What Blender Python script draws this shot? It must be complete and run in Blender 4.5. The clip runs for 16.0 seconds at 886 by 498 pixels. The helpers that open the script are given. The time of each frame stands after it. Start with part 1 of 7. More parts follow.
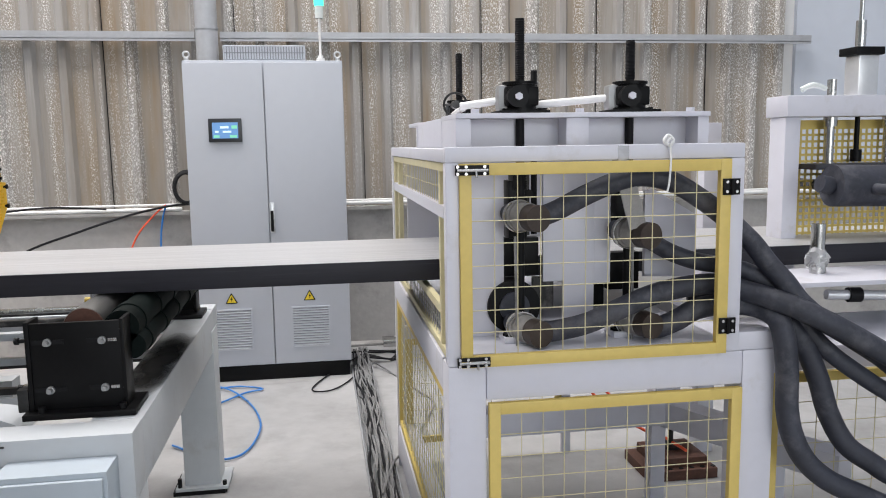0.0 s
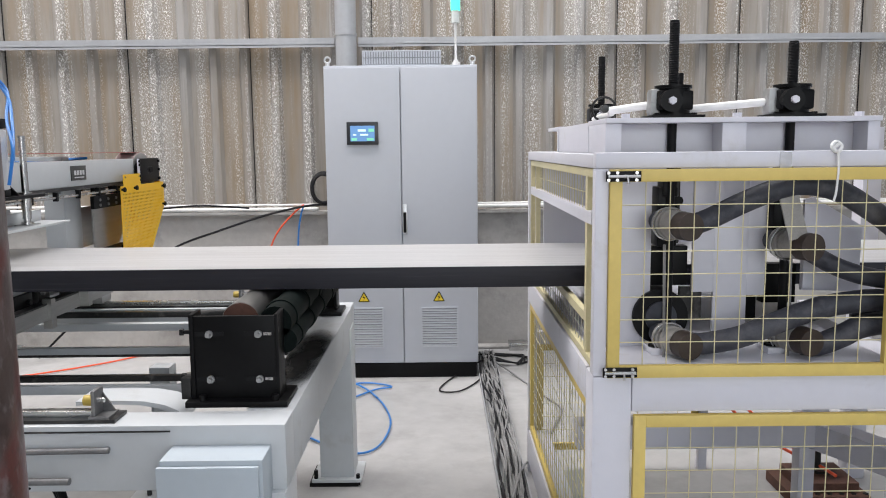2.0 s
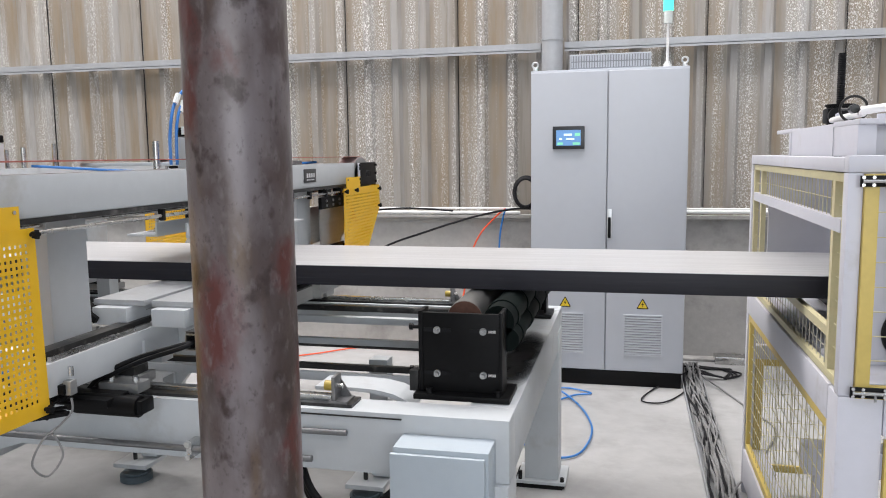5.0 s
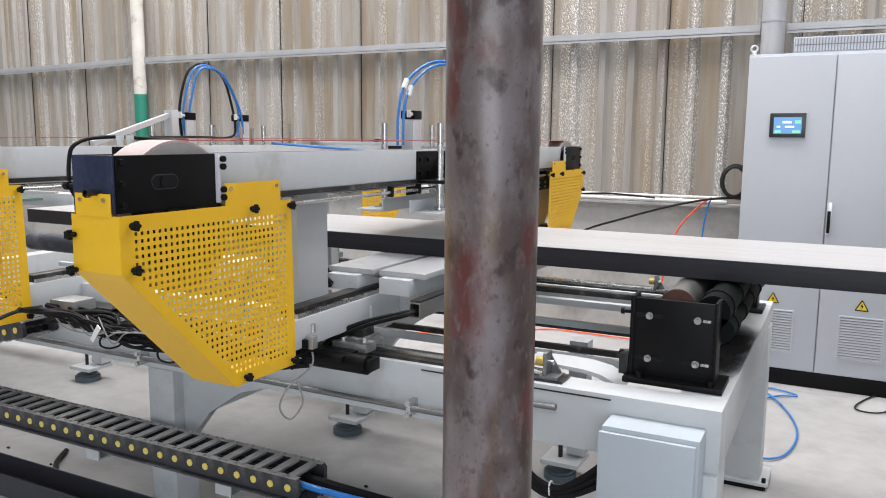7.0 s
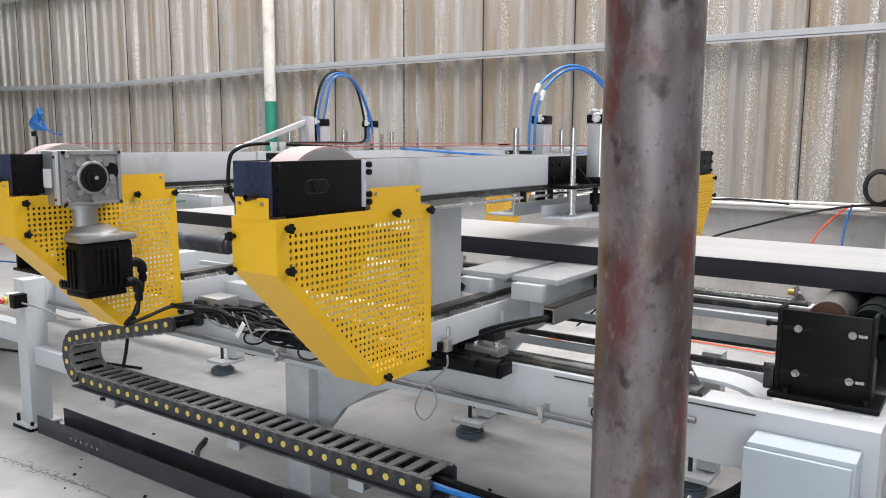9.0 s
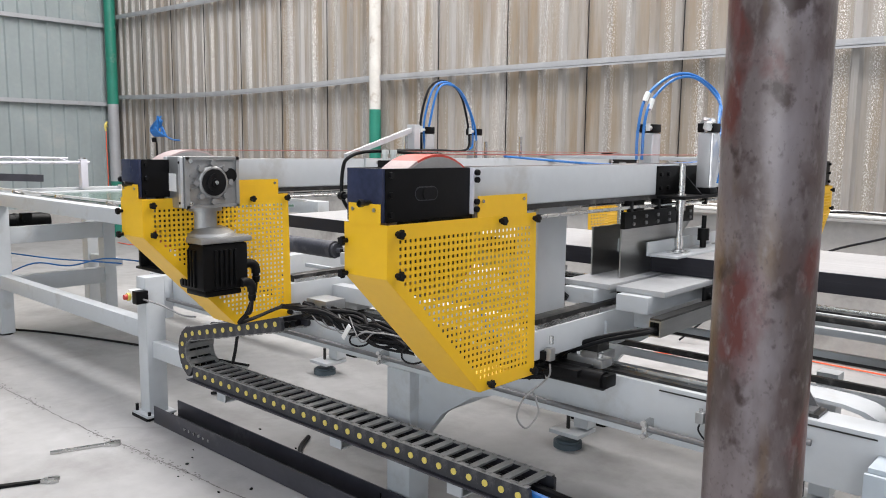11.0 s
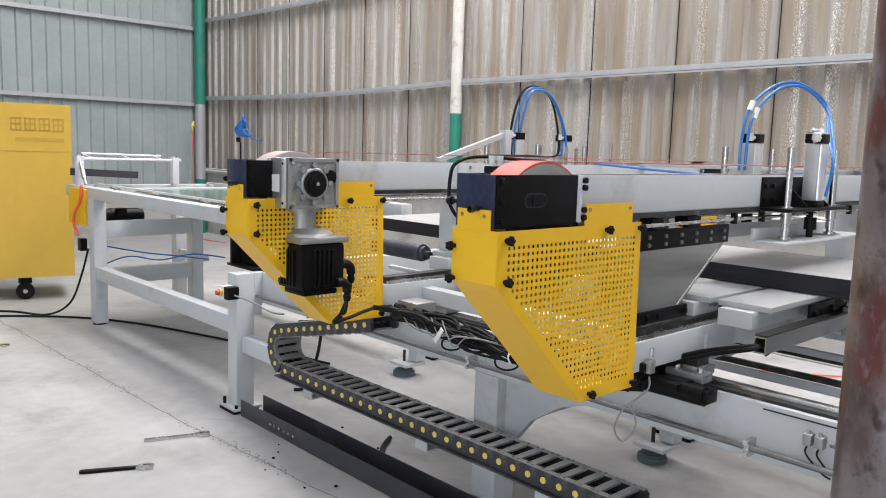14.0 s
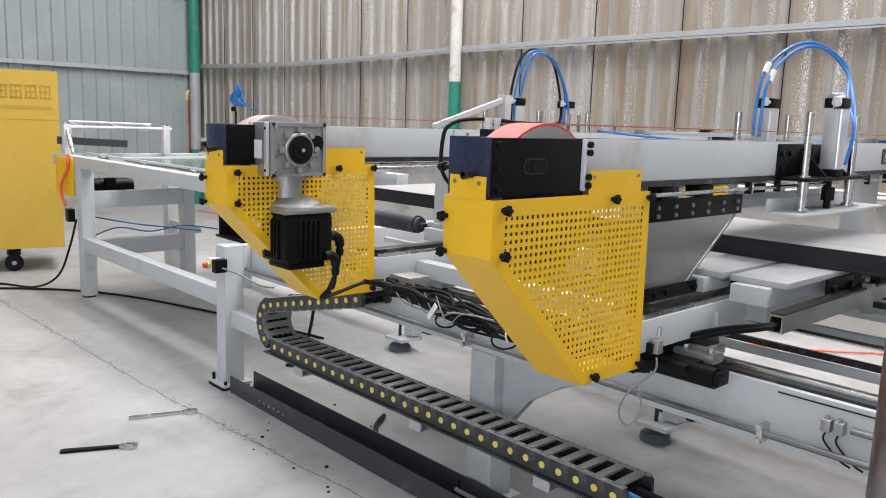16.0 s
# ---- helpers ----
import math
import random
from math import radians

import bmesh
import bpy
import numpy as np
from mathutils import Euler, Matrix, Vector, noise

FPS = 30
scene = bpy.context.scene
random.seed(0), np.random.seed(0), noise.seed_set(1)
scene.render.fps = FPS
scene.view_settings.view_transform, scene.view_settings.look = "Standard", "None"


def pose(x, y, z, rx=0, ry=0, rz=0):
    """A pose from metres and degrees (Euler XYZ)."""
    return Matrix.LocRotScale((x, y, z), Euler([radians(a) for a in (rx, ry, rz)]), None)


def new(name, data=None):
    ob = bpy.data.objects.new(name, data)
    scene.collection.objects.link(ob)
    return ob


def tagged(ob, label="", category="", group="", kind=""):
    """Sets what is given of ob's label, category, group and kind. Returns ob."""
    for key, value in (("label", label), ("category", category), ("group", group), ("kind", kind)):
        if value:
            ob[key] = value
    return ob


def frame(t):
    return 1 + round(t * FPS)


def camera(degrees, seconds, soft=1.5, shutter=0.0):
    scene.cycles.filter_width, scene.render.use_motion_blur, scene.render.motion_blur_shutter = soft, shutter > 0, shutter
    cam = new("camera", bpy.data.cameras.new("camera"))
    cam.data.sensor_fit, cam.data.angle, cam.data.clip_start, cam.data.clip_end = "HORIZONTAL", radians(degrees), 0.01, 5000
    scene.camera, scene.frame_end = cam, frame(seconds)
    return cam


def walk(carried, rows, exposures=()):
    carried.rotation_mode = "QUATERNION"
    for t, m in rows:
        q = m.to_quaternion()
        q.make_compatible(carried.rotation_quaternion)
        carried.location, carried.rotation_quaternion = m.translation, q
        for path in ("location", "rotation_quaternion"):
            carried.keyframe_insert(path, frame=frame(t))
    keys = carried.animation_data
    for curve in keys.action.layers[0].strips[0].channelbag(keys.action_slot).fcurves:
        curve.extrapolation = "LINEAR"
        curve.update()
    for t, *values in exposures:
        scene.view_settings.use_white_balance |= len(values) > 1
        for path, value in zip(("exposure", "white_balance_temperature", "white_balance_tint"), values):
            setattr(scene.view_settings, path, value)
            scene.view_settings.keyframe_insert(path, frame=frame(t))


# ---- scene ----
cam = camera(58.88, 16.0, soft=1.0)
PATH = [
    (0.0, 0.374, 0.541, 1.479, 82.37, 0.89, -8.89),
    (0.5, 0.353, 0.546, 1.476, 82.34, 0.76, -6.68),
    (1.0, 0.340, 0.549, 1.479, 82.42, 0.70, -4.69),
    (1.5, 0.320, 0.546, 1.482, 82.53, 0.64, -2.64),
    (2.0, 0.301, 0.550, 1.486, 82.66, 0.58, -0.17),
    (2.5, 0.277, 0.554, 1.483, 82.76, 0.50, 2.31),
    (3.0, 0.254, 0.560, 1.484, 82.85, 0.55, 4.85),
    (5.5, 0.191, 0.488, 1.483, 83.10, 0.26, 17.17),
    (6.0, 0.201, 0.457, 1.487, 82.56, -0.32, 22.05),
    (6.5, 0.161, 0.426, 1.486, 82.08, -0.52, 25.74),
    (7.0, 0.135, 0.400, 1.491, 81.93, -0.49, 27.04),
    (7.5, 0.120, 0.386, 1.493, 81.92, -0.44, 28.50),
    (8.0, 0.111, 0.381, 1.494, 81.96, -0.33, 30.28),
    (8.5, 0.090, 0.366, 1.494, 82.07, -0.29, 32.61),
    (9.0, 0.073, 0.354, 1.495, 82.16, -0.29, 35.09),
    (9.5, 0.070, 0.363, 1.491, 82.34, -0.25, 37.32),
    (12.0, 0.030, 0.288, 1.500, 82.68, -1.15, 43.74),
    (12.5, 0.004, 0.275, 1.499, 82.70, -1.43, 44.15),
    (13.0, -0.000, 0.265, 1.500, 82.74, -1.54, 45.29),
    (13.5, -0.004, 0.260, 1.499, 82.75, -1.63, 46.34),
    (14.0, -0.010, 0.259, 1.500, 82.83, -1.73, 47.31),
    (14.5, -0.017, 0.264, 1.500, 82.97, -1.80, 47.77),
    (15.0, -0.048, 0.301, 1.483, 82.71, -1.92, 47.88),
    (15.5, -0.092, 0.363, 1.478, 81.83, -1.91, 47.72),
    (16.0, -0.117, 0.388, 1.476, 80.80, -1.86, 47.36),
]
walk(cam, [(t, pose(x, y, z, rx, ry, rz)) for t, x, y, z, rx, ry, rz in PATH],
     exposures=[(0.0, 0.00), (2.5, 0.04), (5.5, 0.13), (8.5, 0.30), (9.7, 0.29), (12.0, 0.27), (14.0, 0.24), (16.0, 0.23)])

# ---- light ----
world = bpy.data.worlds.new("sky")
world.use_nodes = True
scene.world = world
_wn = world.node_tree.nodes
_sky = _wn.new("ShaderNodeTexSky")
_sky.sky_type = "NISHITA"
_sky.sun_disc = False
_sky.sun_elevation = radians(52)
_sky.sun_rotation = radians(200)
world.node_tree.links.new(_sky.outputs[0], _wn["Background"].inputs[0])
_wn["Background"].inputs[1].default_value = 0.12


def daylight(name, loc, sx, sy, power, rot, colour=(1.0, 0.957, 0.932)):
    """The sky's light in an opening, and the added front fill."""
    lamp = bpy.data.lights.new(name, "AREA")
    lamp.shape, lamp.size, lamp.size_y, lamp.energy, lamp.color = "RECTANGLE", sx, sy, power, colour
    ob = new(name, lamp)
    ob.matrix_basis = pose(*loc, *rot)
    return ob


SKYLIGHTS = [(-3.3, -3.2), (-3.3, 0.6), (-3.3, 4.8)]
for (_x, _y), _p in zip(SKYLIGHTS, (110, 150, 980)):
    daylight("skylight_lamp", (_x, _y, 6.93), 13.0, 2.5, _p, (0, 0, 0))
# Added fill from behind the camera, brightens the machine's front faces.
daylight("front_fill_lamp", (3.0, -6.9, 2.6), 7.0, 4.2, 262, (90, 0, 0), (0.94, 0.96, 1.0))


# ---- materials ----
def material(name, colour, rough=0.5, metal=0.0, vary=0.10, scale=6.0, bump=0.0, bump_scale=60.0, dirt=None, dirt_amount=0.0,
             dirt_scale=3.0, stretch=(1, 1, 1), rough_vary=0.08, coat=0.0, spec=0.5):
    """Paint, metal or plastic: colour varied at two scales, worn spots of a second colour, fine relief."""
    m = bpy.data.materials.new(name)
    m.use_nodes = True
    nt = m.node_tree
    n, l = nt.nodes, nt.links
    b = n["Principled BSDF"]
    co = n.new("ShaderNodeTexCoord")
    mp = n.new("ShaderNodeMapping")
    mp.inputs["Scale"].default_value = stretch
    l.new(co.outputs["Object"], mp.inputs[0])
    n1 = n.new("ShaderNodeTexNoise")
    n1.inputs["Scale"].default_value, n1.inputs["Detail"].default_value = scale, 6
    n2 = n.new("ShaderNodeTexNoise")
    n2.inputs["Scale"].default_value, n2.inputs["Detail"].default_value = scale * 9, 3
    for k in (n1, n2):
        l.new(mp.outputs[0], k.inputs["Vector"])
    mix = n.new("ShaderNodeMix")
    mix.data_type = "FLOAT"
    mix.inputs[0].default_value = 0.35
    l.new(n1.outputs[0], mix.inputs[2])
    l.new(n2.outputs[0], mix.inputs[3])
    ramp = n.new("ShaderNodeValToRGB")
    lo = [max(0.0, c * (1 - vary)) for c in colour]
    hi = [min(1.0, c * (1 + vary)) for c in colour]
    ramp.color_ramp.elements[0].position, ramp.color_ramp.elements[1].position = 0.3, 0.7
    ramp.color_ramp.elements[0].color, ramp.color_ramp.elements[1].color = (*lo, 1), (*hi, 1)
    l.new(mix.outputs[0], ramp.inputs[0])
    last = ramp.outputs[0]
    if dirt:
        n3 = n.new("ShaderNodeTexNoise")
        n3.inputs["Scale"].default_value, n3.inputs["Detail"].default_value = dirt_scale, 9
        n3.inputs["Roughness"].default_value = 0.65
        l.new(mp.outputs[0], n3.inputs["Vector"])
        r3 = n.new("ShaderNodeValToRGB")
        r3.color_ramp.elements[0].position = 0.62 - dirt_amount * 0.35
        r3.color_ramp.elements[1].position = 0.80 - dirt_amount * 0.25
        l.new(n3.outputs[0], r3.inputs[0])
        mx = n.new("ShaderNodeMix")
        mx.data_type = "RGBA"
        l.new(r3.outputs[0], mx.inputs[0])
        l.new(last, mx.inputs[6])
        mx.inputs[7].default_value = (*dirt, 1)
        last = mx.outputs[2]
    l.new(last, b.inputs["Base Color"])
    mr = n.new("ShaderNodeMapRange")
    mr.inputs[3].default_value, mr.inputs[4].default_value = max(0.02, rough - rough_vary), min(1.0, rough + rough_vary)
    l.new(n1.outputs[0], mr.inputs[0])
    l.new(mr.outputs[0], b.inputs["Roughness"])
    b.inputs["Metallic"].default_value = metal
    b.inputs["Coat Weight"].default_value = coat
    b.inputs["Specular IOR Level"].default_value = spec
    if bump:
        nb = n.new("ShaderNodeTexNoise")
        nb.inputs["Scale"].default_value, nb.inputs["Detail"].default_value = bump_scale, 4
        l.new(mp.outputs[0], nb.inputs["Vector"])
        bp = n.new("ShaderNodeBump")
        bp.inputs["Strength"].default_value, bp.inputs["Distance"].default_value = bump, 0.004
        l.new(nb.outputs[0], bp.inputs["Height"])
        l.new(bp.outputs[0], b.inputs["Normal"])
    return m


def glow(name, colour, strength):
    m = bpy.data.materials.new(name)
    m.use_nodes = True
    b = m.node_tree.nodes["Principled BSDF"]
    b.inputs["Base Color"].default_value = (*colour, 1)
    b.inputs["Emission Color"].default_value = (*colour, 1)
    b.inputs["Emission Strength"].default_value = strength
    return m


GREY = material("machine_grey_paint", (0.505, 0.53, 0.548), 0.42, vary=0.05, scale=3, bump=0.06, bump_scale=140, dirt=(0.36, 0.35, 0.33), dirt_amount=0.12)
BOXGREY = material("pale_blue_grey_box_paint", (0.42, 0.475, 0.52), 0.42, vary=0.04, scale=4, bump=0.08, bump_scale=220, dirt=(0.36, 0.38, 0.40), dirt_amount=0.15)
VENTGREY = material("shaded_vent_grey", (0.24, 0.25, 0.27), 0.5, vary=0.05, scale=4)
CABGREY = material("cabinet_grey_powder_coat", (0.475, 0.50, 0.545), 0.42, vary=0.03, scale=2, bump=0.08, bump_scale=260)
WHITE = material("cage_white_paint", (0.63, 0.63, 0.69), 0.36, vary=0.04, scale=3, bump=0.05, bump_scale=150, dirt=(0.45, 0.43, 0.40), dirt_amount=0.08)
YELLOW = material("yellow_paint", (0.80, 0.47, 0.015), 0.40, vary=0.05, scale=4, bump=0.05, bump_scale=200)
CABYELLOW = material("dull_yellow_cabinet_paint", (0.62, 0.40, 0.055), 0.45, vary=0.07, scale=1.5, bump=0.05, bump_scale=120)
PALEYELLOW = material("pale_yellow_paint", (0.66, 0.50, 0.14), 0.45, vary=0.08, scale=6)
WIRE = material("pale_yellow_wire", (0.62, 0.56, 0.34), 0.45, vary=0.08, scale=20)
WIREDARK = material("grey_wire", (0.42, 0.41, 0.36), 0.5, vary=0.1, scale=20)
BLACK = material("black_painted_steel", (0.006, 0.006, 0.0065), 0.40, spec=0.13, vary=0.3, scale=8, bump=0.04, bump_scale=200)
BLUEBLACK = material("blue_black_steel", (0.026, 0.032, 0.068), 0.22, vary=0.4, scale=7, rough_vary=0.12)
RUBBER = material("black_rubber", (0.009, 0.009, 0.010), 0.5, spec=0.14, vary=0.3, scale=14)
GREENRUBBER = material("green_black_rubber", (0.004, 0.007, 0.0065), 0.65, spec=0.08, vary=0.4, scale=14)
HOSE = material("dark_rubber_hose", (0.030, 0.033, 0.046), 0.55, vary=0.35, scale=9, dirt=(0.12, 0.12, 0.135), dirt_amount=0.30, dirt_scale=7, bump=0.2, bump_scale=80)
STEEL = material("bright_steel", (0.56, 0.56, 0.55), 0.26, metal=1.0, vary=0.12, scale=12)
STAINLESS = material("brushed_stainless", (0.42, 0.42, 0.41), 0.34, metal=1.0, vary=0.12, scale=5, stretch=(1, 1, 12), bump=0.05, bump_scale=90)
SLAB = material("worn_slab_paint", (0.40, 0.41, 0.42), 0.34, vary=0.12, scale=6, dirt=(0.20, 0.195, 0.19), dirt_amount=0.25, dirt_scale=5)
DULLSTEEL = material("dull_bare_steel", (0.24, 0.24, 0.245), 0.42, metal=0.7, vary=0.2, scale=14)
CASTALU = material("cast_aluminium", (0.36, 0.365, 0.365), 0.46, metal=0.75, vary=0.1, scale=10, bump=0.25, bump_scale=160)
ALU = material("aluminium_profile", (0.70, 0.71, 0.72), 0.32, metal=0.55, vary=0.06, scale=8)
DARKSTEEL = material("oily_dark_steel", (0.03, 0.03, 0.03), 0.34, metal=0.4, vary=0.4, scale=12, dirt=(0.22, 0.21, 0.20), dirt_amount=0.2, dirt_scale=9)
TRAYGREY = material("dark_grey_tray_paint", (0.040, 0.040, 0.050), 0.42, vary=0.25, scale=6, dirt=(0.16, 0.16, 0.16), dirt_amount=0.12)
CHAIN = material("cable_chain_nylon", (0.026, 0.027, 0.034), 0.50, vary=0.3, scale=12, dirt=(0.15, 0.15, 0.15), dirt_amount=0.12, dirt_scale=8)
CHAINTOP = material("dusty_chain_bars", (0.22, 0.22, 0.215), 0.6, vary=0.3, scale=20)
YDOT = material("yellow_plastic_cap", (0.66, 0.54, 0.12), 0.45)
AMBER = material("amber_rubber", (0.45, 0.33, 0.06), 0.35, vary=0.15, scale=20)
BLUEHOSE = material("blue_air_hose", (0.025, 0.17, 0.50), 0.30, vary=0.15, scale=12)
ORANGEHOSE = material("orange_air_hose", (0.85, 0.12, 0.05), 0.4, vary=0.12, scale=12)
CABLE = material("grey_black_cable", (0.016, 0.016, 0.018), 0.5, spec=0.15, vary=0.4, scale=8)
GREYCABLE = material("grey_cable", (0.22, 0.22, 0.22), 0.5, vary=0.35, scale=8)
RED = material("red_belt", (0.52, 0.06, 0.045), 0.5, vary=0.12, scale=10)
REDBELT = material("red_flat_belt", (0.40, 0.12, 0.10), 0.5, vary=0.15, scale=10)
PINK = material("worn_belt", (0.42, 0.33, 0.32), 0.55, vary=0.15, scale=10)
DRUM = material("drum_side_grey", (0.28, 0.275, 0.27), 0.5, vary=0.12, scale=14)
GREEN = material("green_column_paint", (0.02, 0.20, 0.14), 0.45, vary=0.15, scale=5, dirt=(0.30, 0.30, 0.27), dirt_amount=0.06)
DIRTYWHITE = material("dirty_white_column_paint", (0.62, 0.60, 0.56), 0.6, vary=0.12, scale=5, dirt=(0.26, 0.20, 0.14), dirt_amount=0.2, dirt_scale=6)
GIRT = material("galvanised_girt", (0.40, 0.41, 0.43), 0.48, metal=0.25, vary=0.10, scale=4, dirt=(0.30, 0.28, 0.26), dirt_amount=0.1)
PLINTH = material("cement_render", (0.40, 0.39, 0.375), 0.85, vary=0.16, scale=2.4, bump=0.5, bump_scale=30, dirt=(0.20, 0.195, 0.185), dirt_amount=0.26, dirt_scale=2.0)
PADRUBBER = material("blue_grey_pad_rubber", (0.09, 0.12, 0.14), 0.6, vary=0.2)
WHITEPIPE = material("white_plastic_conduit", (0.78, 0.78, 0.77), 0.4, vary=0.06)
RUSTY = material("rusted_jack_steel", (0.10, 0.045, 0.03), 0.75, vary=0.35, scale=10, bump=0.3)
SHEET = material("side_wall_sheet", (0.30, 0.345, 0.35), 0.5, vary=0.08, scale=1.5, dirt=(0.38, 0.40, 0.39), dirt_amount=0.2, dirt_scale=1.5)
PALEWALL = material("pale_wall_sheet", (0.56, 0.60, 0.67), 0.6, vary=0.05, scale=1)
ROOF = material("roof_sheet", (0.78, 0.78, 0.77), 0.6, vary=0.08, scale=1)
BROWN = material("brown_cap", (0.045, 0.032, 0.026), 0.5, vary=0.3, scale=14)
TAPE = material("grey_tape", (0.30, 0.29, 0.28), 0.5, vary=0.2, scale=30)
SCREENFRAME = material("screen_bezel", (0.03, 0.032, 0.036), 0.35)
SCREEN = glow("screen_blue", (0.11, 0.24, 0.46), 0.72)
SCREENPALE = glow("screen_pale_field", (0.65, 0.8, 0.85), 0.6)
SCREENGREEN = glow("screen_green_field", (0.18, 0.52, 0.36), 0.75)
LAMPGREEN = glow("green_signal_light", (0.05, 0.85, 0.55), 2.2)
LAMPCLEAR = material("pale_signal_plastic", (0.70, 0.74, 0.72), 0.25)
WARN = material("warning_yellow", (0.85, 0.62, 0.03), 0.45)
GLASSGREEN = material("green_belt_surface", (0.10, 0.17, 0.14), 0.15, vary=0.2, scale=3)
TEXTGREY = material("faded_sign_print", (0.50, 0.31, 0.04), 0.5)
PLATEDARK = material("engraved_name_plate", (0.06, 0.06, 0.06), 0.4, metal=0.3)
FILM = material("clear_wrapping_film", (0.86, 0.87, 0.88), 0.14, vary=0.05, bump=0.8, bump_scale=25)
FILM.node_tree.nodes["Principled BSDF"].inputs["Transmission Weight"].default_value = 0.7
FILM.node_tree.nodes["Principled BSDF"].inputs["IOR"].default_value = 1.2


def board_material():
    """Charcoal plastic board, drawn lengthwise with fine streaks."""
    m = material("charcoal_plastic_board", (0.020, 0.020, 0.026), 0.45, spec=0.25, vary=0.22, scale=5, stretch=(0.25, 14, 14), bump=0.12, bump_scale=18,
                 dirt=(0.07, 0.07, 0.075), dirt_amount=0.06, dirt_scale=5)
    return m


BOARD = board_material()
# Pale base colour holds the grazing reflection seen on the charcoal board's top.
BOARDTOP = material("sheen_pale_board_top", (0.41, 0.41, 0.415), 0.36, vary=0.26, scale=4, stretch=(0.2, 16, 1), bump=0.15, bump_scale=14)


def concrete():
    """Power-floated concrete: cloudy greys, dark stains, fine cracks, dust."""
    m = material("concrete_floor", (0.372, 0.371, 0.370), 0.55, vary=0.17, scale=1.1, bump=0.12, bump_scale=45, dirt=(0.275, 0.272, 0.268), dirt_amount=0.36, dirt_scale=2.4, rough_vary=0.15)
    n, l = m.node_tree.nodes, m.node_tree.links
    b = n["Principled BSDF"]
    base = b.inputs["Base Color"].links[0].from_socket
    co = n.new("ShaderNodeTexCoord")
    warp = n.new("ShaderNodeTexNoise")
    warp.inputs["Scale"].default_value, warp.inputs["Detail"].default_value = 2.5, 5
    l.new(co.outputs["Object"], warp.inputs["Vector"])
    add = n.new("ShaderNodeVectorMath")
    add.operation = "MULTIPLY_ADD"
    add.inputs[1].default_value = (0.22, 0.22, 0)
    l.new(warp.outputs["Color"], add.inputs[0])
    l.new(co.outputs["Object"], add.inputs[2])
    v = n.new("ShaderNodeTexVoronoi")
    v.feature, v.inputs["Scale"].default_value = "DISTANCE_TO_EDGE", 0.31
    l.new(add.outputs[0], v.inputs["Vector"])
    r = n.new("ShaderNodeValToRGB")
    r.color_ramp.elements[0].position, r.color_ramp.elements[1].position = 0.0, 0.006
    r.color_ramp.elements[0].color, r.color_ramp.elements[1].color = (1, 1, 1, 1), (0, 0, 0, 1)
    l.new(v.outputs["Distance"], r.inputs[0])
    gap = n.new("ShaderNodeTexNoise")
    gap.inputs["Scale"].default_value = 1.7
    l.new(co.outputs["Object"], gap.inputs["Vector"])
    gr = n.new("ShaderNodeValToRGB")
    gr.color_ramp.elements[0].position, gr.color_ramp.elements[1].position = 0.46, 0.60
    l.new(gap.outputs[0], gr.inputs[0])
    mul = n.new("ShaderNodeMath")
    mul.operation = "MULTIPLY"
    l.new(r.outputs[0], mul.inputs[0])
    l.new(gr.outputs[0], mul.inputs[1])
    mul2 = n.new("ShaderNodeMath")
    mul2.operation, mul2.inputs[1].default_value = "MULTIPLY", 0.25
    l.new(mul.outputs[0], mul2.inputs[0])
    mx = n.new("ShaderNodeMix")
    mx.data_type = "RGBA"
    l.new(mul2.outputs[0], mx.inputs[0])
    l.new(base, mx.inputs[6])
    mx.inputs[7].default_value = (0.17, 0.165, 0.16, 1)
    l.new(mx.outputs[2], b.inputs["Base Color"])
    return m


CONCRETE = concrete()


def oil_stain():
    """A dark oily smear that thins out raggedly towards its rim."""
    m = material("oily_smear", (0.055, 0.052, 0.050), 0.35, vary=0.3, scale=12)
    n, l = m.node_tree.nodes, m.node_tree.links
    co = n.new("ShaderNodeTexCoord")
    mp = n.new("ShaderNodeMapping")
    mp.inputs["Location"].default_value, mp.inputs["Scale"].default_value = (-1, -1, -1), (2, 2, 2)
    l.new(co.outputs["Generated"], mp.inputs[0])
    g = n.new("ShaderNodeTexGradient")
    g.gradient_type = "SPHERICAL"
    flat = n.new("ShaderNodeVectorMath")
    flat.operation = "MULTIPLY"
    flat.inputs[1].default_value = (0.7, 1, 0)
    l.new(mp.outputs[0], flat.inputs[0])
    l.new(flat.outputs[0], g.inputs[0])
    k = n.new("ShaderNodeTexNoise")
    k.inputs["Scale"].default_value, k.inputs["Detail"].default_value = 9, 8
    l.new(co.outputs["Object"], k.inputs["Vector"])
    mul = n.new("ShaderNodeMath")
    mul.operation = "MULTIPLY"
    l.new(g.outputs["Fac"], mul.inputs[0])
    l.new(k.outputs[0], mul.inputs[1])
    r = n.new("ShaderNodeMapRange")
    r.inputs[1].default_value, r.inputs[2].default_value, r.inputs[4].default_value = 0.04, 0.40, 0.88
    l.new(mul.outputs[0], r.inputs[0])
    l.new(r.outputs[0], n["Principled BSDF"].inputs["Alpha"])
    return m


STAIN = oil_stain()
CRACK = material("crack_dirt", (0.20, 0.195, 0.19), 0.9, vary=0.3, scale=20)


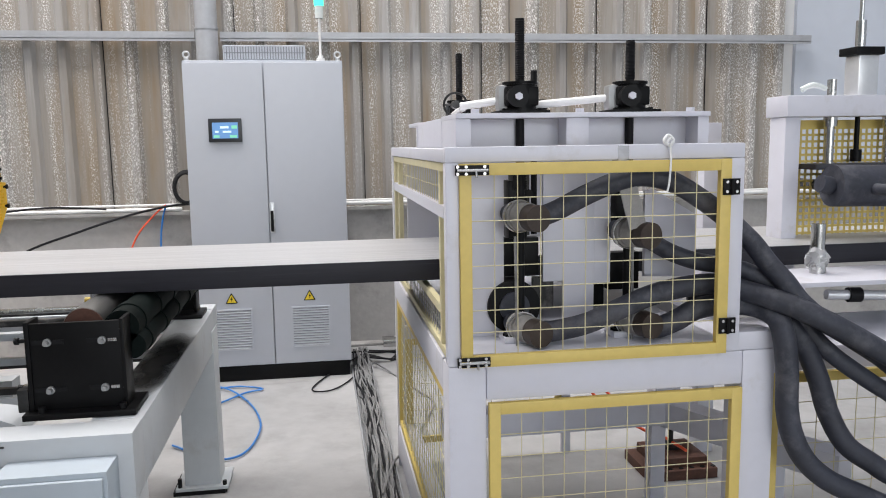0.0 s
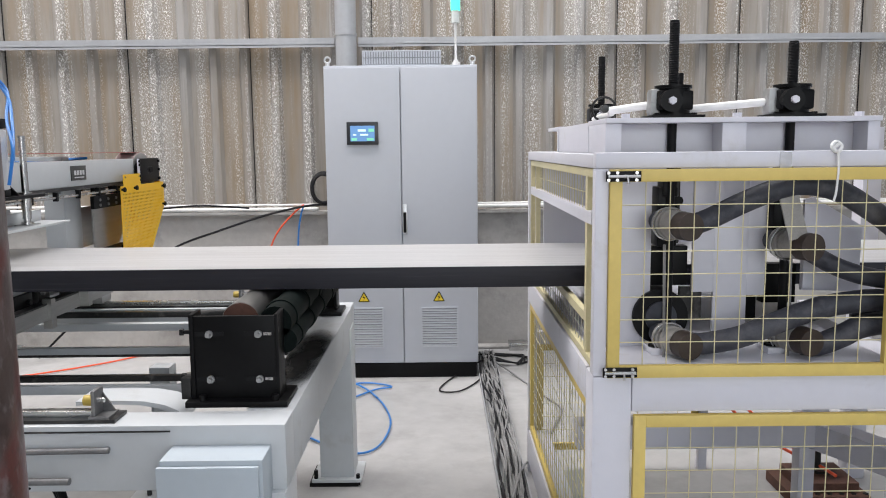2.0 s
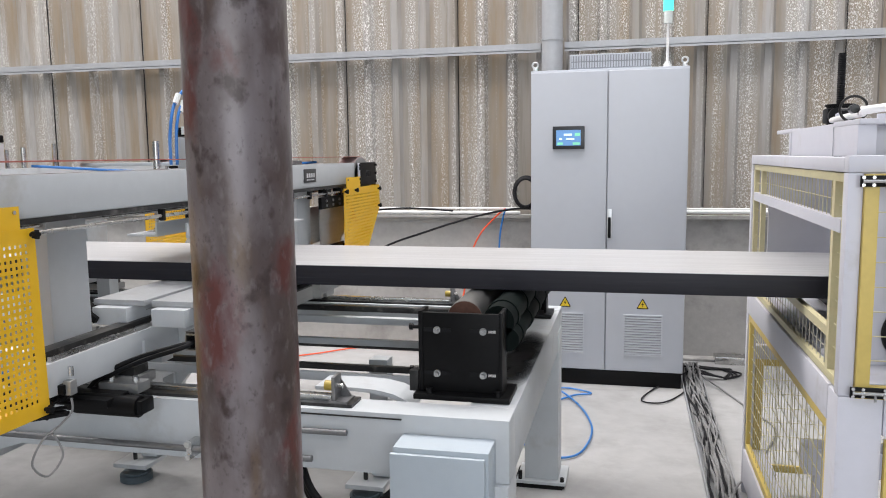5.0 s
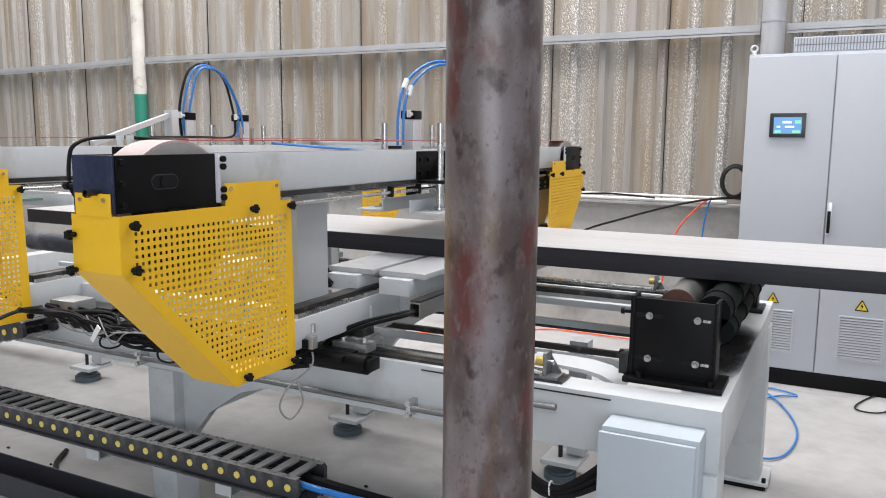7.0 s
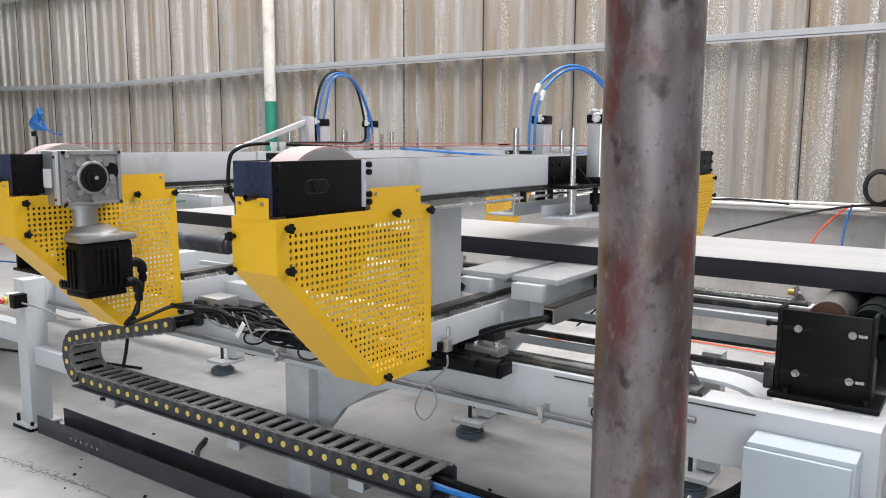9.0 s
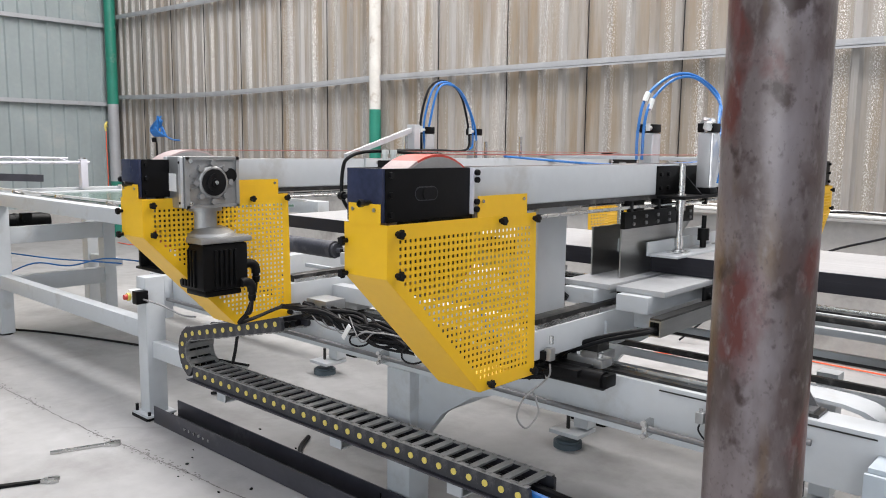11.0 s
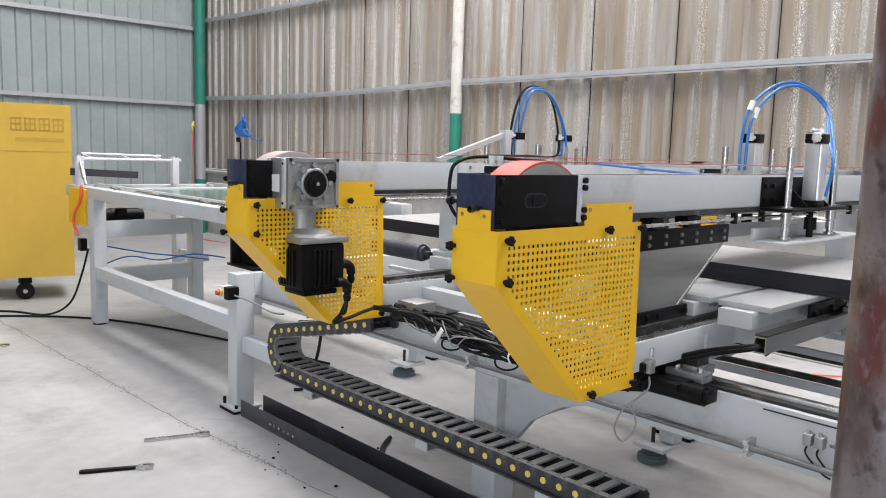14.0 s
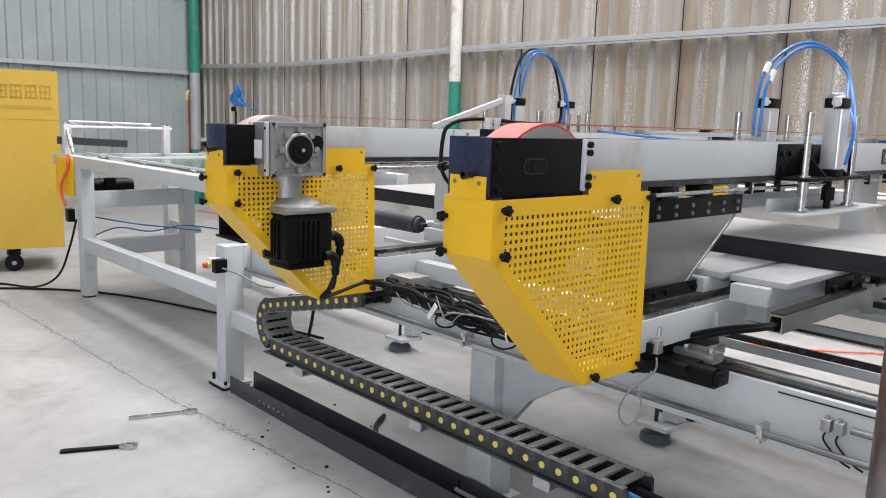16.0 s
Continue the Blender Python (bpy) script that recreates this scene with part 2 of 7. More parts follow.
def cladding_material(name="weathered_ribbed_sheet", tone=1.0, grey=0.0):
    """Old ribbed sheeting: grey with brown run-down stains and pale crumbly streaks."""
    m = bpy.data.materials.new(name)
    m.use_nodes = True
    n, l = m.node_tree.nodes, m.node_tree.links
    b = n["Principled BSDF"]
    co = n.new("ShaderNodeTexCoord")

    def noise_of(scale, stretch, detail=5, rough=0.6):
        mp = n.new("ShaderNodeMapping")
        mp.inputs["Scale"].default_value = stretch
        l.new(co.outputs["Object"], mp.inputs[0])
        k = n.new("ShaderNodeTexNoise")
        k.inputs["Scale"].default_value, k.inputs["Detail"].default_value, k.inputs["Roughness"].default_value = scale, detail, rough
        l.new(mp.outputs[0], k.inputs["Vector"])
        return k.outputs[0]

    def ramp_of(src, p0, p1, c0=(0, 0, 0), c1=(1, 1, 1)):
        r = n.new("ShaderNodeValToRGB")
        r.color_ramp.elements[0].position, r.color_ramp.elements[1].position = p0, p1
        r.color_ramp.elements[0].color, r.color_ramp.elements[1].color = (*c0, 1), (*c1, 1)
        l.new(src, r.inputs[0])
        return r.outputs[0]

    def mix_of(fac, a, c):
        mx = n.new("ShaderNodeMix")
        mx.data_type = "RGBA"
        l.new(fac, mx.inputs[0])
        l.new(a, mx.inputs[6])
        if isinstance(c, tuple):
            mx.inputs[7].default_value = (*c, 1)
        else:
            l.new(c, mx.inputs[7])
        return mx.outputs[2]

    def tint(c):
        g = sum(c) / 3
        return tuple((v + (g - v) * grey) * tone for v in c)

    base = ramp_of(noise_of(1.2, (1, 1, 0.3)), 0.35, 0.65, tint((0.50, 0.455, 0.40)), tint((0.61, 0.57, 0.52)))
    brown = ramp_of(noise_of(2.6, (2.2, 1, 0.22), 7, 0.62), 0.42, 0.64)
    col = mix_of(brown, base, tint((0.45, 0.345, 0.235)))
    fine = ramp_of(noise_of(9, (4, 1, 0.25), 6), 0.50, 0.72)
    col = mix_of(fine, col, tint((0.44, 0.395, 0.335)))
    band = ramp_of(noise_of(1.6, (5, 1, 0.08), 3), 0.47, 0.60)
    speck = ramp_of(noise_of(105, (1, 1, 0.65), 5, 0.75), 0.51, 0.59)
    mul = n.new("ShaderNodeMath")
    mul.operation = "MULTIPLY"
    l.new(band, mul.inputs[0])
    l.new(speck, mul.inputs[1])
    col = mix_of(mul.outputs[0], col, (0.84, 0.83, 0.80))
    l.new(col, b.inputs["Base Color"])
    b.inputs["Roughness"].default_value = 0.5
    bp = n.new("ShaderNodeBump")
    bp.inputs["Strength"].default_value, bp.inputs["Distance"].default_value = 0.35, 0.006
    l.new(noise_of(40, (1, 1, 0.4), 5), bp.inputs["Height"])
    l.new(bp.outputs[0], b.inputs["Normal"])
    return m


CLADDING = cladding_material(tone=0.61)
RIB = cladding_material("grey_rib_of_sheet", 0.64, 0.50)


def rust_pole_material():
    """Grey primed pipe, browned by rust in long runs with purple-brown patches."""
    m = bpy.data.materials.new("rust_stained_pipe")
    m.use_nodes = True
    n, l = m.node_tree.nodes, m.node_tree.links
    b = n["Principled BSDF"]
    co = n.new("ShaderNodeTexCoord")
    last = None
    for scale, stretch, p0, p1, colour in ((1, (1, 1, 1), 0, 1, (0.20, 0.17, 0.172)), (5.5, (1, 1, 0.45), 0.42, 0.60, (0.062, 0.042, 0.038)),
                                           (9, (1, 1, 0.75), 0.48, 0.58, (0.085, 0.060, 0.056)), (11, (1.2, 1.2, 0.22), 0.55, 0.70, (0.135, 0.085, 0.045)),
                                           (8.5, (1, 1, 0.6), 0.54, 0.62, (0.110, 0.034, 0.030)), (10, (1, 1, 0.4), 0.55, 0.74, (0.22, 0.195, 0.205)),
                                           (17, (1, 1, 0.8), 0.58, 0.66, (0.048, 0.030, 0.028)), (60, (1, 1, 0.5), 0.55, 0.80, (0.19, 0.165, 0.165)), (120, (1, 1, 0.7), 0.58, 0.85, (0.05, 0.034, 0.032))):
        if last is None:
            rgb = n.new("ShaderNodeRGB")
            rgb.outputs[0].default_value = (*colour, 1)
            last = rgb.outputs[0]
            continue
        mp = n.new("ShaderNodeMapping")
        mp.inputs["Scale"].default_value = stretch
        mp.inputs["Location"].default_value = (scale * 3.1, scale, 0)
        l.new(co.outputs["Object"], mp.inputs[0])
        k = n.new("ShaderNodeTexNoise")
        k.inputs["Scale"].default_value, k.inputs["Detail"].default_value = scale, 9
        l.new(mp.outputs[0], k.inputs["Vector"])
        r = n.new("ShaderNodeValToRGB")
        r.color_ramp.elements[0].position, r.color_ramp.elements[1].position = p0, p1
        l.new(k.outputs[0], r.inputs[0])
        mx = n.new("ShaderNodeMix")
        mx.data_type = "RGBA"
        l.new(r.outputs[0], mx.inputs[0])
        l.new(last, mx.inputs[6])
        mx.inputs[7].default_value = (*colour, 1)
        last = mx.outputs[2]
    l.new(last, b.inputs["Base Color"])
    b.inputs["Roughness"].default_value = 0.33
    b.inputs["Metallic"].default_value = 0.10
    k = n.new("ShaderNodeTexNoise")
    k.inputs["Scale"].default_value = 60
    l.new(co.outputs["Object"], k.inputs["Vector"])
    bp = n.new("ShaderNodeBump")
    bp.inputs["Strength"].default_value, bp.inputs["Distance"].default_value = 0.25, 0.003
    l.new(k.outputs[0], bp.inputs["Height"])
    l.new(bp.outputs[0], b.inputs["Normal"])
    return m


RUSTPOLE = rust_pole_material()


# ---- mesh tools ----
def box(bm, x0, x1, y0, y1, z0, z1, bevel=0.0):
    m = Matrix.LocRotScale(((x0 + x1) / 2, (y0 + y1) / 2, (z0 + z1) / 2), None, (abs(x1 - x0), abs(y1 - y0), abs(z1 - z0)))
    vs = bmesh.ops.create_cube(bm, size=1.0, matrix=m)["verts"]
    if bevel:
        es = list({e for v in vs for e in v.link_edges})
        bmesh.ops.bevel(bm, geom=es, offset=bevel, segments=2, affect="EDGES", profile=0.6)


def rod(bm, p0, p1, r, seg=14, r2=None):
    p0, p1 = Vector(p0), Vector(p1)
    d = p1 - p0
    m = Matrix.Translation((p0 + p1) / 2) @ d.to_track_quat("Z", "Y").to_matrix().to_4x4()
    bmesh.ops.create_cone(bm, cap_ends=True, segments=seg, radius1=r, radius2=r if r2 is None else r2, depth=d.length, matrix=m)


def bar(bm, p0, p1, w, h, up=(0, 0, 1)):
    """A square bar from p0 to p1."""
    p0, p1 = Vector(p0), Vector(p1)
    d = (p1 - p0).normalized()
    s = d.cross(Vector(up)).normalized()
    u = s.cross(d)
    vs = [bm.verts.new(p + s * (a * w / 2) + u * (b * h / 2)) for p in (p0, p1) for a, b in ((-1, -1), (1, -1), (1, 1), (-1, 1))]
    for f in ((0, 3, 2, 1), (4, 5, 6, 7), (0, 1, 5, 4), (1, 2, 6, 5), (2, 3, 7, 6), (3, 0, 4, 7)):
        bm.faces.new([vs[i] for i in f])


def spline(pts, steps=6):
    pts = [Vector(p) for p in pts]
    out = []
    for i in range(len(pts) - 1):
        a, b, c, d = pts[max(i - 1, 0)], pts[i], pts[i + 1], pts[min(i + 2, len(pts) - 1)]
        for k in range(steps):
            t = k / steps
            out.append(0.5 * (2 * b + (c - a) * t + (2 * a - 5 * b + 4 * c - d) * t * t + (3 * b - a - 3 * c + d) * t ** 3))
    return out + [pts[-1]]


def tube(bm, pts, r, seg=8, steps=6, smooth=True):
    path = spline(pts, steps) if smooth and len(pts) > 2 else [Vector(p) for p in pts]
    rings, nrm = [], None
    for i, p in enumerate(path):
        d = (path[min(i + 1, len(path) - 1)] - path[max(i - 1, 0)]).normalized()
        if nrm is None:
            nrm = d.orthogonal().normalized()
        nrm = (nrm - d * nrm.dot(d)).normalized()
        bi = d.cross(nrm)
        rings.append([bm.verts.new(p + (nrm * math.cos(2 * math.pi * k / seg) + bi * math.sin(2 * math.pi * k / seg)) * r) for k in range(seg)])
    for a, b in zip(rings, rings[1:]):
        for k in range(seg):
            bm.faces.new((a[k], a[(k + 1) % seg], b[(k + 1) % seg], b[k]))
    bm.faces.new(rings[0][::-1])
    bm.faces.new(rings[-1])


def prism(bm, poly, axis, a0, a1):
    """A polygon of (u, v) pushed along an axis: x takes (y, z), y takes (x, z), z takes (x, y)."""
    def at(u, v, a):
        return {"x": (a, u, v), "y": (u, a, v), "z": (u, v, a)}[axis]
    lo = [bm.verts.new(at(u, v, a0)) for u, v in poly]
    hi = [bm.verts.new(at(u, v, a1)) for u, v in poly]
    bm.faces.new(lo)
    bm.faces.new(hi[::-1])
    for i in range(len(poly)):
        j = (i + 1) % len(poly)
        bm.faces.new((lo[i], hi[i], hi[j], lo[j]))


def lathe(bm, centre, axis, profile, seg=24):
    """A profile of (distance along the axis, radius) turned round the axis."""
    c = Vector(centre)
    q = Vector({"x": (1, 0, 0), "y": (0, 1, 0), "z": (0, 0, 1)}[axis]).to_track_quat("Z", "Y")
    rings = []
    for a, r in profile:
        rings.append([bm.verts.new(c + q @ Vector((r * math.cos(2 * math.pi * k / seg), r * math.sin(2 * math.pi * k / seg), a))) for k in range(seg)])
    for a, b in zip(rings, rings[1:]):
        for k in range(seg):
            bm.faces.new((a[k], a[(k + 1) % seg], b[(k + 1) % seg], b[k]))
    bm.faces.new(rings[0][::-1])
    bm.faces.new(rings[-1])


def inside(poly, u, v):
    ok = False
    for i in range(len(poly)):
        (a, b), (c, d) = poly[i], poly[i - 1]
        if (b > v) != (d > v) and u < (c - a) * (v - b) / (d - b) + a:
            ok = not ok
    return ok


def clip_cell(poly, u0, u1, v0, v1):
    out = list(poly)
    for side, val, sign in ((0, u0, 1), (0, u1, -1), (1, v0, 1), (1, v1, -1)):
        src, out = out, []
        for i in range(len(src)):
            p, q = src[i - 1], src[i]
            pi, qi = (p[side] - val) * sign >= 0, (q[side] - val) * sign >= 0
            if pi != qi:
                t = (val - p[side]) / (q[side] - p[side])
                out.append((p[0] + (q[0] - p[0]) * t, p[1] + (q[1] - p[1]) * t))
            if qi:
                out.append(q)
        if len(out) < 3:
            return []
    return out


def perforated(bm, poly, margin, pitch, hole, put):
    """A sheet with square holes on a grid, within a convex outline; put(u, v) gives the place."""
    us, vs = [p[0] for p in poly], [p[1] for p in poly]
    cu, cv = sum(us) / len(us), sum(vs) / len(vs)
    nu, nv = int((max(us) - min(us)) / pitch) + 1, int((max(vs) - min(vs)) / pitch) + 1

    def far_in(u, v):
        return all(inside(poly, u + du, v + dv) for du, dv in ((margin, 0), (-margin, 0), (0, margin), (0, -margin), (margin * 0.7, margin * 0.7), (-margin * 0.7, -margin * 0.7), (margin * 0.7, -margin * 0.7), (-margin * 0.7, margin * 0.7)))
    for i in range(nu):
        for j in range(nv):
            u0, v0 = min(us) + i * pitch, min(vs) + j * pitch
            u1, v1 = u0 + pitch, v0 + pitch
            if far_in((u0 + u1) / 2, (v0 + v1) / 2):
                g = (pitch - hole) / 2
                o = [bm.verts.new(put(*p)) for p in ((u0, v0), (u1, v0), (u1, v1), (u0, v1))]
                k = [bm.verts.new(put(*p)) for p in ((u0 + g, v0 + g), (u1 - g, v0 + g), (u1 - g, v1 - g), (u0 + g, v1 - g))]
                for a in range(4):
                    b = (a + 1) % 4
                    bm.faces.new((o[a], o[b], k[b], k[a]))
            else:
                c = clip_cell(poly, u0, u1, v0, v1)
                if len(c) >= 3:
                    try:
                        bm.faces.new([bm.verts.new(put(*p)) for p in c])
                    except ValueError:
                        pass
    bmesh.ops.remove_doubles(bm, verts=bm.verts, dist=0.0002)


ORIGIN = {}


def finish(name, bm, mat, smooth=True):
    bmesh.ops.recalc_face_normals(bm, faces=bm.faces)
    me = bpy.data.meshes.new(name)
    bm.to_mesh(me)
    bm.free()
    me.materials.append(mat)
    if smooth:
        me.polygons.foreach_set("use_smooth", [True] * len(me.polygons))
        me.set_sharp_from_angle(angle=radians(32))
    return me


def thing(name, label, category, at=(0, 0, 0), group="", kind=""):
    """An Empty at the thing's base; its parts are meshes given in the world's metres."""
    ob = new(name)
    ob.empty_display_size = 0.1
    ob.location = at
    ORIGIN[ob] = Vector(at)
    return tagged(ob, label, category, group, kind)


def part(name, bm, mat, parent, label="", thick=0.0):
    o = ORIGIN[parent]
    bmesh.ops.translate(bm, verts=bm.verts, vec=-o)
    ob = new(name, finish(name, bm, mat, not thick))
    ob.parent = parent
    ORIGIN[ob] = o
    if thick:
        md = ob.modifiers.new("sheet", "SOLIDIFY")
        md.thickness, md.offset = thick, 0
    if label:
        tagged(ob, label)
    return ob


def solo(name, bm, mat, label, category, at=(0, 0, 0), group="", kind="", thick=0.0):
    """A thing of one mesh."""
    bmesh.ops.translate(bm, verts=bm.verts, vec=-Vector(at))
    ob = new(name, finish(name, bm, mat))
    ob.location = at
    ORIGIN[ob] = Vector(at)
    if thick:
        md = ob.modifiers.new("sheet", "SOLIDIFY")
        md.thickness, md.offset = thick, 0
    return tagged(ob, label, category, group, kind)


def made(build, *args, **kw):
    bm = bmesh.new()
    build(bm, *args, **kw)
    return bm


def boxes(*rows, bevel=0.0):
    bm = bmesh.new()
    for r in rows:
        box(bm, *r, bevel=bevel)
    return bm


def rods(*rows, seg=14):
    bm = bmesh.new()
    for p0, p1, r in rows:
        rod(bm, p0, p1, r, seg)
    return bm


def tubes(*rows, seg=8, steps=6):
    bm = bmesh.new()
    for pts, r in rows:
        tube(bm, pts, r, seg, steps)
    return bm


def bolt_heads(axis, centres, r, depth, seg=6):
    bm = bmesh.new()
    for c in centres:
        e = Vector(c) + Vector({"x": (depth, 0, 0), "y": (0, depth, 0), "z": (0, 0, depth)}[axis])
        rod(bm, c, e, r, seg)
    return bm


# ---- setting ----
WALL_Y = 6.36
XW, XE, YS, ROOFZ = -12.62, 9.0, -7.2, 7.0


def ribbed(bm, x0, x1, z0, z1, y, pitch=0.222, depth=0.035, face=-1, swap=False):
    """Sheeting with trapezoid ribs that run upright."""
    prof, x = [], x0
    while x < x1:
        for dx, dy in ((0, 0), (0.135, 0), (0.155, 1), (0.200, 1), (pitch - 0.0005, 0)):
            if x + dx <= x1:
                prof.append((x + dx, y + face * dy * depth))
        x += pitch
    zs = [z0 + (z1 - z0) * k / 3 for k in range(4)]
    cols = [[bm.verts.new((q, p, z) if swap else (p, q, z)) for z in zs] for p, q in prof]
    for i, (a, b) in enumerate(zip(cols, cols[1:])):
        for k in range(3):
            bm.faces.new((a[k], b[k], b[k + 1], a[k + 1])).material_index = 0 if i % 5 == 0 else 1


flr = solo("floor", boxes((XW - 0.3, XE + 0.3, YS - 12, WALL_Y + 0.3, -0.2, 0.0)), CONCRETE, "light grey power-floated concrete floor with stains and cracks", "floor", kind="structure")
rnd = random.Random(3)
bm = bmesh.new()
CRACK_LINE = [(-8.24, 1.86), (-6.76, 1.92), (-5.28, 1.98), (-4.25, 2.01), (-3.43, 2.08), (-2.8, 2.12), (-2.5, 2.15), (-2.2, 2.18)]


def fleck(bm, x, y, r, z):
    """A tiny ragged scrap of dirt lying flat."""
    a0 = rnd.uniform(0, 6.28)
    bm.faces.new([bm.verts.new((x + r * rnd.uniform(0.5, 1.3) * math.cos(a0 + k * 1.2566), y + r * rnd.uniform(0.35, 0.9) * math.sin(a0 + k * 1.2566), z)) for k in range(5)])


for (ax, ay), (bx, by) in zip(CRACK_LINE, CRACK_LINE[1:]):
    n = int(math.hypot(bx - ax, by - ay) / 0.008)
    for k in range(n):
        f = k / n
        x, y = ax + (bx - ax) * f, ay + (by - ay) * f
        wob = 0.018 * noise.noise(Vector((x * 3.1, y * 3.1, 0))) + 0.008 * noise.noise(Vector((x * 14, y * 14, 4)))
        dens = noise.noise(Vector((x * 2.0, y * 2.0, 7)))
        fleck(bm, x + wob, y + wob, rnd.uniform(0.004, 0.009), 0.0006)
        for q in range(int(3 * max(0, dens + 0.35))):
            fleck(bm, x + wob + rnd.gauss(0, 0.012), y + wob + rnd.gauss(0, 0.016), rnd.uniform(0.003, 0.010), 0.0008)
part("crack", bm, CRACK, flr, "long crack in the concrete with crumbled dirt")
wall_n = solo("wall_north", boxes((XW, XE, WALL_Y - 0.02, WALL_Y + 0.25, 0.0, 1.03)), PLINTH, "rough cement-rendered plinth wall with dark stains", "wall", kind="structure")
bm = bmesh.new()
x = XW
while x < 4.1:
    ribbed(bm, x, min(x + 0.888, 4.14), 1.03, ROOFZ, WALL_Y + 0.05)
    x += 0.888
clad = part("cladding", bm, CLADDING, wall_n, "weathered ribbed sheeting with brown run stains", thick=0.003)
clad.data.materials.append(RIB)
bm = bmesh.new()
x = XW
while x < 4.1:
    box(bm, x - 0.0022, x + 0.0022, WALL_Y + 0.028, WALL_Y + 0.036, 1.03, ROOFZ)
    x += 0.888
part("sheet_lap", bm, RUBBER, wall_n, "dark open laps between the sheets")
part("outer_skin", boxes((XW, 4.14, WALL_Y + 0.10, WALL_Y + 0.25, 1.03, ROOFZ)), ROOF, wall_n)
part("end_panel", boxes((4.14, XE, WALL_Y + 0.06, WALL_Y + 0.25, 1.03, ROOFZ)), PALEWALL, wall_n, "pale blue smooth wall panel")
part("ledge", boxes((XW, XE, WALL_Y - 0.07, WALL_Y + 0.03, 1.012, 1.034)), PLINTH, wall_n)
solo("conduit", rods(((XW + 0.2, WALL_Y - 0.055, 1.050), (-0.60, WALL_Y - 0.055, 1.050), 0.014), ((0.50, WALL_Y - 0.055, 1.062), (XE - 0.2, WALL_Y - 0.055, 1.062), 0.014), ((XW + 0.2, WALL_Y - 0.045, 1.082), (XE - 0.2, WALL_Y - 0.045, 1.082), 0.008)), WHITEPIPE, "white plastic conduit along the plinth top", "conduit", kind="structure")
wall_w = solo("wall_west", boxes((XW - 0.25, XW - 0.08, YS, WALL_Y + 0.25, 0.0, ROOFZ)), SHEET, "grey-green ribbed sheet wall", "wall", kind="structure")
part("cladding", made(ribbed, YS, WALL_Y, 0.5, ROOFZ, XW - 0.04, 0.20, 0.025, 1, True), SHEET, wall_w, thick=0.003)
part("plinth", boxes((XW - 0.08, XW + 0.02, YS, WALL_Y - 0.02, 0.0, 0.5)), PLINTH, wall_w)
solo("wall_east", boxes((XE, XE + 0.25, YS, WALL_Y + 0.25, 0.0, ROOFZ)), PALEWALL, "pale wall sheet", "wall", kind="structure")
# Unseen wall, invented along with its wide opening for the fill lamp.
wall_s = solo("wall_south", boxes((XW - 0.25, -2.6, YS - 0.25, YS, 0, ROOFZ), (6.6, XE + 0.25, YS - 0.25, YS, 0, ROOFZ), (-2.6, 6.6, YS - 0.25, YS, 4.8, ROOFZ)), SHEET, "unseen sheet wall added behind the camera, open for the fill lamp", "wall", kind="structure")
bm = bmesh.new()
ys = [YS - 0.25] + sorted(sum(([y - 1.3, y + 1.3] for _, y in SKYLIGHTS), [])) + [WALL_Y + 0.25]
for a, b in zip(ys[::2], ys[1::2]):
    box(bm, XW - 0.25, XE + 0.25, a, b, ROOFZ, ROOFZ + 0.08)
for _, y in SKYLIGHTS:
    box(bm, XW - 0.25, -10.0, y - 1.3, y + 1.3, ROOFZ, ROOFZ + 0.08)
    box(bm, 3.4, XE + 0.25, y - 1.3, y + 1.3, ROOFZ, ROOFZ + 0.08)
solo("ceiling", bm, ROOF, "grey sheet roof with three long skylights", "ceiling", kind="structure")


def girt(name, x0, x1, z, sag=0.0):
    bm = bmesh.new()
    pts = [(x0 + (x1 - x0) * k / 6, WALL_Y - 0.02, z - sag * math.sin(math.pi * k / 6)) for k in range(7)]
    for a, b in zip(pts, pts[1:]):
        bar(bm, a, b, 0.06, 0.05)
        bar(bm, (a[0], a[1] - 0.028, a[2] - 0.030), (b[0], b[1] - 0.028, b[2] - 0.030), 0.004, 0.02)
    return solo(name, bm, GIRT, "galvanised steel girt across the ribbed wall", "girt", at=(x0, WALL_Y - 0.02, z), group="wall girts", kind="structure")


for zz in (2.25, 3.50, 4.75):
    girt("girt", -12.5, -6.47, zz, 0.05)
    girt("girt", -6.33, -0.45, zz, 0.0)
    girt("girt", -0.28, 4.2, zz, 0.0)
for zz in (2.13, 3.36, 4.6):
    solo("girt", boxes((XW - 0.005, XW + 0.06, YS, WALL_Y - 0.15, zz - 0.03, zz + 0.03)), GIRT, "galvanised steel girt across the side wall", "girt", at=(XW, 0, zz), group="wall girts", kind="structure")
# columns along the wall
solo("column", rods(((-0.363, WALL_Y - 0.10, 0), (-0.363, WALL_Y - 0.10, ROOFZ), 0.075), ((-0.363, WALL_Y - 0.10, 2.28), (-0.363, WALL_Y - 0.10, 2.295), 0.079), seg=24), GIRT, "round grey steel pipe column behind the cabinet", "column", at=(-0.363, WALL_Y - 0.10, 0), kind="structure")
col = thing("column", "round white column with a green foot and rust streaks", "column", (-6.37, WALL_Y - 0.06, 0), kind="structure")
part("shaft", rods(((-6.37, WALL_Y - 0.06, 1.905), (-6.37, WALL_Y - 0.06, ROOFZ), 0.062), ((-6.37, WALL_Y - 0.06, 1.95), (-6.37, WALL_Y - 0.06, 2.0), 0.064), seg=24), DIRTYWHITE, col)
part("foot", rods(((-6.37, WALL_Y - 0.06, 0), (-6.37, WALL_Y - 0.06, 1.905), 0.064), seg=24), GREEN, col, "green painted lower shaft")
col = thing("column", "green corner column with a grey lower shaft", "column", (-12.46, WALL_Y - 0.12, 0), kind="structure")
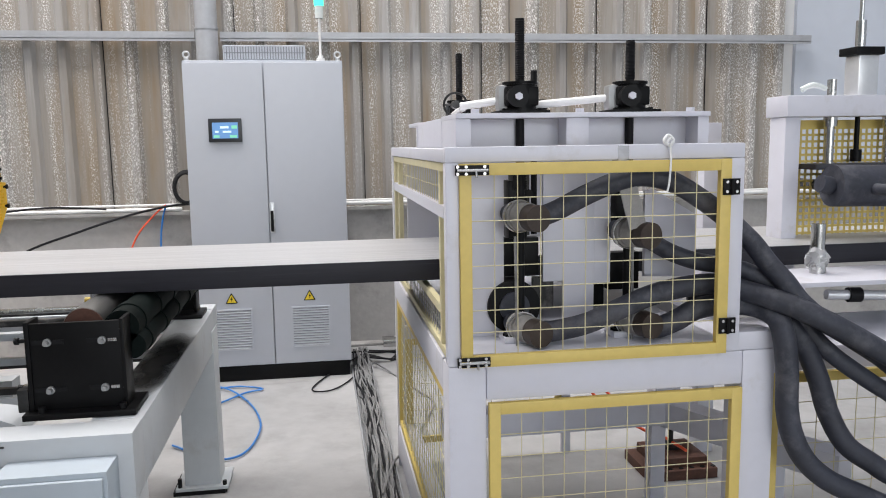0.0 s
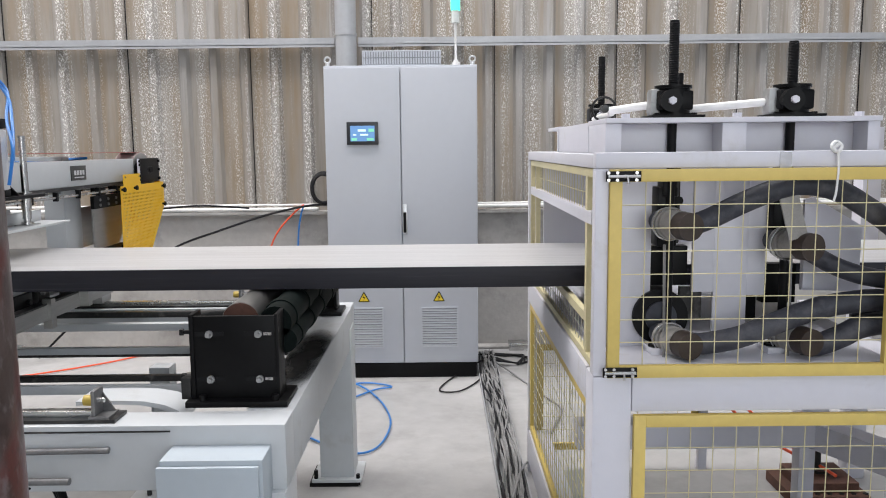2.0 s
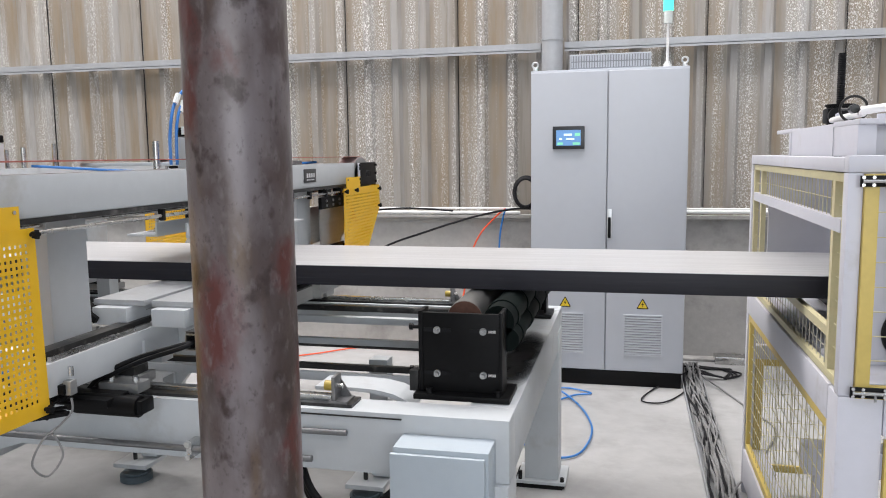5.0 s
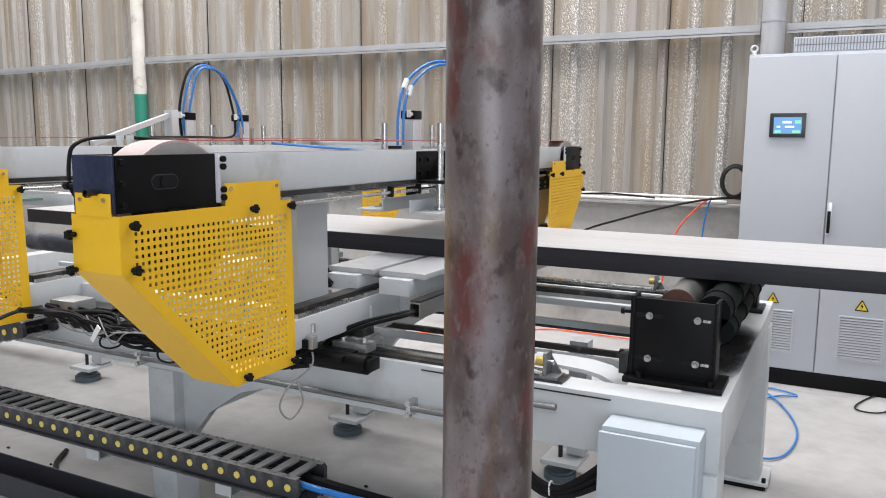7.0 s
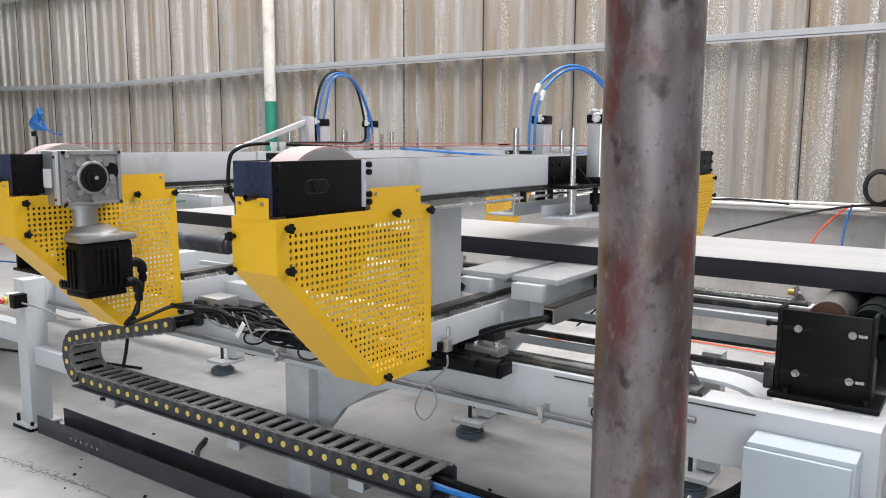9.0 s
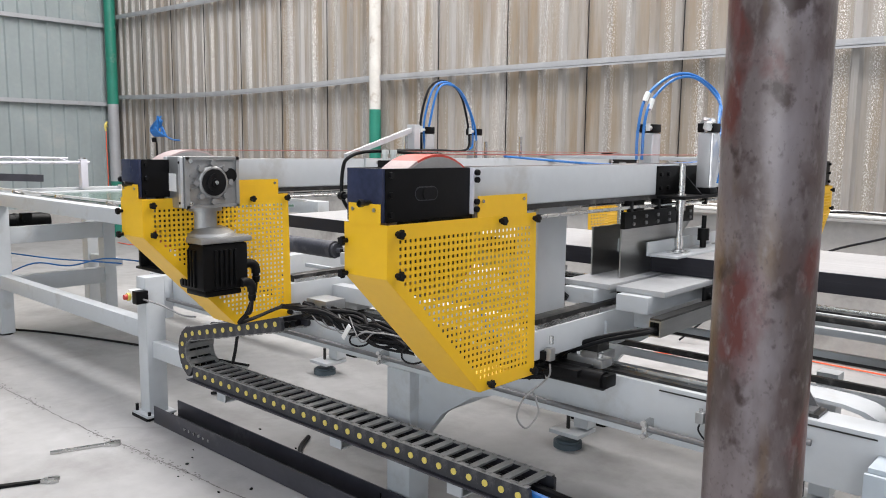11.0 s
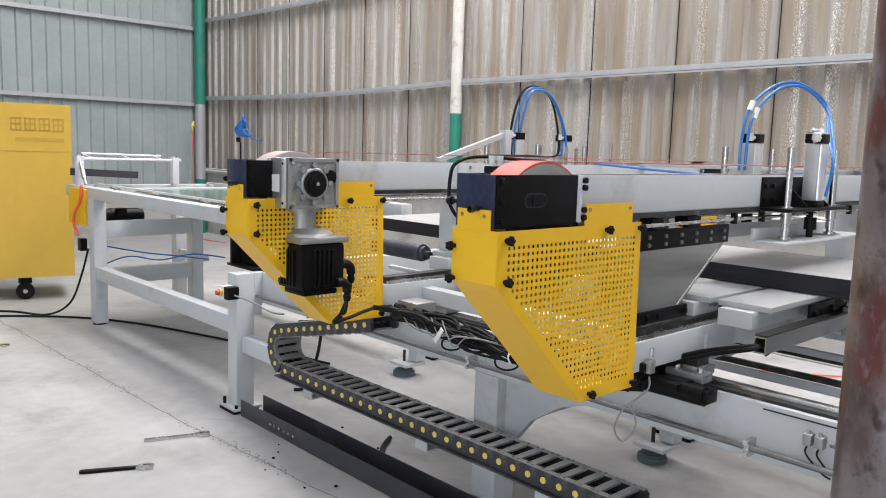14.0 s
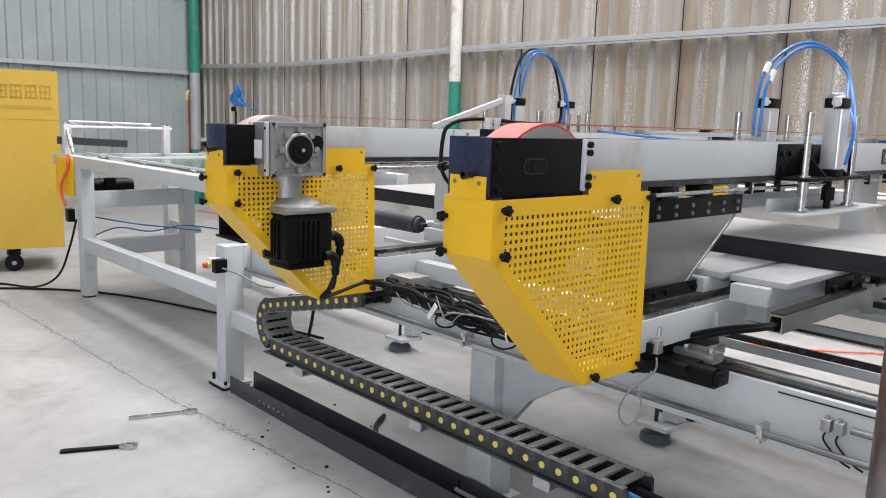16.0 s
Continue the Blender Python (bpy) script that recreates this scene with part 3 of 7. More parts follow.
part("shaft", rods(((-12.46, WALL_Y - 0.12, 2.13), (-12.46, WALL_Y - 0.12, ROOFZ), 0.085), ((-12.46, WALL_Y - 0.12, 0), (-12.46, WALL_Y - 0.12, 0.9), 0.085), seg=24), GREEN, col)
part("foot", rods(((-12.46, WALL_Y - 0.12, 0.9), (-12.46, WALL_Y - 0.12, 2.13), 0.084), seg=24), GIRT, col, "bare grey lower shaft")
# rusty pipe column beside the camera
solo("pipe_column", rods(((-0.42, 1.679, 0), (-0.42, 1.679, ROOFZ), 0.083), seg=48), RUSTPOLE, "rust-stained steel pipe column with purple-brown patches", "column", at=(-0.42, 1.679, 0), kind="structure")


# ---- control cabinet ----
def control_cabinet():
    x0, x1, y0, y1 = -0.425, 0.533, 5.524, 6.00
    c = thing("control_cabinet", "pale grey two-door electrical control cabinet with a touch screen", "cabinet", (x0, y0, 0))
    part("plinth", boxes((x0 + 0.01, x1 - 0.01, y0 + 0.012, y1, 0.0, 0.095), bevel=0.004), BLACK, c, "black steel plinth")
    part("body", boxes((x0, x1, y0 + 0.02, y1, 0.095, 2.0), bevel=0.006), CABGREY, c)
    sp = 0.052
    for n, a, b in (("left", x0 + 0.003, sp - 0.003), ("right", sp + 0.003, x1 - 0.003)):
        d = part("door", boxes((a, b, y0 - 0.004, y0 + 0.018, 0.103, 1.985), bevel=0.006), CABGREY, c)
        vx = (-0.316, -0.079) if n == "left" else (0.164, 0.404)
        vent = part("vent_back", boxes((vx[0] + 0.004, vx[1] - 0.004, y0 - 0.0065, y0 - 0.003, 0.209, 0.466)), VENTGREY, d)
        part("vent_frame", boxes((vx[0], vx[0] + 0.008, y0 - 0.016, y0 - 0.004, 0.205, 0.470), (vx[1] - 0.008, vx[1], y0 - 0.016, y0 - 0.004, 0.205, 0.470), (vx[0] + 0.008, vx[1] - 0.008, y0 - 0.016, y0 - 0.004, 0.462, 0.470), (vx[0] + 0.008, vx[1] - 0.008, y0 - 0.016, y0 - 0.004, 0.205, 0.213)), CABGREY, vent)
        for k in range(15):
            z = 0.2165 + k * 0.0164
            bm = bmesh.new()
            prism(bm, [(y0 - 0.0075, z + 0.0085), (y0 - 0.016, z), (y0 - 0.016, z + 0.0022), (y0 - 0.0075, z + 0.0107)], "x", vx[0] + 0.008, vx[1] - 0.008)
            part("louvre", bm, CABGREY, vent)
        cx = -0.202 if n == "left" else 0.280
        part("warning_sign", made(prism, [(cx - 0.032, 0.512), (cx + 0.032, 0.512), (cx, 0.568)], "y", y0 - 0.007, y0 - 0.003), WARN, d, "yellow electrical warning triangle")
        bm = bmesh.new()
        for a2, b2 in (((cx - 0.034, 0.510), (cx + 0.034, 0.510)), ((cx + 0.034, 0.510), (cx, 0.571)), ((cx, 0.571), (cx - 0.034, 0.510))):
            bar(bm, (a2[0], y0 - 0.006, a2[1]), (b2[0], y0 - 0.006, b2[1]), 0.005, 0.004, (0, 1, 0))
        prism(bm, [(cx + 0.004, 0.556), (cx - 0.008, 0.533), (cx + 0.001, 0.535), (cx - 0.004, 0.517), (cx + 0.009, 0.540), (cx, 0.538)], "y", y0 - 0.010, y0 - 0.008)
        part("sign_outline", bm, BLACK, d)
        if n == "left":
            part("screen_bezel", boxes((-0.285, -0.088, y0 - 0.022, y0 - 0.003, 1.510, 1.652), bevel=0.004), SCREENFRAME, d, "dark touch screen bezel")
            s = part("screen", boxes((-0.262, -0.110, y0 - 0.024, y0 - 0.021, 1.532, 1.628)), SCREEN, d, "lit blue touch screen")
            part("screen_field", boxes((-0.215, -0.165, y0 - 0.026, y0 - 0.0243, 1.592, 1.606), (-0.200, -0.150, y0 - 0.026, y0 - 0.0243, 1.567, 1.578), (-0.245, -0.225, y0 - 0.026, y0 - 0.0243, 1.567, 1.578)), SCREENPALE, d)
            for q in ((-0.148, -0.114, 1.590, 1.610), (-0.255, -0.220, 1.536, 1.552), (-0.160, -0.116, 1.536, 1.552)):
                part("screen_button", boxes((q[0], q[1], y0 - 0.026, y0 - 0.0243, q[2], q[3])), SCREENGREEN, d)
        else:
            part("handle", boxes((0.055, 0.085, y0 - 0.014, y0 - 0.003, 0.945, 1.135), bevel=0.005), ALU, d, "pale handle escutcheon")
            part("lever", boxes((0.061, 0.079, y0 - 0.030, y0 - 0.014, 0.955, 1.085), bevel=0.005), BLACK, d, "black swing lever")
    bm = boxes((-0.190, 0.308, 5.62, 5.86, 2.0, 2.10), bevel=0.004)
    roofbox = part("roof_vent", bm, CABGREY, c, "slotted roof ventilator")
    part("vent_back", boxes((-0.183, 0.301, 5.616, 5.6195, 2.014, 2.092)), VENTGREY, roofbox)
    for k in range(30):
        xx = -0.180 + k * 0.0164
        for z in (2.016, 2.056):
            part("vent_bar", boxes((xx, xx + 0.010, 5.611, 5.6155, z, z + 0.034)), CABGREY, roofbox)
    for xx in (-0.406, 0.506):
        bm = bmesh.new()
        for k in range(16):
            a, b = 2 * math.pi * k / 16, 2 * math.pi * (k + 1) / 16
            rod(bm, (xx + 0.018 * math.cos(a), 5.60, 2.040 + 0.018 * math.sin(a)), (xx + 0.018 * math.cos(b), 5.60, 2.040 + 0.018 * math.sin(b)), 0.006, 8)
        rod(bm, (xx, 5.60, 2.0), (xx, 5.60, 2.02), 0.014, 12)
        part("lifting_eye", bm, ALU, c)
    tower = part("signal_pole", rods(((0.402, 5.60, 2.0), (0.402, 5.60, 2.26), 0.008), ((0.402, 5.60, 2.0), (0.402, 5.60, 2.02), 0.026), ((0.402, 5.60, 2.02), (0.402, 5.60, 2.035), 0.016)), WHITEPIPE, c, "white signal lamp pole")
    part("signal_base", rods(((0.402, 5.60, 2.26), (0.402, 5.60, 2.335), 0.026), seg=20), LAMPCLEAR, tower)
    part("signal_light", rods(((0.402, 5.60, 2.335), (0.402, 5.60, 2.41), 0.029), ((0.402, 5.60, 2.41), (0.402, 5.60, 2.422), 0.020), seg=20), LAMPGREEN, tower, "lit green signal lamp")


control_cabinet()

# ---- extruded board ----
BF, BB, BZ0, BZ1 = 2.98, 3.565, 1.050, 1.116
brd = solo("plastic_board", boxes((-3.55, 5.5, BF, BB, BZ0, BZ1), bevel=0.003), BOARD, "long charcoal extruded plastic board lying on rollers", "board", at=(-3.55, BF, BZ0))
# Thin layer added to carry the top's painted sheen; the board itself is charcoal.
part("top_sheen", boxes((-3.548, 5.498, BF + 0.004, BB - 0.004, BZ1 - 0.001, BZ1 + 0.0008)), BOARDTOP, brd, "thin pale grey top layer, grazing sheen in its colour, lengthwise streaks")


# ---- roller stand at the end of the saw bench ----
def roller_stand():
    r = thing("roller_stand", "black steel bearing plates carrying rollers under the board", "roller stand", (-0.27, 3.29, 0.79))
    for yf, s, n in ((2.66, 1, "front"), (3.92, -1, "back")):
        p = part("bearing_plate", boxes((-0.385, -0.158, min(yf, yf + s * 0.014), max(yf, yf + s * 0.014), 0.803, 1.035), bevel=0.003), BLACK, r, "black bearing plate with slotted bolts")
        part("flange", boxes((-0.395, -0.383, min(yf - s * 0.004, yf + s * 0.075), max(yf - s * 0.004, yf + s * 0.075), 0.803, 1.040), bevel=0.002), BLACK, p)
        part("flange", boxes((-0.160, -0.150, min(yf - s * 0.004, yf + s * 0.075), max(yf - s * 0.004, yf + s * 0.075), 0.803, 1.040), bevel=0.002), BLACK, p)
        part("base_plate", boxes((-0.405, -0.125, min(yf - s * 0.035, yf + s * 0.12), max(yf - s * 0.035, yf + s * 0.12), 0.787, 0.803), bevel=0.002), BLACK, p)
        for bx in (-0.340, -0.205):
            for bz in (0.858, 0.985):
                part("slot", boxes((bx - 0.040, bx + 0.040, min(yf - s * 0.0015, yf), max(yf - s * 0.0015, yf), bz - 0.006, bz + 0.006)), RUBBER, p)
                part("slot_gap", boxes((bx + 0.014, bx + 0.036, min(yf - s * 0.0022, yf), max(yf - s * 0.0022, yf), bz - 0.004, bz + 0.004)), STEEL if bx > -0.25 else RUBBER, p)
                e = yf - s * 0.02
                part("bolt", rods(((bx, yf, bz), (bx, yf - s * 0.006, bz), 0.0105), ((bx, yf, bz), (bx, e, bz), 0.0065), seg=12), CASTALU, p, "zinc-plated bolt and washer")
        for bx in (-0.36, -0.16):
            part("foot_bolt", rods(((bx, yf - s * 0.018, 0.803), (bx, yf - s * 0.018, 0.818), 0.010), seg=12), BLACK, p)
        for bz in (0.858, 0.985):
            part("adjusting_screw", rods(((-0.395, yf + s * 0.03, bz), (-0.425, yf + s * 0.03, bz), 0.006), ((-0.420, yf + s * 0.03, bz), (-0.430, yf + s * 0.03, bz), 0.010), seg=8), BLACK, p)
    ro = part("roller", rods(((-0.285, 2.79, 0.992), (-0.285, 3.88, 0.992), 0.056), seg=28), STAINLESS, r, "worn bright steel roller")
    part("roller_end", rods(((-0.285, 2.786, 0.992), (-0.285, 2.79, 0.992), 0.054), ((-0.285, 2.70, 0.992), (-0.285, 2.786, 0.992), 0.016), seg=24), RUSTY, ro, "rust-brown roller end")
    for rx, rz, rr in ((-0.175, 0.998, 0.047), (-0.150, 0.945, 0.036)):
        q = part("belt_roller", rods(((rx, 2.74, rz), (rx, 3.86, rz), rr), seg=20), GREENRUBBER, r, "black rubber roller")
        for k in range(5):
            y = 2.82 + k * 0.22
            part("band", rods(((rx, y, rz), (rx, y + 0.05, rz), rr + 0.004), seg=20), GREENRUBBER, q)


roller_stand()


# ---- saw bench ----
FY0, FY1 = 2.49, 2.60     # front side beam
RY0, RY1 = 3.99, 4.10


def saw_bench():
    s = thing("saw_bench", "light grey welded steel saw bench on legs with levelling pads", "machine frame", (-2.2, 3.3, 0))
    for n, y0, y1 in (("front", FY0, FY1), ("back", RY0, RY1)):
        part("side_beam", boxes((-4.06, -0.105, y0, y1, 0.612 if n == "front" else 0.705, 0.787), bevel=0.004), GREY, s)
        part("slide_rail", boxes((-4.05, -0.62, y0 + 0.045, y0 + 0.075, 0.787, 0.812), bevel=0.003), STEEL, s, "oily steel guide rail")
        part("rail_bed", boxes((-4.1, -0.55, y0 + 0.02, y0 + 0.10, 0.787, 0.796)), DARKSTEEL, s)
    for x0, x1 in ((-0.235, -0.105), (-4.22, -4.10)):
        part("cross_beam", boxes((x0, x1, FY1, RY0, 0.612, 0.785), bevel=0.004), GREY, s)
    for x0, x1 in ((-2.15, -2.05),):
        part("cross_beam", boxes((x0, x1, FY1, RY0, 0.40, 0.52), bevel=0.004), GREY, s)
    for x0, x1, y0, y1 in ((-4.0, -3.90, 2.33, 2.44), (-2.19, -2.06, 2.484, 2.60), (-0.235, -0.105, 2.47, 2.62), (-4.22, -4.09, RY0, RY1), (-2.20, -2.06, RY0, RY1), (-0.25, -0.10, 3.90, 4.05)):
        leg = part("leg", boxes((x0, x1, y0, y1, 0.03, 0.787 if x0 < -3.9 else 0.612 if y0 < 3 else 0.705), bevel=0.004), GREY, s)
        part("foot_plate", boxes((x0 - 0.035, x1 + 0.035, y0 - 0.03, y1 + 0.03, 0.018, 0.032), bevel=0.002), GREY, leg)
        for fx, fz in ((x0 - 0.018, 0.07), (x1 + 0.018, 0.05)):
            part("foot_bolt", rods(((fx, y0 - 0.012, 0.0), (fx, y0 - 0.012, fz), 0.009), seg=10), BLACK, leg)
        part("foot_pad", boxes((x0 - 0.045, x1 + 0.02, y0 - 0.03, y1 + 0.02, 0.0, 0.018)), BLACK, leg)
    part("end_post", boxes((-4.06, -3.90, 2.44, 2.49, 0.55, 0.787), bevel=0.004), GREY, s)
    # curved gussets beside the middle legs
    for y in (2.535, RY0 + 0.02):
        bm = bmesh.new()
        prism(bm, [(-2.06, 0.615), (-1.60, 0.615), (-1.78, 0.56), (-1.93, 0.46), (-2.06, 0.30)], "y", y, y + 0.035)
        part("gusset", bm, GREY, s)
    part("oil_stain", boxes((-0.232, -0.109, 2.66, 3.62, 0.7852, 0.7856)), STAIN, s, "dark oily smear on the end beam")
    part("lower_tie", boxes((-3.90, -3.42, 2.36, 2.43, 0.345, 0.435), bevel=0.003), GREY, s)
    # slotted strip under the front beam
    bm = boxes((-2.05, -0.35, FY1 + 0.02, FY1 + 0.05, 0.585, 0.612))
    part("slotted_strip", bm, GREY, s)
    bm = bmesh.new()
    for k in range(66):
        x = -2.0 + k * 0.0245
        box(bm, x, x + 0.010, FY1 + 0.018, FY1 + 0.022, 0.588, 0.606)
    part("strip_slots", bm, BLACK, s)
    for x, y in ((-2.03, 3.60), (-3.92, 3.57), (-0.9, 3.6)):
        f = part("levelling_pad", rods(((x, y, 0.0), (x, y, 0.030), 0.072), ((x, y, 0.030), (x, y, 0.040), 0.06), seg=28), PADRUBBER, s, "round rubber levelling pad")
        part("pad_bracket", boxes((x - 0.07, x + 0.10, y - 0.07, y + 0.10, 0.075, 0.095), bevel=0.003), GREY, f)
        part("pad_screw", rods(((x, y, 0.05), (x, y, 0.17), 0.010), seg=10), DARKSTEEL, f)
        part("pad_post", boxes((x + 0.02, x + 0.10, y + 0.02, y + 0.10, 0.105, 0.62)), GREY, f)
    # long thin rod clipped along the front beam
    q = part("guide_rod", rods(((-4.05, FY0 - 0.035, 0.655), (-0.65, FY0 - 0.035, 0.655), 0.0095), seg=12), DULLSTEEL, s, "dull steel rod along the side beam")
    for x in (-3.35, -2.19, -1.02):
        part("rod_clip", boxes((x - 0.008, x + 0.008, FY0 - 0.05, FY0, 0.630, 0.680), bevel=0.002), STEEL, q)
        for z in (0.636, 0.675):
            part("clip_screw", rods(((x, FY0 - 0.05, z), (x, FY0 - 0.06, z), 0.009), seg=8), STEEL, q)
    part("short_rod", rods(((-0.80, FY0 - 0.012, 0.725), (-0.555, FY0 - 0.012, 0.727), 0.0085), seg=12), DULLSTEEL, s)
    part("edge_strip", boxes((-1.0, -0.40, FY0 - 0.003, FY0, 0.770, 0.774)), DARKSTEEL, s)
    # stops with yellow buffers at the ends of the rails
    for y in (2.545, 4.045):
        st = part("end_stop", boxes((-0.612, -0.602, y - 0.028, y + 0.028, 0.803, 0.870), bevel=0.002), DULLSTEEL, s, "grey end stop bracket")
        part("stop_base", boxes((-0.620, -0.565, y - 0.032, y + 0.032, 0.796, 0.803)), DULLSTEEL, st)
        part("stop_rib", made(prism, [(-0.603, 0.803), (-0.570, 0.803), (-0.603, 0.855)], "y", y + 0.020, y + 0.026), DULLSTEEL, st)
        part("buffer", rods(((-0.612, y, 0.838), (-0.640, y, 0.838), 0.0145), seg=16), AMBER, st, "amber rubber buffer")
        part("stop_screw", rods(((-0.603, y, 0.838), (-0.588, y, 0.838), 0.007), seg=8), STEEL, st)
    # small bracket at the rail's end beside the bearing plate
    part("rail_block", boxes((-0.425, -0.398, 2.66, 2.72, 0.80, 0.862), bevel=0.003), DARKSTEEL, s)
    # curved belt cover plate seen below the board
    for r in ((-3.9, -0.24, 2.98, 3.00, 0.715, 0.745), (-3.9, -0.24, 3.40, 3.43, 0.735, 0.760), (-3.9, -0.24, 3.74, 3.78, 0.745, 0.775)):
        part("inner_rail", boxes(r, bevel=0.003), GREY, s)
    for r in ((-3.9, -0.24, 3.20, 3.225, 0.69, 0.712), (-3.9, -0.24, 3.60, 3.63, 0.672, 0.692), (-3.9, -0.24, 3.86, 3.89, 0.775, 0.800)):
        part("dark_rail", boxes(r, bevel=0.003), DARKSTEEL, s)
    part("rack_rail", boxes((-3.9, -0.42, 2.80, 2.83, 0.665, 0.69)), CASTALU, s, "toothed grey rack")
    # arched sheet cover with an open inside, beside the bearing plate
    bm = bmesh.new()
    prism(bm, [(-0.72, 0.797), (-0.60, 0.799), (-0.53, 0.796), (-0.475, 0.786), (-0.435, 0.768), (-0.415, 0.745), (-0.435, 0.745), (-0.455, 0.762), (-0.49, 0.776), (-0.54, 0.785), (-0.60, 0.788), (-0.72, 0.786)], "y", 2.66, 2.78)
    part("curved_cover", bm, GREY, s)


saw_bench()


# ---- saw gantry: two long beams with drums and yellow guards at their ends ----
def knob(parent, x, y, z, axis="x", s=1):
    bm = bmesh.new()
    d = {"x": Vector((s, 0, 0)), "y": Vector((0, s, 0))}[axis]
    p = Vector((x, y, z))
    rod(bm, p, p + d * 0.012, 0.006, 10)
    rod(bm, p + d * 0.010, p + d * 0.022, 0.0085, 10)
    for k in range(5):
        a = 2 * math.pi * k / 5
        o = Vector((0, math.cos(a), math.sin(a))) if axis == "x" else Vector((math.cos(a), 0, math.sin(a)))
        rod(bm, p + d * 0.011 + o * 0.008, p + d * 0.021 + o * 0.008, 0.0042, 8)
    return part("knob", bm, RUBBER, parent, "black star knob")


def guard(name_at, xf, near=True):
    """Perforated yellow drum guard. xf is the perforated face; the solid side faces the bench's outside."""
    s = 1 if near else -1
    yc = 0 if near else 6.53

    def yy(v):
        return v if near else yc - v
    g = thing("drum_guard", "yellow perforated sheet guard over a drum, bent solid side", "guard", (xf, yy(1.9), 0.83), group="drum guards")
    poly = [(1.582, 1.188), (1.930, 0.838), (2.182, 0.836), (2.172, 1.316), (1.582, 1.316)]
    poly = [(yy(u), v) for u, v in poly]
    if not near:
        poly = poly[::-1]
    bm = bmesh.new()
    perforated(bm, poly, 0.030, 0.0172, 0.0082, lambda u, v: (xf, u, v))
    face = part("perforated_face", bm, YELLOW, g, thick=0.002)
    xb = xf - 0.150
    ring = [(1.582, 1.316), (1.582, 1.188), (1.930, 0.838), (2.182, 0.836)]
    bm = bmesh.new()
    ring = [(yy(u), v) for u, v in ring]
    a = [bm.verts.new((xf, u, v)) for u, v in ring]
    b = [bm.verts.new((xb, u, v)) for u, v in ring]
    for i in range(len(ring) - 1):
        bm.faces.new((a[i], a[i + 1], b[i + 1], b[i]))
    side = part("bent_side", bm, YELLOW, g, thick=0.002)
    part("tab", boxes((xf - 0.130, xf - 0.020, min(yy(1.5775), yy(1.5800)), max(yy(1.5775), yy(1.5800)), 1.314, 1.364)), YELLOW, g)
    for u in (xf - 0.112, xf - 0.038):
        part("tab_rivet", made(rod, (u, yy(1.5765), 1.350), (u, yy(1.5735), 1.350), 0.005, 8), STEEL, g)
    part("tab", boxes((xf - 0.003, xf, min(yy(1.912), yy(2.128)), max(yy(1.912), yy(2.128)), 1.312, 1.372)), YELLOW, g)
    for u in (1.93, 2.11):
        part("tab_screw", made(rod, (xf, yy(u), 1.358), (xf + 0.004, yy(u), 1.358), 0.005, 8), STEEL, g)
    for u, v in ((1.612, 1.294), (1.612, 1.195), (2.005, 1.302), (2.160, 1.300), (1.965, 0.856), (2.165, 0.852)):
        knob(face, xf, yy(u), v)
    for v in (1.27, 1.19):
        knob(side, xb + 0.01, yy(1.580), v, "y", -s)
    return g


def bracket_box(xf, near=True):
    def yy(v):
        return v if near else 6.53 - v
    h = thing("drum_housing", "black steel drum housing with an adjusting slot", "drum housing", (xf, yy(1.74), 1.32), group="drum housings")

    def bx(*r, bevel=0.002):
        x0, x1, u0, u1, z0, z1 = r
        return boxes((x0, x1, min(yy(u0), yy(u1)), max(yy(u0), yy(u1)), z0, z1), bevel=bevel)
    part("side_plate", bx(xf - 0.010, xf, 1.593, 1.895, 1.320, 1.447), BLACK, h)
    part("side_plate", bx(xf - 0.130, xf - 0.120, 1.593, 1.895, 1.320, 1.447), BLACK, h)
    part("end_plate", bx(xf - 0.127, xf - 0.004, 1.583, 1.593, 1.320, 1.447), BLUEBLACK, h, "shiny blue-black end plate")
    part("joint_plate", bx(xf - 0.003, xf + 0.010, 1.894, 1.902, 1.325, 1.446), WHITE, h, "pale joint flange")
    for rr, dx, mat, nm in ((0.0175, 0.0012, CHAIN, "slot_rim"), (0.0150, 0.0022, RUBBER, "slot")):
        bm = rods(((xf, yy(1.706), 1.385), (xf + dx, yy(1.706), 1.385), rr), ((xf, yy(1.752), 1.385), (xf + dx, yy(1.752), 1.385), rr), seg=20)
        box(bm, xf, xf + dx - 0.0002, min(yy(1.706), yy(1.752)), max(yy(1.706), yy(1.752)), 1.385 - rr, 1.385 + rr)
        part(nm, bm, mat, h)
    bm = bmesh.new()
    rod(bm, (xf, yy(1.729), 1.385), (xf + 0.005, yy(1.729), 1.385), 0.0155, 20)
    part("axle_end", bm, RUBBER, h)
    for u in (1.600, 1.607):
        for z in (1.338, 1.385, 1.432):
            if u == 1.600:
                part("bolt", made(rod, (xf, yy(1.606), z), (xf + 0.009, yy(1.606), z), 0.0075, 8), BLACK, h)
    for z in (1.338, 1.358, 1.415, 1.434):
        part("bolt", made(rod, (xf + 0.010, yy(1.907), z), (xf + 0.019, yy(1.907), z), 0.008, 8), BLACK, h)
    s = 1 if near else -1
    part("tension_bolt", rods(((xf - 0.128, yy(1.600), 1.378), (xf - 0.172, yy(1.600), 1.376), 0.0055), ((xf - 0.158, yy(1.600), 1.377), (xf - 0.172, yy(1.600), 1.376), 0.010), seg=10), RUBBER, h, "black tensioning bolt")
    part("tension_bolt", rods(((xf - 0.045, yy(1.590), 1.366), (xf - 0.045, yy(1.548), 1.366), 0.0065), ((xf - 0.045, yy(1.560), 1.366), (xf - 0.045, yy(1.548), 1.366), 0.0095), seg=6), DARKSTEEL, h, "oily steel tensioning bolt")
    return h


DRUMS = []


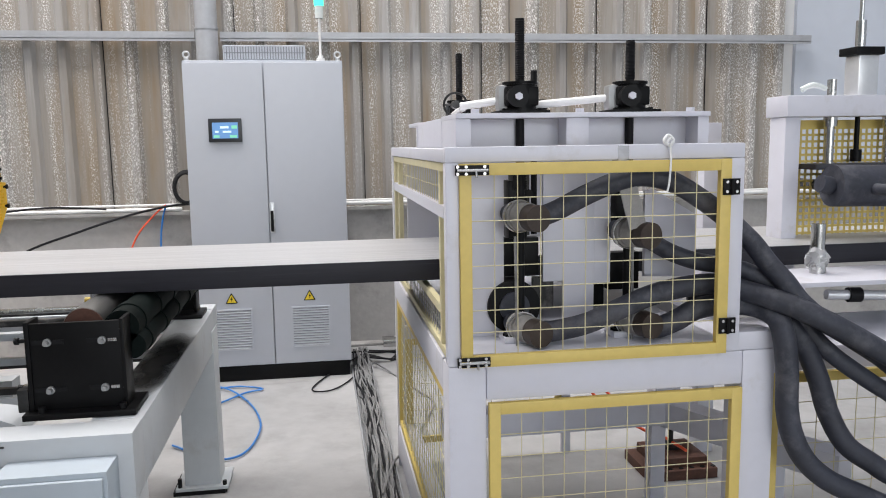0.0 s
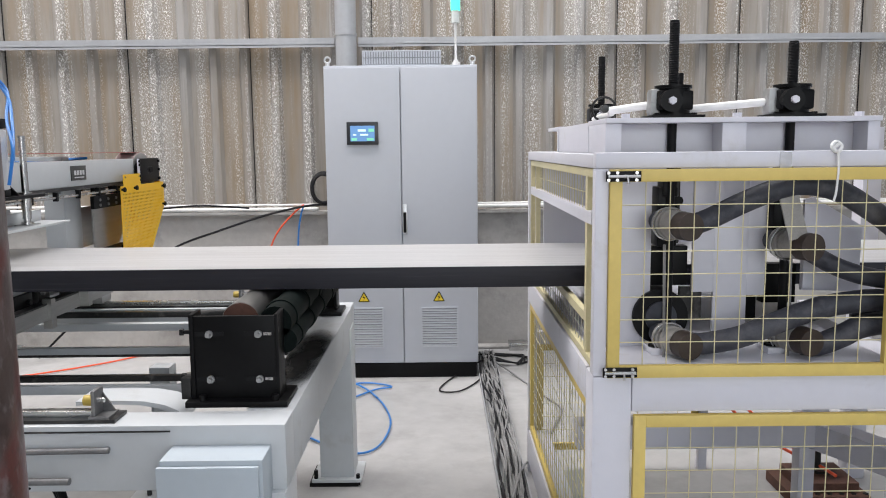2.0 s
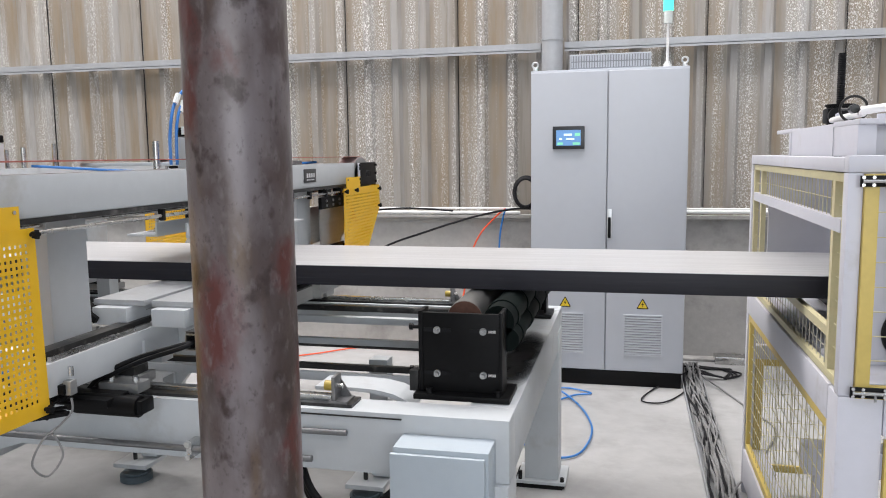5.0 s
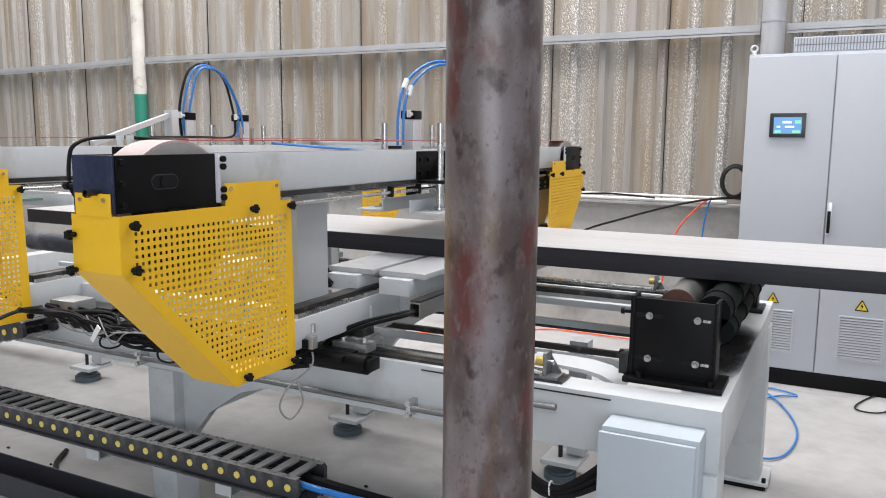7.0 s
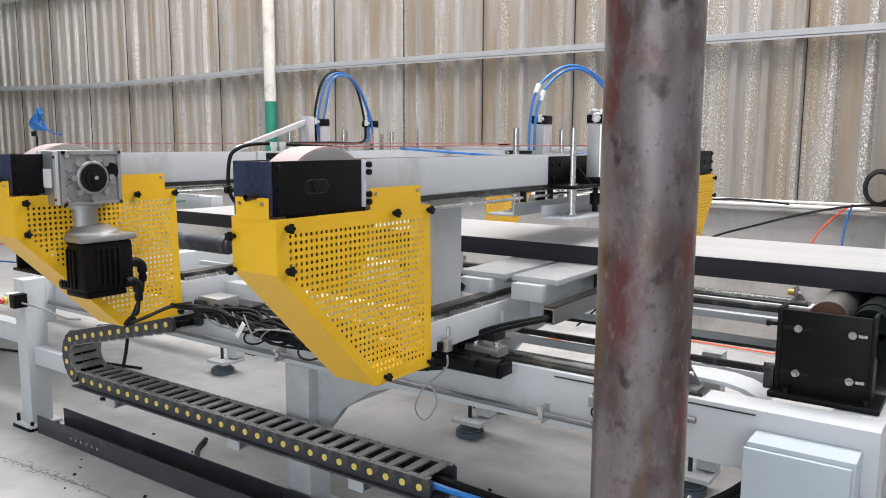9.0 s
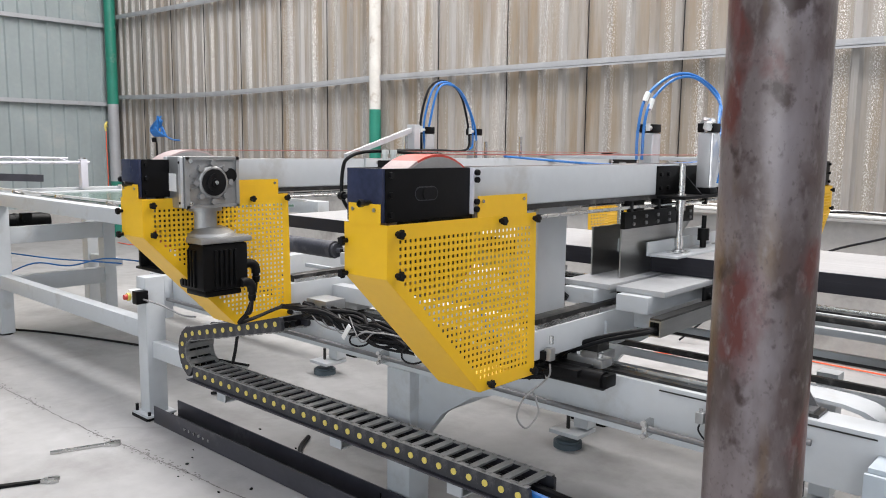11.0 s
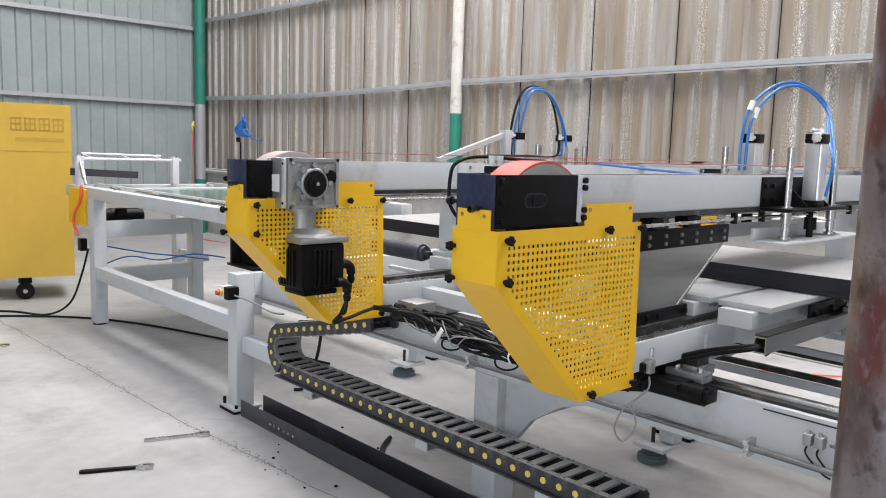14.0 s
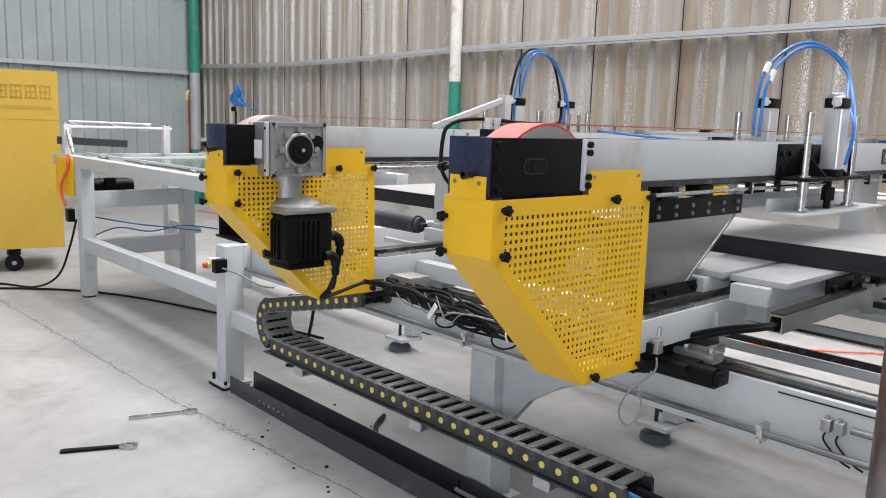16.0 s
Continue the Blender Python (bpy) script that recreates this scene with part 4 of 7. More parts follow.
def drum(xf, near=True):
    y = 1.795 if near else 6.53 - 1.795
    c = (xf - 0.065, y, 1.298)
    d = thing("belt_drum", "grey drum with a partly red belt round its rim", "drum", c, group="belt drums")
    # Core coloured dark to give the shade inside the perforated guard.
    part("core", made(rod, (xf - 0.117, y, 1.298), (xf - 0.030, y, 1.298), 0.150, 40), DARKSTEEL, d)
    bm = bmesh.new()
    lathe(bm, (xf - 0.117, y, 1.298), "x", [(0, 0.148), (0, 0.176), (0.096, 0.176), (0.096, 0.148), (0.080, 0.148)], 48)
    part("rim", bm, DRUM, d, "pale grey drum rim")
    for k, mat, lab in ((0, PINK, "worn pale belt"), (1, RED, "red belt")):
        bm = bmesh.new()
        n = 20
        a0 = math.pi * k
        vs = [[bm.verts.new((x, y + math.cos(a0 + math.pi * i / n) * r, 1.298 + math.sin(a0 + math.pi * i / n) * r)) for i in range(n + 1)] for x, r in ((xf - 0.115, 0.1765), (xf - 0.115, 0.182), (xf - 0.023, 0.182), (xf - 0.023, 0.1765))]
        for p, q in zip(vs, vs[1:]):
            for i in range(n):
                bm.faces.new((p[i], p[i + 1], q[i + 1], q[i]))
        part("belt_wrap", bm, mat, d, lab)
    part("hub", made(rod, (xf - 0.021, y, 1.298), (xf - 0.013, y, 1.298), 0.05, 20), DARKSTEEL, d)
    if near:
        DRUMS.append(d)
    return d


def gantry(xf):
    g = thing("gantry_beam", "light grey square steel beam spanning the board, with guide rails", "beam", (xf, 3.27, 1.33), group="gantry beams")
    part("beam", boxes((xf - 0.150, xf - 0.035, 1.90, 4.63, 1.336, 1.447), bevel=0.005), GREY, g)
    part("guide_rail", boxes((xf - 0.105, xf - 0.075, 1.95, 4.60, 1.318, 1.336)), DARKSTEEL, g, "dark linear guide under the beam")
    part("guide_rail", boxes((xf - 0.045, xf - 0.030, 1.95, 4.60, 1.322, 1.336)), DARKSTEEL, g)
    part("tie_rod", rods(((xf - 0.02, 2.05, 1.300), (xf - 0.02, 4.55, 1.300), 0.006)), STEEL, g, "thin bright rod under the beam")
    part("tie_rod", rods(((xf - 0.13, 2.05, 1.306), (xf - 0.13, 4.55, 1.306), 0.006)), STEEL, g)
    for k in range(9):
        y = 2.75 + k * 0.2
        part("rod_lug", boxes((xf - 0.03, xf - 0.012, y, y + 0.014, 1.285, 1.322)), BLACK, g)
    part("belt", boxes((xf - 0.130, xf - 0.040, 1.795, 4.735, 1.4785, 1.4805)), REDBELT, g, "flat reddish drive belt")
    part("belt_edge", boxes((xf - 0.040, xf - 0.0385, 1.795, 4.735, 1.478, 1.481)), REDBELT, g)
    guard("near", xf)
    guard("far", xf, False)
    bracket_box(xf - 0.015)
    bracket_box(xf - 0.015, False)
    drum(xf - 0.015)
    drum(xf - 0.015, False)
    return g


X1, X2 = -1.25, -2.42
gantry(X1)
second = gantry(X2)
fl = part("post_flange", boxes((X2 - 0.035, X2 - 0.026, 2.60, 2.685, 1.325, 1.447), bevel=0.002), GREY, second, "pale bolted flange plate")
for z in (1.345, 1.385, 1.430):
    part("flange_screw", made(rod, (X2 - 0.026, 2.668, z), (X2 - 0.019, 2.668, z), 0.007, 8), STEEL, fl)
vb = thing("valve_block", "small black valve with two pale plastic knobs", "valve", (X1 - 0.215, 1.80, 1.447))
part("body", boxes((X1 - 0.235, X1 - 0.205, 1.770, 1.835, 1.430, 1.462), bevel=0.003), RUBBER, vb)
for u in (1.785, 1.815):
    part("valve_knob", rods(((X1 - 0.22, u, 1.462), (X1 - 0.22, u, 1.480), 0.008), ((X1 - 0.22, u, 1.478), (X1 - 0.22, u, 1.490), 0.010), seg=12), LAMPCLEAR, vb)
# small name plate on the first beam
npl = thing("name_plate", "small dark engraved name plate on the beam", "plate", (X1 - 0.035, 4.0, 1.37))
part("plate", boxes((X1 - 0.035, X1 - 0.031, 3.93, 4.07, 1.362, 1.425), bevel=0.001), PLATEDARK, npl)
for k in range(4):
    part("print_bar", boxes((X1 - 0.031, X1 - 0.030, 3.955 + k * 0.026, 3.973 + k * 0.026, 1.385, 1.405)), ALU, npl)
part("print_bar", boxes((X1 - 0.031, X1 - 0.030, 3.955, 4.045, 1.372, 1.377)), ALU, npl)


# ---- gear motor on the second drum ----
def gear_motor():
    x, y, z = X2 + 0.02, 1.775, 1.368
    g = thing("gear_motor", "cast aluminium gearbox with a black finned servo motor hanging below", "gear motor", (x, y, 1.28))
    body = part("gear_case", boxes((x - 0.06, x + 0.050, 1.690, 1.905, 1.283, 1.458), bevel=0.008), CASTALU, g)
    part("case_lip", boxes((x + 0.045, x + 0.058, 1.700, 1.905, 1.446, 1.458), (x + 0.045, x + 0.058, 1.700, 1.905, 1.283, 1.293), (x + 0.045, x + 0.058, 1.893, 1.905, 1.283, 1.458), (x + 0.045, x + 0.058, 1.695, 1.712, 1.283, 1.458)), CASTALU, body)
    for x0, x1 in ((x - 0.060, x - 0.046), (x + 0.036, x + 0.052)):
        st = part("mount_strip", boxes((x0, x1, 1.682, 1.692, 1.286, 1.456), bevel=0.002), ALU, body, "machined mounting pad")
        for z in (1.303, 1.438):
            part("pad_hole", made(rod, ((x0 + x1) / 2, 1.682, z), ((x0 + x1) / 2, 1.6805, z), 0.005, 12), BLACK, st)
    for a in range(10):
        an = 2 * math.pi * (a + 0.5) / 10
        part("case_rib", made(bar, (x + 0.050, 1.800 + 0.060 * math.cos(an), 1.370 + 0.060 * math.sin(an)), (x + 0.050, 1.800 + 0.088 * math.cos(an), 1.370 + 0.076 * math.sin(an)), 0.010, 0.005), CASTALU, body)
    part("label_plate", boxes((x - 0.04, x + 0.01, 1.6875, 1.690, 1.34, 1.40)), WHITEPIPE, body, "small pale rating plate")
    bm = bmesh.new()
    lathe(bm, (x + 0.048, 1.800, 1.370), "x", [(0, 0.056), (0.014, 0.056), (0.018, 0.052), (0.018, 0.044)], 28)
    part("flange_ring", bm, CASTALU, body)
    for k in range(8):
        bm = bmesh.new()
        a = 2 * math.pi * k / 8
        p = Vector((x + 0.050, 1.800 + 0.066 * math.cos(a), 1.370 + 0.066 * math.sin(a)))
        rod(bm, p, p + Vector((0.016, 0, 0)), 0.0105, 10)
        part("flange_lug", bm, CASTALU, body)
    bm = bmesh.new()
    lathe(bm, (x + 0.062, 1.800, 1.370), "x", [(0, 0.046), (0.007, 0.046), (0.007, 0.030), (0.013, 0.030), (0.013, 0.014), (0.020, 0.014)], 24)
    part("seal", bm, RUBBER, body, "black shaft seal")
    part("shaft_hole", made(rod, (x + 0.080, 1.800, 1.370), (x + 0.0845, 1.800, 1.370), 0.007, 12), STEEL, body)
    part("port_cap", rods(((x + 0.048, 1.868, 1.392), (x + 0.060, 1.868, 1.392), 0.026), seg=20), BLACK, body)
    for z0 in (1.30, 1.442):
        for yy in (1.715,):
            part("mount_bolt", rods(((x + 0.056, yy, z0), (x + 0.062, yy, z0), 0.008), seg=8), STEEL, body)
    part("neck", rods(((x - 0.025, 1.812, 1.19), (x - 0.025, 1.812, 1.285), 0.044), ((x - 0.025, 1.812, 1.268), (x - 0.025, 1.812, 1.285), 0.062), seg=28), CASTALU, g)
    bm = bmesh.new()
    lathe(bm, (x - 0.018, 1.830, 1.178), "z", [(0, 0.092), (0.012, 0.086), (0.030, 0.056), (0.034, 0.044)], 24)
    part("motor_bell", bm, CASTALU, g)
    part("motor_flange", boxes((x - 0.108, x + 0.080, 1.735, 1.940, 1.158, 1.180), bevel=0.008), CASTALU, g)
    bm = boxes((x - 0.098, x + 0.070, 1.745, 1.930, 0.990, 1.158), bevel=0.018)
    mot = part("motor", bm, BLACK, g, "black finned servo motor body")
    for k in range(5):
        u = 1.790 + k * 0.0195
        part("fin", boxes((x + 0.068, x + 0.078, u, u + 0.010, 1.004, 1.135), bevel=0.002), BLACK, mot)
    for k in range(5):
        u = x - 0.062 + k * 0.0195
        part("fin", boxes((u, u + 0.010, 1.737, 1.747, 1.004, 1.135), bevel=0.002), BLACK, mot)
    part("motor_cap", boxes((x - 0.080, x + 0.052, 1.765, 1.910, 0.968, 0.990), bevel=0.008), BLACK, mot)
    for q, ex in (((x + 0.03, 1.930, 1.068), 0.0), ((x + 0.072, 1.895, 1.010), -0.012)):
        px, py, pz = q
        plug = part("plug", tubes(([(px, py, pz), (px, py + 0.030 + ex, pz + 0.002), (px, py + 0.052 + ex, pz - 0.012), (px, py + 0.056 + ex, pz - 0.036)], 0.017), seg=12), RUBBER, mot, "black angled cable plug")
        e = (px, py + 0.056 + ex, pz - 0.036)
        part("ferrule", rods((e, (e[0], e[1], e[2] - 0.034), 0.0125), ((e[0], e[1], e[2] - 0.012), (e[0], e[1], e[2] - 0.026), 0.0145), seg=12), BLACK, plug)
        part("lead", tubes(([(e[0], e[1], e[2] - 0.03), (e[0], e[1] - 0.008, e[2] - 0.075), (x + 0.050, 1.925, 0.885), (x + 0.045, 1.90, 0.858), (x + 0.035, 1.98, 0.866), (x + 0.02, 2.10, 0.884), (X2 + 0.03, 2.20, 0.880)], 0.0065)), CABLE, plug)


gear_motor()


# ---- moving bridge below the gantry: cross beams, posts, tables ----
def bridge():
    b = thing("saw_bridge", "light grey cross frame on slide blocks that carries the gantry", "machine frame", (-1.8, 3.27, 0.80))
    for xf in (X1, X2):
        part("cross_beam", boxes((xf - 0.115, xf - 0.012, 2.18, 4.36, 0.868, 0.958), bevel=0.004), GREY, b)
        part("cross_rail", boxes((xf - 0.085, xf - 0.035, 2.22, 4.30, 0.958, 0.985), bevel=0.003), DARKSTEEL, b, "oily black guide rail")
        part("rail_stripe", boxes((xf - 0.030, xf - 0.018, 2.22, 4.30, 0.958, 0.972)), STEEL, b)
        for u in (2.35 if xf == X1 else 2.66, 4.02):
            part("post", boxes((xf - 0.205, xf - 0.115, u, u + 0.162, 0.868, 1.336), bevel=0.005), GREY, b)
        for y in (2.545, 4.045):
            blk = part("slide_block", boxes((xf - 0.135, xf + 0.035, y - 0.05, y + 0.05, 0.812, 0.842), bevel=0.004), CASTALU, b, "cast slide block on the rail")
            part("block_screw", rods(((xf - 0.02, y - 0.02, 0.842), (xf - 0.02, y - 0.02, 0.856), 0.011), seg=8), STEEL, blk)
            part("bearing", boxes((xf - 0.12, xf + 0.02, y - 0.035, y + 0.035, 0.800, 0.868), bevel=0.003), DARKSTEEL, blk)
        part("gusset", made(prism, [(2.60, 0.868), (2.72, 0.868), (2.60, 0.93)], "x", xf - 0.012, xf - 0.002), GREY, b)
    part("link_beam", boxes((X2 - 0.012, X1 - 0.115, 2.40, 2.46, 0.868, 0.93), bevel=0.003), GREY, b)
    part("link_beam", boxes((X2 - 0.012, X1 - 0.115, 4.08, 4.14, 0.868, 0.93), bevel=0.003), GREY, b)
    # black drive cover beside the front rail
    cov = part("drive_cover", boxes((-1.36, -1.115, 2.37, 2.43, 0.775, 0.815), bevel=0.004), BLACK, b, "black drive cover")
    part("motor_barrel", rods(((-1.33, 2.385, 0.795), (-1.13, 2.385, 0.795), 0.030), seg=18), BLACK, cov)
    cb = part("slide_casting", boxes((-1.30, -1.17, 2.435, 2.50, 0.812, 0.842), bevel=0.006), CASTALU, cov, "cast slide block with bolts")
    for u in (-1.275, -1.195):
        part("casting_bolt", rods(((u, 2.465, 0.842), (u, 2.465, 0.856), 0.010), seg=6), STEEL, cb)
    part("dark_pan", boxes((-1.45, -1.20, 2.34, 2.44, 0.800, 0.822), bevel=0.003), BLACK, cov)
    # supporting tables under the board on both sides of the cut
    for x0, x1, lab in ((-1.235, -1.06, ""), (-1.44, -1.26, ""), (X2 - 0.20, X2 - 0.02, ""), (X2 + 0.05, X2 + 0.22, "")):
        t = part("table_slab", boxes((x0, x1, 2.62, 3.98, 1.030, 1.049), bevel=0.003), SLAB, b, "worn grey machined table slab")
        part("table_beam", boxes((x0 + 0.02, x1 - 0.04, 2.585, 3.98, 0.975, 1.030), bevel=0.004), GREY, t)
        for u in (2.80, 3.80):
            lx, lz = (-1.262, 0.875) if x0 > -1.25 and x0 < -1.2 else (x0 + 0.04, 0.80)
            part("table_leg", boxes((lx, lx + 0.07, u, u + 0.07, lz, 0.975), bevel=0.003), GREY, t)
    part("strut", made(bar, (-1.40, 2.60, 0.99), (-1.47, 2.60, 1.035), 0.06, 0.02), BLACK, b, "black slanted strut")
    part("strut", made(bar, (-1.29, 2.66, 0.87), (-1.29, 2.78, 1.02), 0.012, 0.05, (1, 0, 0)), BLACK, b)
    # dark fittings along the slab's side
    dk = part("fitting_plate", boxes((-1.062, -1.050, 2.90, 3.10, 0.975, 1.030), bevel=0.002), BLACK, b)
    for u in (2.93, 3.07):
        part("fitting_bolt", made(rod, (-1.050, u, 1.0), (-1.040, u, 1.0), 0.010, 8), BLACK, dk)
    for q in ((-1.03, -1.00, 3.12, 3.15, 0.90, 1.0), (-1.02, -0.98, 3.35, 3.38, 0.93, 1.01)):
        part("tin_flap", boxes(q), STAINLESS, b)
    # open square tube pointing forward with a hollow end
    tb = part("square_tube", boxes((-1.05, -1.012, 2.50, 3.95, 0.930, 0.934), (-1.05, -1.012, 2.50, 3.95, 0.976, 0.980), (-1.05, -1.046, 2.50, 3.95, 0.934, 0.976), (-1.016, -1.012, 2.50, 3.95, 0.934, 0.976)), STAINLESS, b, "grey steel tube with an open end")
    part("dark_strip", boxes((-1.05, -1.014, 2.505, 3.95, 0.980, 0.986)), DARKSTEEL, tb, "oily dark strip on the tube")
    # Black plate set inside the open end as the hollow's shade.
    part("tube_end_shade", boxes((-1.045, -1.017, 2.52, 2.53, 0.934, 0.976)), BLACK, tb)
    # dark brackets and tin flaps hanging below the board
    for k in range(4):
        y = 3.16 + 0.19 * k
        fl = part("hanger", boxes((-1.085, -1.060, y, y + 0.075, 0.935, 1.040), bevel=0.003), DARKSTEEL, b, "dark hanging bracket")
        part("hanger_bolt", made(rod, (-1.060, y + 0.02, 1.015), (-1.048, y + 0.02, 1.015), 0.010, 8), DULLSTEEL, fl)
        part("hanger_bolt", made(rod, (-1.060, y + 0.055, 0.965), (-1.048, y + 0.055, 0.965), 0.008, 8), DULLSTEEL, fl)
    # bolted plate where the table leg meets the cross beam
    lp = part("leg_plate", boxes((-1.262, -1.255, 2.90, 2.98, 0.872, 0.952), bevel=0.001), SLAB, b)
    for z in (0.888, 0.912, 0.936):
        part("plate_bolt", made(rod, (-1.255, 2.94, z), (-1.246, 2.94, z), 0.008, 8), DULLSTEEL, lp)
    # bright louvred tin between the slab and the rail
    for k in range(3):
        part("tin_strip", made(bar, (-1.36, 2.70 + 0.035 * k, 0.985), (-1.29, 2.70 + 0.035 * k, 1.010), 0.028, 0.003), STAINLESS, b, "bright bent tin strip")
    # limit switch beside the guard
    ls = part("limit_switch", boxes((X1 - 0.005, X1 + 0.020, 2.238, 2.265, 0.865, 0.905), bevel=0.004), CASTALU, b, "small cast limit switch")
    part("switch_body", boxes((X1 - 0.025, X1 + 0.005, 2.228, 2.255, 0.868, 0.895), bevel=0.003), BLACK, ls)
    part("switch_pin", rods(((X1 + 0.01, 2.255, 0.915), (X1 + 0.01, 2.255, 0.940), 0.007), seg=8), STEEL, ls)
    part("switch_lead", tubes(([(X1 + 0.01, 2.25, 0.855), (X1 + 0.01, 2.25, 0.82), (X1 - 0.01, 2.23, 0.79), (X1 - 0.02, 2.17, 0.765), (X1 - 0.02, 2.13, 0.715), (X1 - 0.02, 2.18, 0.665), (X1 - 0.02, 2.24, 0.70), (X1 - 0.02, 2.21, 0.77)], 0.003)), GREYCABLE, ls)
    # mid fittings seen between the guards
    part("cam_rail", boxes((X2 + 0.05, X1 - 0.25, 2.62, 2.66, 0.93, 0.955)), STEEL, b)
    part("cam_plate", boxes((X2 + 0.02, X2 + 0.14, 2.24, 2.34, 0.86, 0.90), bevel=0.003), CASTALU, b)
    blk = part("pipe_stub", rods(((-3.192, 2.75, 1.005), (-2.83, 2.75, 1.005), 0.042), ((-2.83, 2.75, 1.005), (-2.83 + 0.02, 2.75, 1.005), 0.034), ((-2.83, 2.75, 1.005), (-2.83 + 0.16, 2.75, 1.003), 0.013), seg=20), HOSE, b, "dark grey roller on a black shaft")
    part("shaft_clamp", boxes((-2.83 + 0.07, -2.83 + 0.15, 2.72, 2.78, 0.985, 1.02), bevel=0.004), BLACK, blk)
    part("white_block", boxes((-1.95, -1.78, 2.55, 2.70, 0.97, 1.04), bevel=0.004), WHITE, b)
    part("inner_plate", boxes((-2.30, -1.50, 2.70, 2.72, 0.86, 0.94)), STAINLESS, b)


bridge()


# ---- saw carriage that runs along the first beam ----
SAW_FAR, SAW_NEAR = 1.93, 0.0


def saw_carriage():
    x = X1 - 0.03
    s = thing("saw_carriage", "brushed steel saw hood hanging from a black bolted slide plate", "saw", (x, 2.50, 1.30))
    top = part("slide_plate", boxes((x - 0.028, x - 0.010, 2.22, 2.765, 1.222, 1.282), bevel=0.002), BLACK, s, "black slide plate with bolts")
    for k in range(6):
        y = 2.28 + k * 0.09
        for z in (1.238, 1.262):
            part("bolt", made(rod, (x - 0.010, y, z), (x - 0.004, y, z), 0.0065, 8), DULLSTEEL, top)
    for u0, u1 in ((2.50, 2.58), (2.30, 2.36)):
        part("runner", boxes((x - 0.06, x - 0.012, u0, u1, 1.282, 1.316), bevel=0.002), BLACK, top)
    bm = bmesh.new()
    prism(bm, [(2.22, 1.222), (2.755, 1.222), (2.48, 1.032), (2.22, 1.032)], "x", x - 0.026, x - 0.020)
    h = part("hood_face", bm, STAINLESS, s, "brushed stainless hood plate")
    bm = bmesh.new()
    prism(bm, [(2.745, 1.222), (2.757, 1.222), (2.482, 1.030), (2.470, 1.030)], "x", x - 0.14, x - 0.018)
    part("hood_edge", bm, STAINLESS, h)
    part("hood_back", made(prism, [(2.22, 1.222), (2.74, 1.222), (2.47, 1.032), (2.22, 1.032)], "x", x - 0.14, x - 0.134), STAINLESS, h)
    low = part("lower_plate", boxes((x - 0.030, x - 0.012, 2.20, 2.53, 0.995, 1.035), bevel=0.003), BLACK, s)
    for u in (2.30, 2.36, 2.51):
        part("bolt", made(rod, (x - 0.012, u, 1.015), (x - 0.004, u, 1.015), 0.010, 8), BLACK, low)
    part("lower_runner", boxes((x - 0.06, x - 0.02, 2.30, 2.40, 0.986, 0.998)), STEEL, low)
    return s


SAW = saw_carriage()


# ---- pneumatic clamps ----
CLAMPS = []


